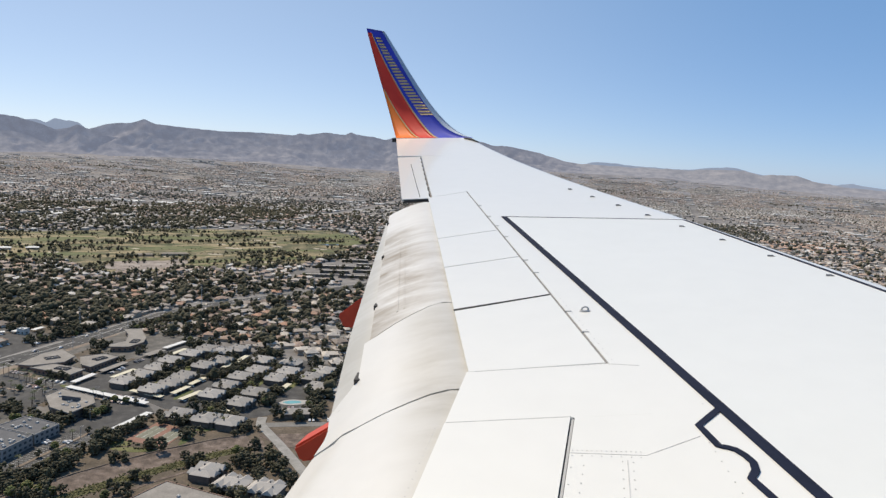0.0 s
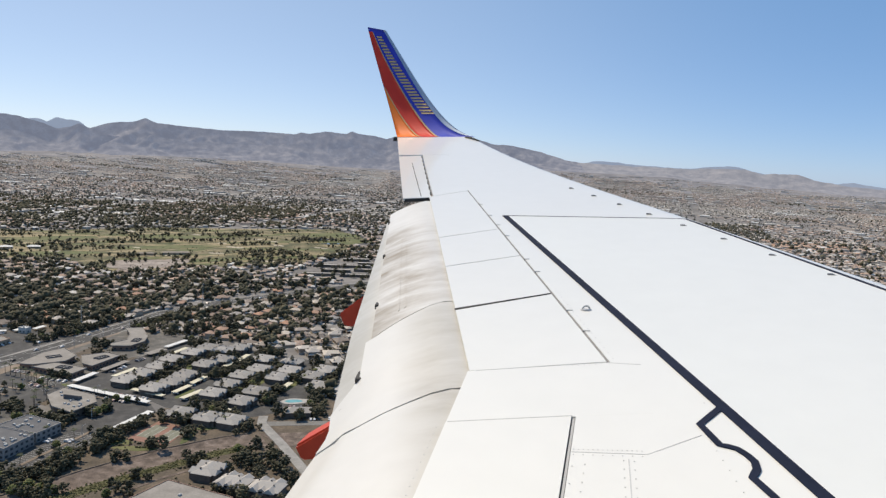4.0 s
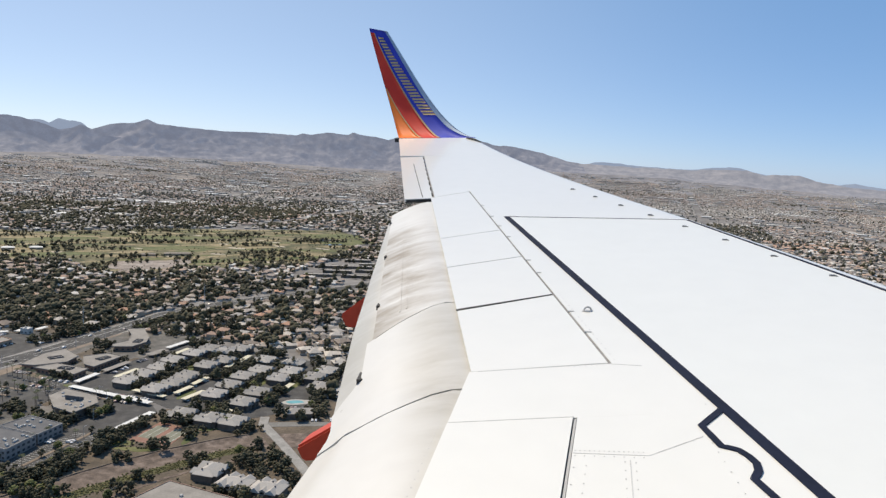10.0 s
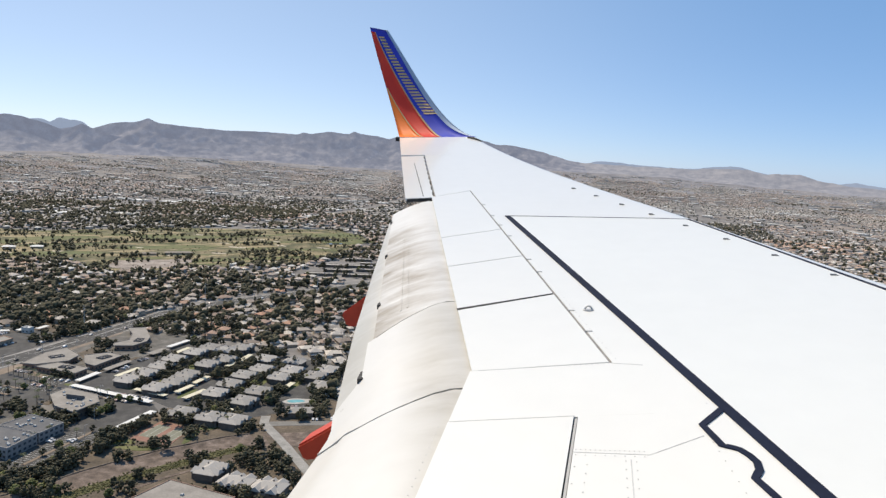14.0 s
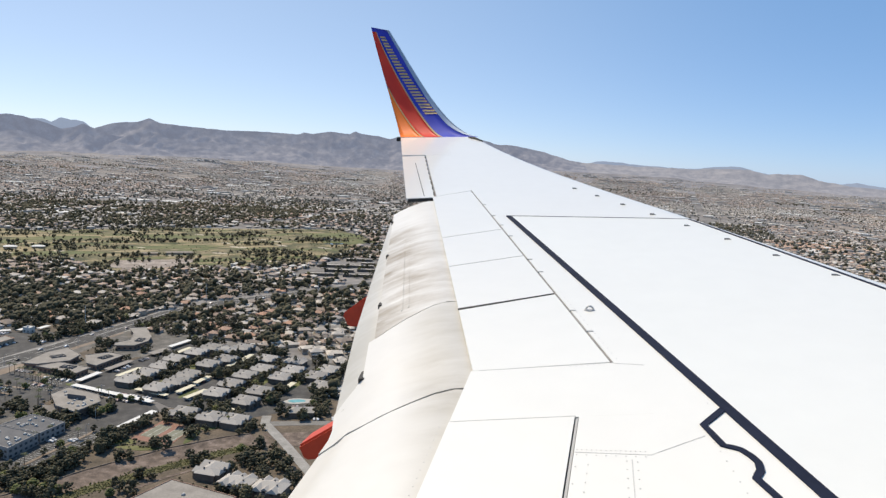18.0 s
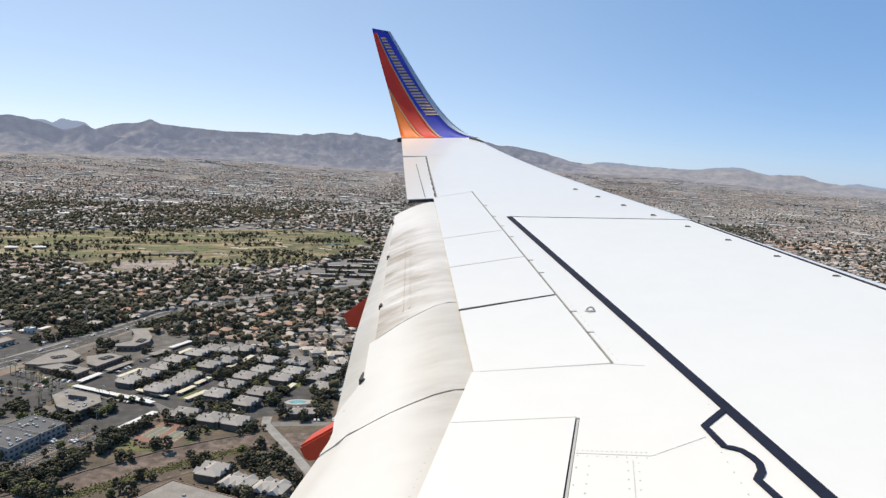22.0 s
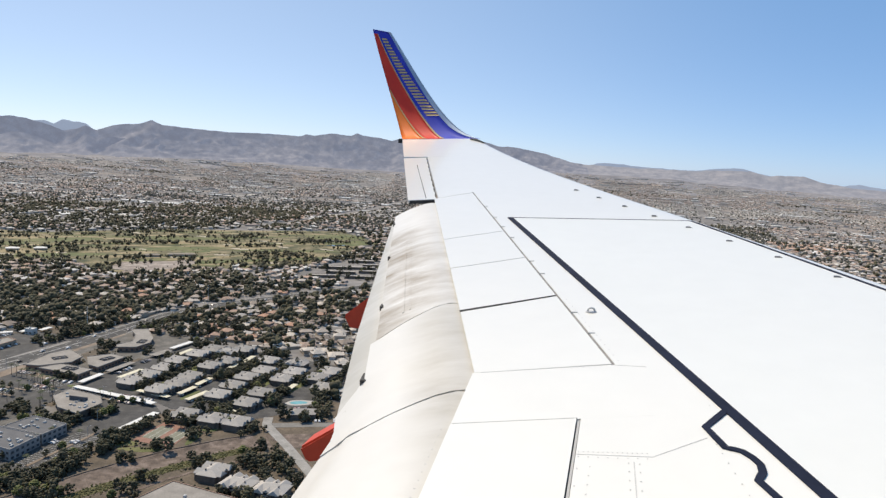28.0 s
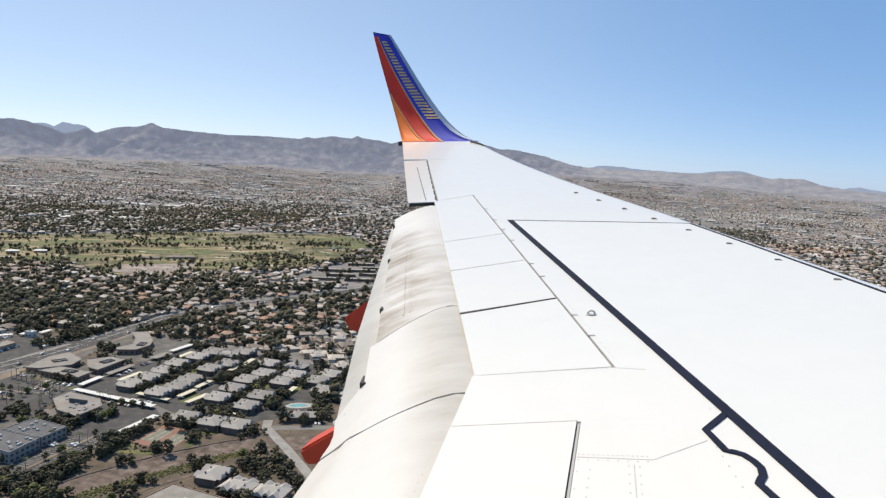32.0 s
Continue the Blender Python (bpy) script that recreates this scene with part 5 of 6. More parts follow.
def far_stuff():
    rs = random.Random(77)
    WV, WF, RV, RF, OV, OF, PV, PF = [], [], [], [], [], [], [], []
    for x, y, a, k in plots[280:]:
        w, dp, hh, rh = rs.uniform(10, 15.5) * k, rs.uniform(8, 12) * k, rs.choice([3, 3, 3, 5.4]) * k, rs.uniform(1.6, 2.5) * k
        z, ca, sa = ground_z(x, y), math.cos(a), math.sin(a)
        body, top = box_vf(-w / 2, -dp / 2, -0.5, w / 2, dp / 2, hh), hip_vf(-w / 2, -dp / 2, w / 2, dp / 2, hh, rh, 0.5 * k)
        if math.hypot(x, y) > 1500:     # far off: walls and slopes alone
            top = (top[0], top[1][5:])
        put(WV, WF, (body[0], body[1][2:]), x, y, z, ca, sa)
        roof = [top]
        if y < 1300:
            g = rs.choice((-w / 2, w / 2 - 6))
            put(WV, WF, box_vf(g, -dp / 2 - 5, -0.5, g + 6, -dp / 2 + 0.4, 2.8), x, y, z, ca, sa)
            roof.append(hip_vf(g, -dp / 2 - 5, g + 6, -dp / 2 + 3, 2.8, 1.6))
        clay = 380 < x < 600 and 2180 < y < 2480 or -560 < x < -300 and 2150 < y < 2330      # estates of one orange clay
        tone = noise.noise((x * 0.0022, y * 0.0022, 4.0)) + rs.uniform(-0.12, 0.12)
        clay = clay or tone > 0.47 and math.hypot(x, y) < 2800
        pale = not clay and tone < -0.22
        put(OV if clay else PV if pale else RV, OF if clay else PF if pale else RF, join_vf(roof), x, y, z, ca, sa)
    CV, CF, CM = [], [], []
    for _ in range(580):        # flat pale commercial roofs in loose rows
        h, d = rs.uniform(radians(-47), radians(17)), rs.uniform(2200, 4600)
        x, y = d * math.sin(h), d * math.cos(h)
        if inside(x, y, GOLF):
            continue
        for k in range(rs.choice((1, 1, 2, 3))):
            w, dp, hh = rs.uniform(16, 62), rs.uniform(16, 52), rs.uniform(2.6, 4.4)
            put(CV, CF, box_vf(-w / 2, -dp / 2, -3, w / 2, dp / 2, hh), x + k * 60, y, ground_z(x + k * 60, y), 1, 0)
            CM += [0, rs.choice((1, 2, 2, 3)), 0, 0, 0, 0]
    me = mesh_of("far_shop_roofs", CV, CF, [M["wall_far"], M["roof_flat"], M["roof_white"], M["roof_pale"]])
    me.polygons.foreach_set("material_index", CM)
    tagged(new("far_shop_roofs", me), "distant flat pale roofs of shops and depots", "roofs", kind="stuff")
    for nm, mt, n, label in (("bare_lots", "pale_dirt", 190, "distant patches of bare pale desert between the estates"), ("far_car_parks", "asphalt_old", 110, "distant grey streets and car parks")):
        LV, LF = [], []
        for _ in range(n):
            h = rs.uniform(radians(-49), radians(18))
            d = 4400 - 2000 * rs.random() ** 1.6
            x, y, w, dp, a = d * math.sin(h), d * math.cos(h), rs.uniform(60, 260), rs.uniform(25, 90), -h + rs.uniform(-0.35, 0.35)
            if inside(x, y, GOLF):
                continue
            o, ca, sa = len(LV), math.cos(a), math.sin(a)
            for i in range(7):
                e = rs.uniform(0.35, 0.5)
                for q in (-e, -0.17, 0.17, rs.uniform(0.35, 0.5)):
                    px, py = (i / 6 - 0.5) * w, q * dp * (1 - abs(i / 3 - 1) ** 3 * 0.6)
                    px, py = x + px * ca - py * sa, y + px * sa + py * ca
                    LV.append((px, py, ground_z(px, py) + 0.8))
            LF += [tuple(o + k for k in q) for q in grid_faces(7, 4, True)]
        tagged(new(nm, mesh_of(nm, LV, LF, M[mt])), label, "ground", kind="stuff")
    tagged(new("far_house_walls", mesh_of("far_house_walls", WV, WF, M["wall_far"])), "thousands of distant tan stucco house walls", "houses", kind="stuff")
    tagged(new("far_house_roofs", mesh_of("far_house_roofs", RV, RF, M["roof_far"])), "thousands of distant red, tan and grey roofs", "roofs", kind="stuff")
    tagged(new("far_pale_roofs", mesh_of("far_pale_roofs", PV, PF, M["roof_pale"])), "distant estates of pale tan roofs", "roofs", kind="stuff")
    tagged(new("far_clay_roofs", mesh_of("far_clay_roofs", OV, OF, M["roof_clay"])), "distant estate of orange clay roofs", "roofs", kind="stuff")
    tagged(new("garden_walls", mesh_of("garden_walls", fences[0], fences[1], M["wall_far"])), "low tan block walls between the gardens", "walls", kind="stuff")
    near, far, hazed = [], [], []
    for _ in range(75):         # shady belts of older trees in the far suburb
        h, d = rs.uniform(radians(-48), radians(17)), rs.uniform(2300, 4100)
        cx, cy, wide = d * math.sin(h), d * math.cos(h), rs.uniform(60, 190)
        for _ in range(34):
            x, y, r = cx + rs.gauss(0, 0.45) * wide, cy + rs.gauss(0, 22), rs.uniform(2.0, 4.4)
            if not inside(x, y, GOLF):
                far.append((x, y, ground_z(x, y) + r * 0.9, r))
    spots = tree_spots[60:] + [(rs.uniform(240, 420), rs.uniform(2560, 2900), rs.uniform(3, 6)) for _ in range(420)]     # a belt of tall trees among the tan houses
    for x, y, s in spots:
        d, z = math.hypot(x, y), ground_z(x, y)
        k = 7 if d < 800 else 5 if d < 1150 else 3 if d < 1900 else 2 if d < 2600 else 1
        size = {7: 0.56, 5: 0.62, 3: 0.78, 2: 0.92, 1: 0.95}[k] * (1.0 if d < 3000 else max(0.5, 1.0 - (d - 3000) / 2600))
        for _ in range(k):
            wide = 0.62 * s * (k > 1)
            (near if d < 1150 else far if d < 1950 or s > 5.5 or x < -900 and d < 2750 else hazed).append((x + rs.uniform(-1, 1) * wide, y + rs.uniform(-1, 1) * wide, z + s * rs.uniform(0.5, 1.7), s * size * rs.uniform(0.7, 1.15)))
    for nm, rows, shape, leaf in (("garden_trees", near, ICO, "tree_far"), ("far_trees", far, OCTA, "tree_far"), ("dusty_trees", hazed, OCTA, "leaf_hazed")):
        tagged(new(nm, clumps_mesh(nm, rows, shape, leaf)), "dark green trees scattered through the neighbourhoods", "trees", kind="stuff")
    tagged(new("residential_streets", mesh_of("residential_streets", streets[0], streets[1], M["asphalt_old"])), "grey asphalt residential streets between the houses", "streets", kind="stuff")


far_stuff()

# ---- the offices and apartments by the main road ----
def extrude(poly, z0, z1):
    n = len(poly)
    v = [(x, y, z0) for x, y in poly] + [(x, y, z1) for x, y in poly]
    f = [tuple(range(n))[::-1], tuple(range(n, 2 * n))] + [(i, (i + 1) % n, n + (i + 1) % n, n + i) for i in range(n)]
    return v, f


def shrink(poly, d):
    """Outline moved inward by d (convex, counter-clockwise)."""
    out = []
    n = len(poly)
    for i in range(n):
        a, b, c = Vector(poly[i - 1]), Vector(poly[i]), Vector(poly[(i + 1) % n])
        e1, e2 = (b - a).normalized(), (c - b).normalized()
        n1, n2 = Vector((-e1.y, e1.x)), Vector((-e2.y, e2.x))
        m = (n1 + n2)
        m = m / max(0.3, m.dot(n1))
        out.append(tuple(b + m * d))
    return out


UNIT = mk("roof_unit", join_vf([box_vf(-0.9, -0.7, 0, 0.9, 0.7, 1.0), box_vf(-0.5, -0.45, 1.0, 0.5, 0.45, 1.15), box_vf(0.9, -0.25, 0.1, 1.5, 0.25, 0.5)]), M["unit"])
WINDOW = mk("window", join_vf([box_vf(-1.0, -0.06, 0, 1.0, 0.06, 1.5)]), M["glass"])


def building(corners, h, roof, wall, label, units=6, windows=True, name="commercial_building", parapet=0.7, seed=0, band=None, storeys=1, eave=0.0):
    """Flat-roofed building from a plan outline, with parapet, roof units and windows."""
    pts = [Vector(p) for p in corners]
    area = sum(a.x * b.y - b.x * a.y for a, b in zip(pts, pts[1:] + pts[:1]))
    if area < 0:
        pts.reverse()
    c = sum(pts, Vector((0, 0))) / len(pts)
    loc = [tuple(p - c) for p in pts]
    ob = empty(name, pose(c.x, c.y, 0), label, "building")
    outline = loc
    if eave:        # walls stand back under a broad flat roof
        loc = shrink(loc, eave)
        part("roof_slab", mk("roof_slab", extrude(outline, h - 0.75, h - 0.3), roof), ob)
        part("wall", mk("wall", extrude(loc, -0.4, h - 0.76), wall), ob)
    else:
        part("wall", mk("wall", extrude(loc, -0.4, h - 0.5), wall), ob)
    inn = shrink(loc, 0.35)
    n = len(loc)
    if eave:
        inn, out2 = shrink(outline, 0.3), shrink(outline, -0.02)
    else:
        part("roof", mk("roof", extrude(inn, h - 0.52, h - parapet + 0.25), roof), ob)
        out2 = shrink(loc, -0.05)
    v = [(x, y, h - 0.55) for x, y in out2] + [(x, y, h) for x, y in out2] + [(x, y, h) for x, y in inn] + [(x, y, h - 0.6) for x, y in inn]
    f = []
    for i in range(n):
        k = (i + 1) % n
        f += [(i, k, n + k, n + i), (n + i, n + k, 2 * n + k, 2 * n + i), (2 * n + i, 2 * n + k, 3 * n + k, 3 * n + i), (3 * n + i, 3 * n + k, k, i)]
    if eave:
        v = [(x, y, z + 0.12 if z > h - 0.3 else z - 0.05) for x, y, z in v]
    part("parapet", mesh_of("parapet", v, f, band or wall), ob)
    r = random.Random(seed)
    xs, ys = [p[0] for p in loc], [p[1] for p in loc]
    small, tries = shrink(loc, 2.5), 0
    while units > 0 and tries < 200:
        tries += 1
        x, y = r.uniform(min(xs), max(xs)), r.uniform(min(ys), max(ys))
        if inside(x, y, small):
            part("roof_unit", UNIT, ob, "", pose(x, y, h - parapet + 0.25, 0, 0, r.choice((0, 90))))
            units -= 1
    if windows:
        for a, b in zip(loc, loc[1:] + loc[:1]):
            d = Vector(b) - Vector(a)
            nr = Vector((d.y, -d.x)).normalized()
            if d.length < 6 or (nr.y > 0.5):
                continue
            k = int(d.length / 4.2)
            for st in range(storeys):
                for i in range(k):
                    p = Vector(a) + d * (i + 0.5) / k + nr * 0.02
                    part("window", WINDOW, ob, "", pose(p.x, p.y, 1.0 + 3.4 * st, 0, 0, math.degrees(math.atan2(d.y, d.x))))
    return ob


def lot(corners, label, material=None, z=0.10):
    return flat("parking_lot", corners, z, material or M["asphalt"], label, "parking lot")


def stalls(x, y, n, turn, gap=2.8, length=5.2, double=True):
    """White stall lines, one thin mesh a row."""
    items = [box_vf(i * gap - 0.07, -length if double else 0, 0.10, i * gap + 0.07, length, 0.145) for i in range(n + 1)]
    ob = new("stall_lines", mk("stall_lines", join_vf(items), M["line"]))
    ob.matrix_basis = pose(x, y, 0, 0, 0, turn)
    tagged(ob, "white painted parking stall lines on asphalt", "markings", kind="stuff")


def car_row(x, y, n, turn, fill=0.6, gap=2.8):
    r = random.Random(int(x * 13 + y * 7))
    a = radians(turn)
    for i in range(n):
        if r.random() < fill:
            place(r.choice(cars), x + (i + 0.5) * gap * math.cos(a) - 2.6 * math.sin(a), y + (i + 0.5) * gap * math.sin(a) + 2.6 * math.cos(a), turn + r.choice((90, -90)), 0.14)


def grove(spots, kinds=None, z=0.0):
    for x, y in spots:
        place(RND.choice(kinds or trees), x, y, RND.uniform(0, 360), z)


EXTRA = []      # trees of the masses, joined at the end


def scatter(x0, y0, x1, y1, n, pale=False, big=1.0):
    """A tree mass: every sixth tree a thing of its own, the rest joined."""
    spots = [(RND.uniform(x0, x1), RND.uniform(y0, y1)) for _ in range(n)]
    spots = [(x, y) for x, y in spots if not (-272 < x < -170 and -9 < y - 482 + (x + 262) * 1.08 < 15)]      # clear of the street over the wash
    grove(spots[::6], pale_trees if pale else trees + trees + pale_trees)
    for k, (x, y) in enumerate(spots):
        if k % 6:
            s = RND.uniform(2.4, 4.4) * big
            EXTRA.extend((x + RND.uniform(-.6, .6) * s, y + RND.uniform(-.6, .6) * s, s * RND.uniform(0.3, 1.75), s * RND.uniform(0.15, 0.30)) for _ in range(26))


# ground of the centre
flat("yard_ground", [(-372, 290), (-338, 345), (-336, 470), (-262, 486), (-238, 520), (-236, 640), (-130, 560), (-130, 290)], 0.05, M["yard"], "dark brown shrubby ground between the buildings", "ground")
flat("yard_ground", [(-640, 470), (-640, 700), (-548, 740), (-548, 470)], 0.05, M["yard"], "dark brown shrubby ground beside the road", "ground")
lot([(-517, 395), (-517, 496), (-490, 499), (-440, 486), (-428, 470), (-425, 440), (-412, 420), (-440, 395)], "dark asphalt lot with palm islands")
lot([(-518, 499), (-518, 650), (-506, 668), (-444, 662), (-441, 488), (-490, 501)], "worn asphalt round the low offices", M["asphalt_pale"], z=0.115)
lot([(-372, 330), (-386, 352), (-386, 405), (-374, 440), (-428, 470), (-434, 482), (-352, 474), (-338, 462), (-336, 345)], "dark asphalt office parking lot", z=0.12)
lot([(-440, 488), (-441, 655), (-330, 640), (-238, 632), (-238, 520), (-262, 484), (-276, 470), (-337, 472), (-352, 478)], "dark asphalt apartment drives and parking", z=0.125)
lot([(-520, 300), (-517, 394), (-440, 394), (-412, 419), (-387, 404), (-387, 352), (-373, 330), (-350, 300)], "worn asphalt access yard", M["asphalt_pale"], z=0.105)
lot([(-640, 520), (-640, 600), (-548, 598), (-548, 520)], "dark asphalt lot of the corner shop", z=0.11)
flat("dirt_verge", [(-517, 470), (-507, 480), (-507, 500), (-512, 560), (-514, 640), (-518, 650), (-519, 500)], 0.14, M["dirt"], "tan bare dirt verge", "verge")
flat("dirt_verge", [(-512, 499), (-495, 494), (-470, 490), (-470, 497), (-490, 501), (-508, 512)], 0.15, M["dirt"], "tan bare dirt bed before the offices", "verge")
for x, y, rx, ry, t in ((-428, 484, 16, 3.5, -0.1), (-377, 497, 20, 3, 0.0), (-322, 402, 8, 5, 0.3), (-284, 448, 9, 4, 0.8), (-342, 505, 3, 14, 0), (-287, 428, 3, 12, 0.2), (-306, 398, 14, 4, 0.3), (-382, 560, 5, 40, 0), (-303, 540, 4, 40, 0), (-340, 575, 4, 22, 0), (-275, 565, 4, 30, 0)):
    flat("lawn", blob(x, y, rx, ry, t, x * 0.1, 18), 0.17, M["grass"], "small green lawn", "lawn")

for poly in ([(-486, 520), (-478, 524), (-478, 544), (-484, 548)], [(-446, 500), (-442, 500), (-441, 575), (-446, 575)], [(-500, 562), (-478, 548), (-468, 566), (-476, 576), (-502, 598)], [(-428, 470), (-424, 440), (-418, 440), (-420, 470)], [(-396, 412), (-376, 410), (-374, 421), (-398, 425)]):
    flat("planting_bed", poly, 0.15, M["yard"], "brown planting bed with shrubs", "bed")
    x0, x1, y0, y1 = min(p[0] for p in poly), max(p[0] for p in poly), min(p[1] for p in poly), max(p[1] for p in poly)
    EXTRA.extend((RND.uniform(x0, x1), RND.uniform(y0, y1), 0.6, RND.uniform(0.4, 1.1)) for _ in range(24))
# low offices with sunken roof wells
WELL = mk("roof_well", join_vf([box_vf(-6, -3.4, 0, 6, -3.0, 0.9), box_vf(-6, 3.0, 0, 6, 3.4, 0.9), box_vf(-6, -3.0, 0, -5.6, 3.0, 0.9), box_vf(5.6, -3.0, 0, 6, 3.0, 0.9), box_vf(-4, -1.6, 0, -1.5, 1.4, 1.0), box_vf(1.2, -1.2, 0, 3.8, 1.2, 0.9)]), M["roof_dark"])
for k, (poly, wx, wy, wt) in enumerate((([(-507, 503), (-493, 506), (-477, 526), (-482, 545), (-510, 560), (-515, 540)], 2, 2, 60), ([(-490, 501), (-482, 519), (-447, 517), (-446, 499)], 2, 1, 5),
                                        ([(-478, 546), (-466, 563), (-448, 561), (-447, 523), (-460, 526)], 2, 4, 80), ([(-512, 648), (-499, 659), (-470, 629), (-461, 612), (-462, 592), (-478, 584), (-484, 592), (-480, 610), (-494, 632)], 12, -6, 108))):
    b = building(poly, 5.2, M["roof_flat"], M["stucco_red"], "low brown office building with a broad grey flat roof", 0, True, name="office_building", seed=10 + k, eave=1.6, band=M["roof_flat"])
    part("roof_well", WELL, b, "dark screened roof well", pose(wx, wy, 4.91, 0, 0, wt))
b = building([(-421, 445), (-422, 463), (-390, 459), (-377, 446), (-378, 421), (-399, 426)], 7.0, M["roof_flat"], M["stucco_brown"], "grey office block with a sloped roof penthouse", 12, True, name="office_building", seed=20, eave=1.6, band=M["roof_flat"])
part("penthouse", mk("penthouse", ([(-6, -2.5, 0), (6, -2.5, 0), (6, 2.5, 0), (-6, 2.5, 0), (-6, -2.5, 3.4), (6, -2.5, 3.4), (6, 2.5, 1.6), (-6, 2.5, 1.6)], box_vf(0, 0, 0, 1, 1, 1)[1]), M["roof_dark"]), b, "dark sloped penthouse", pose(0, 2, 6.7, 0, 0, 4))
building([(-409, 358), (-406, 380), (-368, 378), (-366, 352)], 8.0, M["roof_dark"], M["stucco_grey"], "office block with a dark grey roof full of vents", 20, True, name="office_building", seed=21, storeys=2)
building([(-403, 382.5), (-400, 406), (-369, 402), (-369, 380.5)], 7.2, M["roof_dark"], M["stucco_grey"], "office wing with a dark grey roof", 10, True, name="office_building", seed=22, storeys=2)
building([(-515, 419), (-507, 432), (-478, 416), (-480, 399)], 5.0, M["roof_flat"], M["stucco"], "restaurant with a low roof and pale parapets", 8, True, seed=8)
building([(-592, 543), (-592, 569), (-577, 565), (-576, 540)], 5.0, M["roof_flat"], M["stucco"], "corner shop with an orange tiled canopy edge", 3, True, seed=7, band=M["roof_orange"])
building([(-602, 600), (-602, 607), (-593, 607), (-593, 600)], 6.0, M["roof_white"], M["door"], "small white boxy kiosk", 1, True, seed=9)
b = building([(-259, 315), (-251, 355), (-205, 349), (-213, 313)], 6.5, M["roof_flat"], M["stucco_red"], "long reddish building with a pale grey vented roof", 14, True, seed=12, storeys=2)


def tiled_hall(x, y, w, d, turn, h=4.5):
    ob = empty("tiled_hall", pose(x, y, 0, 0, 0, turn), "tan building with a long orange tile roof", "building")
    part("wall", mk("wall", box_vf(-w / 2, -d / 2, -0.3, w / 2, d / 2, h), M["stucco"]), ob)
    part("roof", mk("roof", hip_vf(-w / 2, -d / 2, w / 2, d / 2, h, d * 0.22, 0.8), M["roof_orange"]), ob)
    wn_ = mk("window", box_vf(-0.9, -0.05, 0, 0.9, 0.05, 1.6), M["glass"])
    for i in range(int(w / 5)):
        part("window", wn_, ob, "", pose(-w / 2 + 3 + 5 * i, -d / 2 - 0.02, 1.2))


tiled_hall(-450, 364, 26, 12, 60)
tiled_hall(-436, 340, 24, 12, 20)
tiled_hall(-470, 345, 20, 12, 0)


def carport(x0, y0, x1, y1, depth=5.6, colour="roof_white"):
    """A flat roof on a row of posts from one end to the other."""
    length, turn = math.hypot(x1 - x0, y1 - y0), math.degrees(math.atan2(y1 - y0, x1 - x0))
    ob = empty("carport", pose((x0 + x1) / 2, (y0 + y1) / 2, 0, 0, 0, turn), "long %s carport roof on slim posts" % ("white" if colour == "roof_white" else "cream"), "carport", "carports")
    part("roof", mk("roof", join_vf([box_vf(-length / 2, -depth / 2, 2.5, length / 2, depth / 2, 2.72), box_vf(-length / 2, -depth / 2, 2.3, length / 2, -depth / 2 + 0.15, 2.5)]), M[colour]), ob)
    post = mk("post", box_vf(-0.09, -0.09, -0.2, 0.09, 0.09, 2.5), M["unit"])
    k = max(2, int(length / 8))
    for i in range(k + 1):
        part("post", post, ob, "", pose(-length / 2 + 0.4 + (length - 0.8) * i / k, 0.8, 0))


for ends in ((-432, 480, -351, 471), (-338, 418, -337, 455), (-436, 490, -437, 516), (-436, 611, -434, 642), (-605, 598, -607, 617), (-594, 612, -595, 627), (-619, 586, -612, 595)):
    carport(*ends)
for ends in ((-382, 492, -367, 490.5), (-366, 490, -350, 488), (-417, 513, -416, 541), (-348, 498, -347, 519), (-349, 523, -349, 545), (-334, 488, -331, 513), (-351, 577, -350, 594), (-350, 599, -352, 622), (-417, 592, -417, 618), (-297, 482, -284, 479), (-275, 540, -276, 560)):
    carport(*ends, 5.0, "roof_cream")
carport(-437, 524, -437, 556, 6.5, "roof_flat")
carport(-436, 582, -433, 604, 9, "roof_flat")


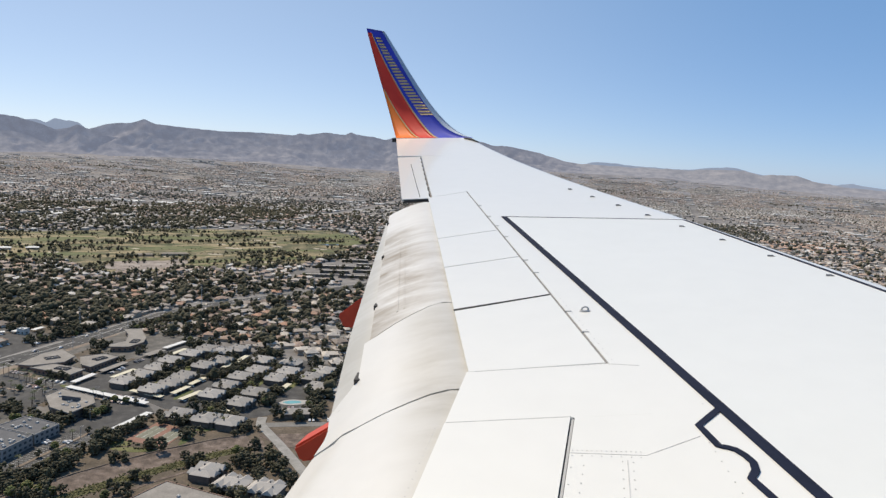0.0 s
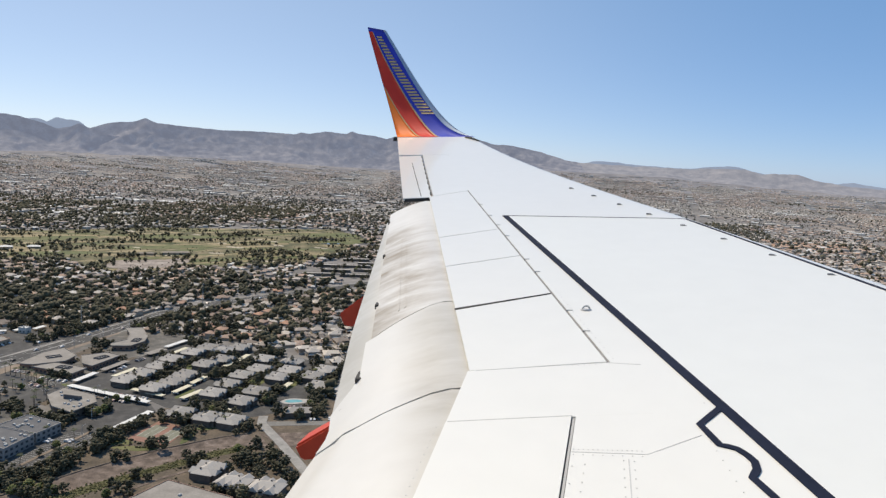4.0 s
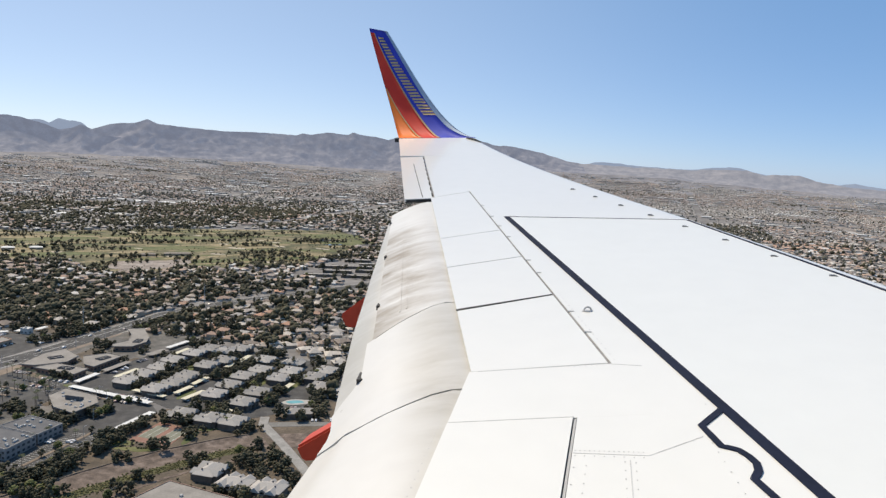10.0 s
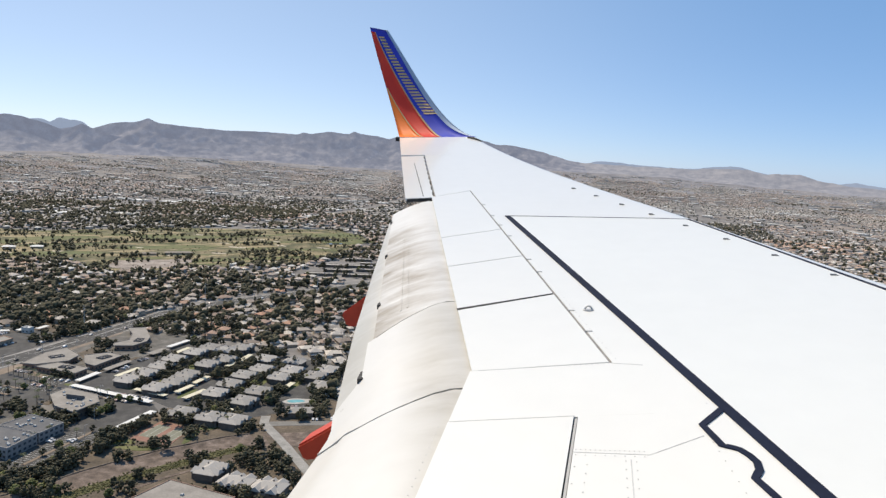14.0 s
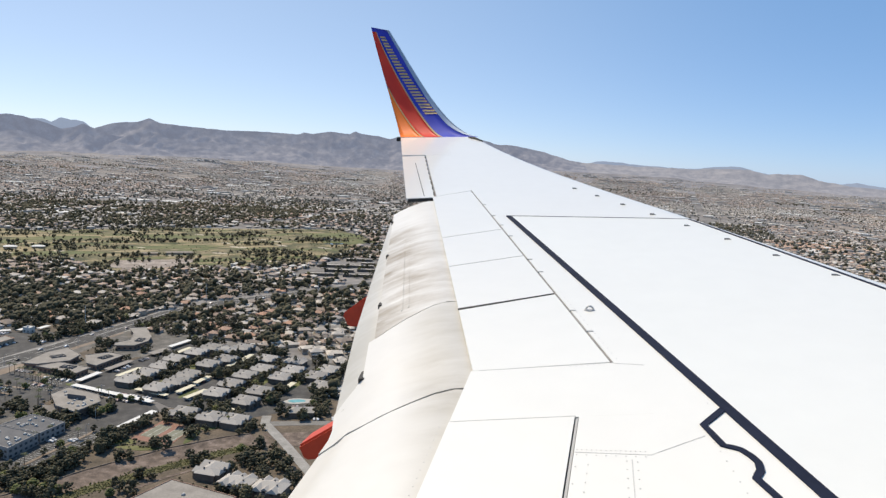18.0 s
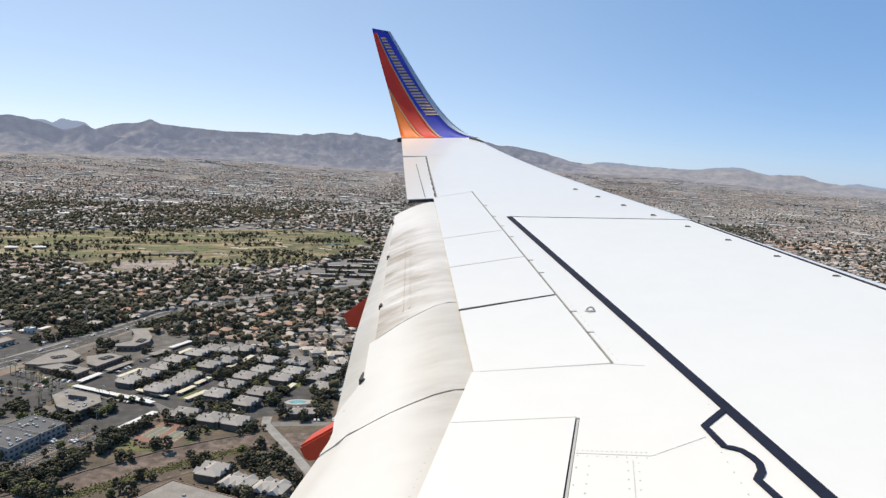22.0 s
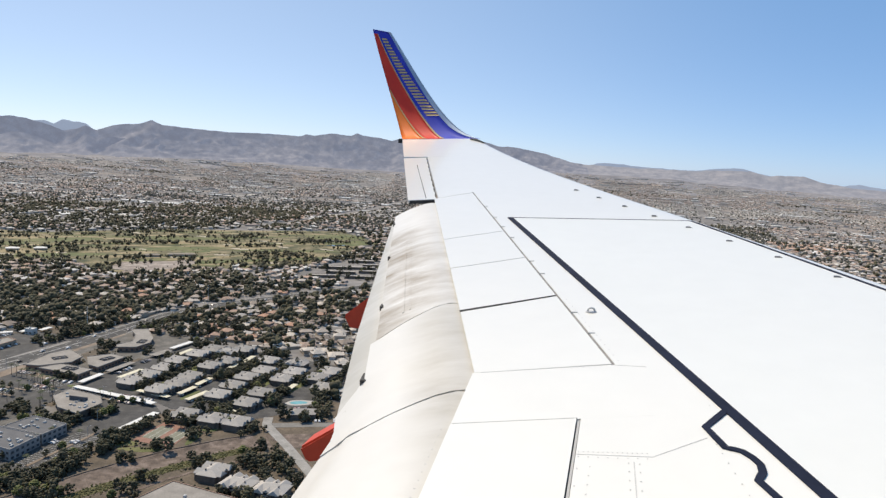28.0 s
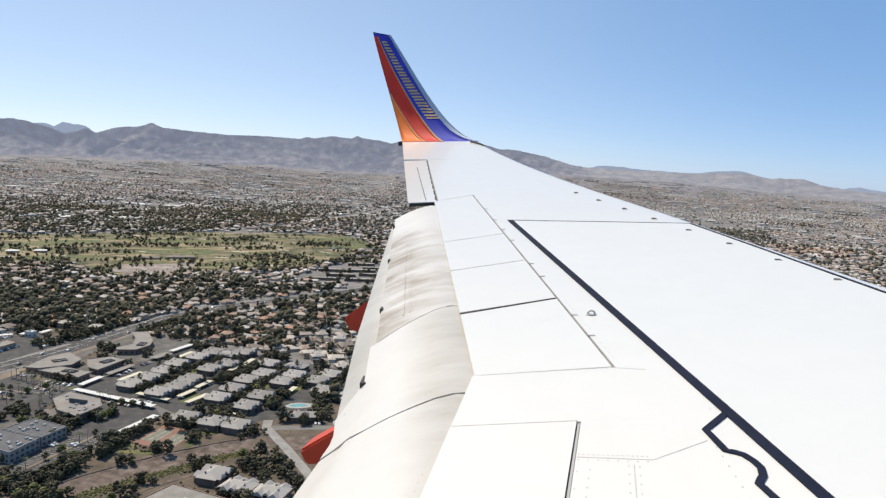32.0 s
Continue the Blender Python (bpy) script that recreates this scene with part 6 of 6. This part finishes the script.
def apartment(seed):
    """Two-storey grey apartment block: body, wings, hip roofs, windows, balconies."""
    ob = new("apartment_block")
    w, d = 19, 12.5
    part("wall", mk("wall", join_vf([box_vf(-w / 2, -d / 2, -0.3, w / 2, d / 2, 4.9), box_vf(-w / 2 + 1.5, -d / 2 - 2.5, -0.3, -w / 2 + 7.5, d / 2 + 2.5, 4.9), box_vf(w / 2 - 7.5, -d / 2 - 2.5, -0.3, w / 2 - 1.5, d / 2 + 2.5, 4.9)]), M["stucco_brown"]), ob)
    part("roof", mk("roof", join_vf([hip_vf(-w / 2, -d / 2, w / 2, d / 2, 4.9, 2.9, 0.7), hip_vf(-w / 2 + 1.5, -d / 2 - 2.5, -w / 2 + 7.5, d / 2 + 2.5, 4.9, 2.3, 0.5, 0.25), hip_vf(w / 2 - 7.5, -d / 2 - 2.5, w / 2 - 1.5, d / 2 + 2.5, 4.9, 2.3, 0.5, 0.25),
                                     hip_vf(-2.0, -d / 2 - 1.2, 2.0, d / 2 + 1.2, 5.2, 1.6, 0.4, 0.0)]), M["roof_grey"]), ob)
    for x, y in ((-6, 2.2), (5.5, -2.4), (1.5, 3.0)):
        part("roof_vent", mk("roof_vent", box_vf(x - 0.35, y - 0.35, 5.7, x + 0.35, y + 0.35, 7.6), M["roof_dark"]), ob)
    # solid box whose dark colour stands in for the shade of an open stairwell
    part("stairwell", mk("stairwell", box_vf(-1.2, d / 2 - 0.4, -0.2, 1.2, d / 2 + 1.0, 5.2), M["gap"]), ob, "dark solid box in place of a shaded stairwell")
    for x in (-1.8, 1.8, -5, 5):
        for z in (0.7, 3.2):
            y = -d / 2 - (2.52 if abs(x) > 4 else 0.02)
            part("window", WINDOW, ob, "", pose(x, y, z))
    part("balcony", mk("balcony", join_vf([box_vf(-1.9, -d / 2 - 1.6, 2.7, 1.9, -d / 2, 2.85), box_vf(-1.9, -d / 2 - 1.6, 2.85, 1.9, -d / 2 - 1.5, 3.8)]), M["stucco_grey"]), ob)
    tagged(ob, "two-storey brown apartment block with a grey shingle hip roof", "apartment block", "grey apartment blocks")
    ob.matrix_basis = PARK
    return ob


apt = apartment(1)
for x, y, t in ((-398, 505, 90), (-397, 526, 90), (-398, 549, 90), (-402, 573, 90), (-398, 600, 90), (-395, 622, 90), (-365, 497, 90), (-361, 517, 90), (-363, 538, 90), (-366, 571, 90), (-361, 592, 90), (-378, 619, 0), (-368, 634, 90),
                (-316, 505, 90), (-318, 530, 90), (-320, 556, 90), (-316, 579, 90), (-328, 609, 90), (-286, 497, 90), (-288, 523, 90), (-290, 564, 90), (-290, 587, 90), (-301, 612, 0), (-264, 580, 90), (-248, 557, 90), (-262, 602, 90),
                (-313, 457, 90), (-290, 457, 90), (-271, 458, 90), (-240, 380, 90), (-217, 370, 0), (-196, 371, 0)):
    place(apt, x, y, t + RND.uniform(-3, 3))

# stalls, cars, light poles, trees
for x, y, n in ((-376, 352, 17), (-358, 350, 20), (-344, 350, 22), (-392, 440, 4)):
    stalls(x, y, n, 90)
for x, y, n in ((-420, 474, 22), (-500, 440, 10), (-500, 455, 10), (-470, 470, 10), (-470, 484, 8)):
    stalls(x, y, n, 0)
for x, y, n, t, f in ((-350, 352, 18, 90, 0.18), (-362, 352, 18, 90, 0.15), (-338, 420, 12, 90, 0.8), (-420, 466, 20, 0, 0.5), (-432, 478, 26, 0, 0.7), (-440, 346, 8, 0, 0.8), (-404, 340, 10, 0, 0.8), (-500, 440, 10, 0, 0.3), (-500, 452, 10, 0, 0.4), (-470, 470, 10, 0, 0.4),
                      (-505, 494, 6, 0, 0.8), (-470, 488, 9, 0, 0.7), (-414, 513, 10, 90, 0.6), (-346, 500, 8, 90, 0.6), (-346, 524, 8, 90, 0.6), (-331, 490, 8, 90, 0.6), (-348, 578, 6, 90, 0.6), (-349, 600, 8, 90, 0.6), (-430, 560, 6, 90, 0.6), (-428, 520, 9, 90, 0.6),
                      (-620, 530, 9, 0, 0.7), (-574, 545, 8, 90, 0.7), (-570, 575, 7, 0, 0.6), (-610, 575, 7, 90, 0.7), (-300, 476, 5, 0, 0.7), (-250, 505, 6, 30, 0.6), (-230, 486, 8, 24, 0.8)):
    car_row(x, y, n, t, f)
for y, off, d in ((440, 5, 1), (470, -5, -1), (520, 6, 1), (555, -6, -1), (575, 5, 1), (622, -6, -1), (660, 6, 1), (705, -5, -1), (742, 6, 1), (790, 5, 1), (815, -6, -1), (880, 5, 1)):
    place(RND.choice(cars), road_x(y) + off, y, 90 if d > 0 else -90, 0.18)


def light_pole(x, y, h=11.0):
    ob = empty("street_lamp", pose(x, y, 0, 0, 0, RND.choice((0, 90))), "tall slim grey street lamp pole with one arm", "street lamp", "street lamps")
    part("pole", mk("pole", box_vf(-0.1, -0.1, -0.2, 0.1, 0.1, h), M["unit"]), ob)
    part("arm", mk("arm", box_vf(0.0, -0.06, h - 0.15, 2.4, 0.06, h), M["unit"]), ob)
    part("lamp_head", mk("lamp_head", join_vf([box_vf(2.0, -0.18, h - 0.28, 2.9, 0.18, h - 0.1)]), M["unit"]), ob)


for y in range(420, 940, 40):
    light_pole(road_x(y) + 14, y)
for x, y in ((-490, 446), (-460, 462), (-368, 372), (-350, 400), (-368, 430), (-400, 474), (-600, 540)):
    light_pole(x, y, 8.5)

# palms along the drive and the lot
grove([(-505 + 6.5 * k, 489 - 1.2 * k) for k in range(9)] + [(-425, 436), (-430, 442), (-420, 432), (-436, 450), (-428, 452), (-476, 440), (-470, 446), (-490, 424), (-455, 436), (-448, 470), (-440, 462), (-460, 455), (-521, 440), (-521, 462), (-521, 486)], palms)
# tree masses
for args in ((-337, 338, -322, 366, 30), (-336, 366, -323, 408, 36), (-333, 405, -326, 440, 14), (-356, 316, -312, 340, 34, True), (-446, 420, -424, 434, 12), (-418, 408, -400, 420, 8, True), (-400, 408, -374, 422, 16), (-376, 424, -368, 456, 12),
             (-504, 588, -488, 606, 14), (-576, 606, -547, 660, 46), (-580, 660, -548, 720, 36), (-517, 660, -492, 735, 36), (-492, 655, -446, 675, 16), (-486, 564, -470, 572, 4), (-470, 500, -440, 494, 5), (-452, 560, -444, 600, 6), (-575, 570, -552, 600, 14, True),
             (-322, 440, -300, 452, 7), (-262, 440, -246, 470, 10), (-238, 384, -205, 432, 22), (-268, 385, -250, 398, 7), (-230, 352, -180, 364, 10), (-300, 466, -262, 476, 10), (-285, 505, -262, 518, 8), (-240, 505, -226, 545, 12), (-285, 330, -262, 352, 7),
             (-180, 384, -140, 420, 12), (-255, 535, -235, 550, 12), (-272, 508, -262, 520, 8), (-252, 484, -228, 490, 8), (-232, 494, -218, 512, 10), (-330, 446, -322, 452, 3), (-290, 425, -282, 440, 5), (-300, 398, -282, 404, 5), (-640, 606, -600, 690, 50), (-600, 628, -578, 700, 30), (-640, 500, -600, 530, 12), (-445, 640, -400, 655, 14), (-442, 398, -430, 412, 5), (-500, 404, -478, 398, 4)):
    scatter(*args)
for x, y, n in ((-381, 505, 6), (-380, 530, 7), (-382, 552, 7), (-382, 580, 8), (-380, 605, 6), (-412, 585, 4), (-345, 555, 8), (-340, 570, 6), (-338, 590, 7), (-345, 635, 8), (-302, 518, 8), (-303, 545, 9), (-304, 570, 8), (-306, 596, 7), (-275, 540, 7), (-276, 575, 8), (-275, 598, 6),
                (-250, 578, 6), (-246, 600, 6), (-415, 635, 8), (-330, 640, 8), (-280, 628, 8), (-250, 625, 8), (-302, 480, 5), (-318, 478, 4), (-300, 455, 3), (-281, 462, 3), (-355, 608, 5)):
    scatter(x - 7, y - 9, x + 7, y + 9, n + 4, False, 0.85)

# tennis courts by the apartments
flat("tennis_court", [(-322, 409), (-291, 408), (-295, 441), (-323, 446)], 0.2, mat("court_red", [(0.20, 0.10, 0.075), (0.27, 0.15, 0.11)], 0.3, 0.9, fine=0.15), "worn red hard tennis court pad", "tennis court")
GREEN = mat("court_green", [(0.155, 0.155, 0.115), (0.19, 0.19, 0.145)], 0.3, 0.9, fine=0.15)
for x in (-320, -304.5):
    flat("court_surface", [(x, 416), (x + 11, 415.5), (x + 10.4, 438), (x - 0.4, 439)], 0.24, GREEN, "faded green tennis court surface", "tennis court")
    for k in (0.5, 5.3, 10.2):
        strip("court_line", [(x + k, 416.5), (x + k - 0.4, 437.5)], 0.16, 0.252, M["line"], "white tennis court line", "marking")

# dry wash behind its wall
strip("wash_channel", [(-330, 290), (-309, 330), (-301, 350), (-290, 372), (-273, 403), (-250, 430), (-236, 442)], 19, 0.06, M["wash_dirt"], "dry tan flood channel behind a low wall", "channel")
strip("wash_channel", [(-206, 460), (-180, 472), (-120, 500), (-60, 530)], 20, 0.06, M["dirt"], "dry tan flood channel behind a low wall", "channel")
# dark brown stucco stands in for the shade on the wall's near face
strip("wash_wall", [(-331, 310), (-319, 335), (-314, 352), (-305, 371), (-288, 403), (-265, 434), (-252, 446)], 0.6, 1.5, M["stucco_brown"], "long block wall along the wash, its shade painted brown", "wall")
strip("wash_weeds", [(-312, 300), (-299, 326), (-288, 350), (-271, 381), (-253, 412), (-242, 426)], 9, 0.16, M["weeds"], "strip of green weeds in the wash", "weeds")
strip("wash_path", [(-285, 312), (-276, 336), (-263, 368), (-254, 384), (-239, 406), (-225, 422)], 2.6, 0.20, M["wash_dirt"], "pale sandy path above the wash", "path")


def wash_bank():
    """Eroded earth bank that falls from the wall's foot to the weeds."""
    line = [(-331, 310), (-319, 335), (-314, 352), (-305, 371), (-288, 403), (-265, 434), (-252, 446)]
    n, v = 90, []
    for i in range(n):
        y = 306 + 140 * i / (n - 1)
        x = float(np.interp(y, [p[1] for p in line], [p[0] for p in line]))
        for off, z in ((0.4, 0.95), (1.6, 0.95), (3.0, 0.75), (4.6, 0.42), (6.2, 0.22), (8.0, 0.05)):
            k = 0.45 * noise.noise((y * 0.16, off * 0.5, 3.0))
            v.append((x + (off + 1.6 * k) * 0.86, y - (off + 1.6 * k) * 0.5, max(0.02, z + k * (z > 0.1))))
    tagged(new("wash_bank", mesh_of("wash_bank", v, grid_faces(n, 6, True), M["wash_dirt"], True)), "eroded pinkish-brown earth bank below the wall", "bank", kind="structure")
    tufts = []
    for _ in range(1300):
        t = RND.random()
        y = 300 + 128 * t
        x = float(np.interp(y, (300, 326, 350, 381, 412, 428), (-312, -299, -288, -271, -253, -241))) + RND.gauss(0, 3.4)
        tufts.append((x, y, 0.25, RND.uniform(0.25, 0.8)))
    tagged(new("weed_tufts", clumps_mesh("weed_tufts", tufts, OCTA, "weeds")), "low olive weed tufts in the wash", "weeds", kind="stuff")
    for x0, y0, x1, y1, n in ((-345, 345, -325, 400, 30), (-325, 396, -300, 410, 40), (-262, 330, -225, 400, 50), (-300, 440, -255, 470, 40)):
        EXTRA.extend((RND.uniform(x0, x1), RND.uniform(y0, y1), 0.5, RND.uniform(0.4, 1.1)) for _ in range(n))


wash_bank()
scatter(-350, 318, -322, 334, 14)
scatter(-320, 316, -300, 332, 12, True)
scatter(-309, 374, -297, 386, 5)
scatter(-280, 352, -268, 364, 4)
flat("dirt_bank", [(-246, 452), (-212, 470), (-150, 498), (-150, 480), (-205, 440), (-226, 440)], 0.14, M["wash_dirt"], "bare tan dirt bank beside the street", "bank")
scatter(-222, 398, -200, 424, 16)
scatter(-246, 404, -226, 424, 7)
scatter(-206, 376, -178, 398, 10)
# apartment pool
flat("pool_deck", blob(-254, 524, 12, 6.5, 0.5, 2.0, 20), 0.18, M["concrete"], "pale concrete pool deck", "deck")
flat("swimming_pool", blob(-255, 524, 7.5, 3.4, 0.5, 6.0, 20), 0.22, M["pool"], "turquoise apartment swimming pool", "pool")
b = empty("pool_house", pose(-238, 496, 0, 0, 0, 25), "brown pool house with a grey shingle hip roof", "building")
part("wall", mk("wall", box_vf(-10, -6, -0.3, 10, 6, 4.2), M["stucco_brown"]), b)
part("roof", mk("roof", hip_vf(-10, -6, 10, 6, 4.2, 2.6, 0.8), M["roof_grey"]), b)

for y in range(655, 770, 12):      # shade trees that hang over the main road
    scatter(road_x(y) + 14, y, road_x(y) + 27, y + 12, 4, big=1.1)
for y in range(598, 700, 12):
    scatter(road_x(y) - 36, y, road_x(y) - 16, y + 12, 4, big=1.1)

# residential streets with pale kerbs east of the road
for pts in ([(-457, 882), (-432, 879), (-381, 843), (-350, 838)], [(-380, 692), (-365, 695), (-339, 696), (-341, 720), (-345, 760)], [(-461, 714), (-437, 712)], [(-327, 686), (-300, 687)]):
    strip("residential_street", pts, 8.5, 0.165, M["asphalt_old"], "quiet grey residential street", "street")
    strip("kerb", [(x + 1.2, y - 5.2) for x, y in pts], 1.6, 0.26, M["concrete"], "pale concrete kerb and sidewalk", "kerb")
for _ in range(42):      # tall dark pines among the roofs
    x, y = RND.uniform(-520, -290), RND.uniform(650, 960)
    if suburb(x, y):
        place(cypress, x, y, RND.uniform(0, 360))
grove([(-398, 515), (-380, 560), (-412, 560), (-360, 610), (-352, 540), (-330, 600), (-300, 560), (-318, 520), (-425, 655), (-300, 610), (-366, 585), (-340, 575)], [cypress])

# golf clubhouse on its dirt rise
flat("clubhouse_yard", [(-816, 979), (-846, 1042), (-815, 1075), (-785, 1095), (-778, 1135), (-757, 1125), (-737, 1098), (-737, 1029), (-761, 977)], 0.46, M["pale_dirt"], "bare tan dirt yard round the clubhouse", "yard")


def hall(x, y, w, d, turn, roof, label):
    ob = empty("clubhouse", pose(x, y, 0.26, 0, 0, turn), label, "building")
    part("wall", mk("wall", box_vf(-w / 2, -d / 2, -0.3, w / 2, d / 2, 3.4), M["stucco"]), ob)
    part("roof", mk("roof", hip_vf(-w / 2, -d / 2, w / 2, d / 2, 3.4, 2.2, 1.0), roof), ob)


hall(-812, 1165, 46, 10, 38, M["roof_tan"], "long low clubhouse with a tan hip roof")
hall(-846, 1126, 26, 9, 40, M["roof_tan"], "clubhouse wing with a tan hip roof")
hall(-1082, 1054, 20, 13, 40, M["roof_white"], "pale hall at the edge of the golf course")
hall(-1050, 1084, 20, 13, 40, M["roof_white"], "pale hall at the edge of the golf course")
scatter(-838, 960, -800, 1030, 10)
scatter(-790, 1105, -748, 1150, 12)
scatter(-860, 1060, -840, 1100, 8)
for x, y in ((-520, 1190), (-474, 1212), (-486, 1148), (-440, 1118), (-497, 1096), (-505, 1288), (-462, 1254), (-440, 1180)):
    building([(x - 22, y - 16), (x - 27, y - 4), (x + 18, y + 16), (x + 23, y + 4)], 4.6, M["roof_grey"], M["stucco_brown"], "long low apartment row with a pale flat roof", 2, False, name="apartment_row", seed=int(-x))
    scatter(x - 20, y - 26, x + 26, y - 6, 7)


def utility_pole(x, y):
    pole = empty("utility_pole", pose(x, y, 0), "tall silver steel utility pole with cross arms", "utility pole", "utility poles")
    ring = [(math.cos(k * math.pi / 4), math.sin(k * math.pi / 4)) for k in range(8)]
    part("shaft", mk("shaft", ([(0.45 * a, 0.45 * b, -0.3) for a, b in ring] + [(0.2 * a, 0.2 * b, 26) for a, b in ring], [(k, (k + 1) % 8, 8 + (k + 1) % 8, 8 + k) for k in range(8)] + [tuple(range(8, 16))]), M["unit"]), pole)
    arm = mk("cross_arm", box_vf(-2.2, -0.09, -0.09, 2.2, 0.09, 0.09), M["unit"])
    for z in (20.0, 22.5, 25.0):
        part("cross_arm", arm, pole, "", pose(0, 0, z))


for x, y in ((-561, 495), (-560, 640), (-528, 815), (-440, 962)):
    utility_pole(x, y)
for x0, y0, x1, y1 in ((-495, 447, -462, 447), (-495, 462, -462, 462), (-470, 477, -445, 477), (-372, 352, -372, 405), (-352, 350, -352, 410), (-400, 470, -360, 470)):
    strip("planter", [(x0, y0), ((x0 + x1) / 2, (y0 + y1) / 2), (x1, y1)], 2.4, 0.28, M["dirt"], "narrow tan gravel planter island", "planter")
    for k in range(5):
        grove([(x0 + (x1 - x0) * k / 4 + RND.uniform(-.6, .6), y0 + (y1 - y0) * k / 4 + RND.uniform(-.6, .6))], [pale_trees[1], palms[0], trees[4]], 0.1)
tagged(new("tree_masses", clumps_mesh("tree_masses", EXTRA, ICO)), "dense dark green trees round the offices", "trees", kind="stuff")


# ---- landmarks further along and behind on the flight ----
def ahead(x, y):
    """A place given from where the flight was two seconds before."""
    return x * 0.9985 - y * 0.0541 - 142, x * 0.0541 + y * 0.9985


def block(corners, *a, **k):
    return building([ahead(x, y) for x, y in corners], *a, **k)


flat("yard", [ahead(*p) for p in [(62, 352), (285, 352), (290, 480), (130, 500), (62, 515)]], 0.11, M["asphalt_pale"], "grey asphalt yard of the storage sheds", "yard")
block([(74, 440), (77, 462), (141, 450), (141, 428)], 8, M["roof_white"], M["stucco_grey"], "white-roofed warehouse with grey walls", 8, True, name="warehouse", seed=31)
block([(76, 470), (80, 492), (142, 478), (138, 457)], 8, M["roof_white"], M["stucco_grey"], "white-roofed warehouse with grey walls", 8, True, name="warehouse", seed=32)
block([(159, 358), (163, 474), (176, 473), (178, 358)], 4.5, M["roof_white"], M["stucco_grey"], "long storage shed with a bright white roof", 0, False, name="storage_shed", seed=33)
block([(184, 356), (186, 472), (199, 471), (200, 356)], 4.5, M["roof_white"], M["stucco_grey"], "long storage shed with a bright white roof", 0, False, name="storage_shed", seed=34)
flat("dirt_field", [ahead(*p) for p in [(112, 515), (125, 596), (232, 619), (261, 524), (196, 500)]], 0.14, M["dirt"], "wide bare tan dirt field", "dirt field")
strip("cross_street", [ahead(*p) for p in [(-77, 553), (60, 517), (130, 498), (200, 490), (276, 482), (500, 470)]], 12, 0.17, M["asphalt"], "dark asphalt street past the dirt field", "road")
for x, y, t in ((232, 462, 14), (246, 440, 14), (236, 418, 14), (252, 396, 14), (240, 376, 14)):
    tiled_hall(*ahead(x, y), 30, 11, t + 3, 6.0)
flat("parking_lot", [ahead(*p) for p in [(300, 344), (528, 344), (528, 432), (300, 432)]], 0.10, M["asphalt"], "dark asphalt strip mall parking lot", "parking lot")
block([(313, 392), (309, 420), (379, 415), (387, 380)], 6, M["roof_flat"], M["stucco_grey"], "long low strip mall with a grey roof", 10, True, seed=35)
block([(389, 386), (398, 434), (420, 436), (411, 376)], 6, M["roof_flat"], M["stucco_grey"], "long low strip mall wing with a grey roof", 8, True, seed=36)
block([(443, 355), (447, 420), (469, 421), (462, 352)], 5, M["roof_flat"], M["stucco"], "strip mall with an orange tiled roof edge", 8, True, seed=37, band=M["roof_orange"])
block([(491, 371), (496, 400), (511, 397), (513, 364)], 5, M["roof_flat"], M["stucco"], "small shop with an orange tiled roof edge", 4, True, seed=38, band=M["roof_orange"])
flat("lawn", [ahead(*p) for p in [(410, 491), (407, 534), (442, 527), (448, 479)]], 0.2, M["grass"], "rectangular green lawn", "lawn")
flat("dirt_field", [ahead(*p) for p in [(238, 460), (239, 554), (326, 549), (322, 466)]], 0.18, M["dirt"], "brown bare horse paddock", "dirt field")
flat("parking_lot", [ahead(*p) for p in [(-850, 352), (-645, 352), (-645, 470), (-850, 470)]], 0.10, M["asphalt"], "dark asphalt store parking lot", "parking lot")
block([(-759, 402), (-756, 424), (-694, 414), (-692, 378)], 8, M["roof_flat"], M["stucco_red"], "big box store with brown walls and grey roof", 10, False, seed=39)
strip("boulevard", [ahead(*p) for p in [(-1676, 679), (-1475, 599), (-1370, 552), (-1291, 475), (-1224, 386), (-1190, 300)]], 26, 0.16, M["asphalt"], "wide curving asphalt boulevard", "road")
block([(-1287, 393), (-1275, 408), (-1258, 395), (-1271, 376)], 6, M["roof_white"], M["stucco"], "store with a white roof by the boulevard", 5, True, seed=40)
for k in range(5):
    tiled_hall(*ahead(-1421 + 17 * k, 497 + 11 * k), 15, 11, -30, 6.0)

for o in houses + trees + pale_trees + [cypress, apt] + palms + cars:
    for c in (*o.children_recursive, o):
        bpy.data.objects.remove(c)
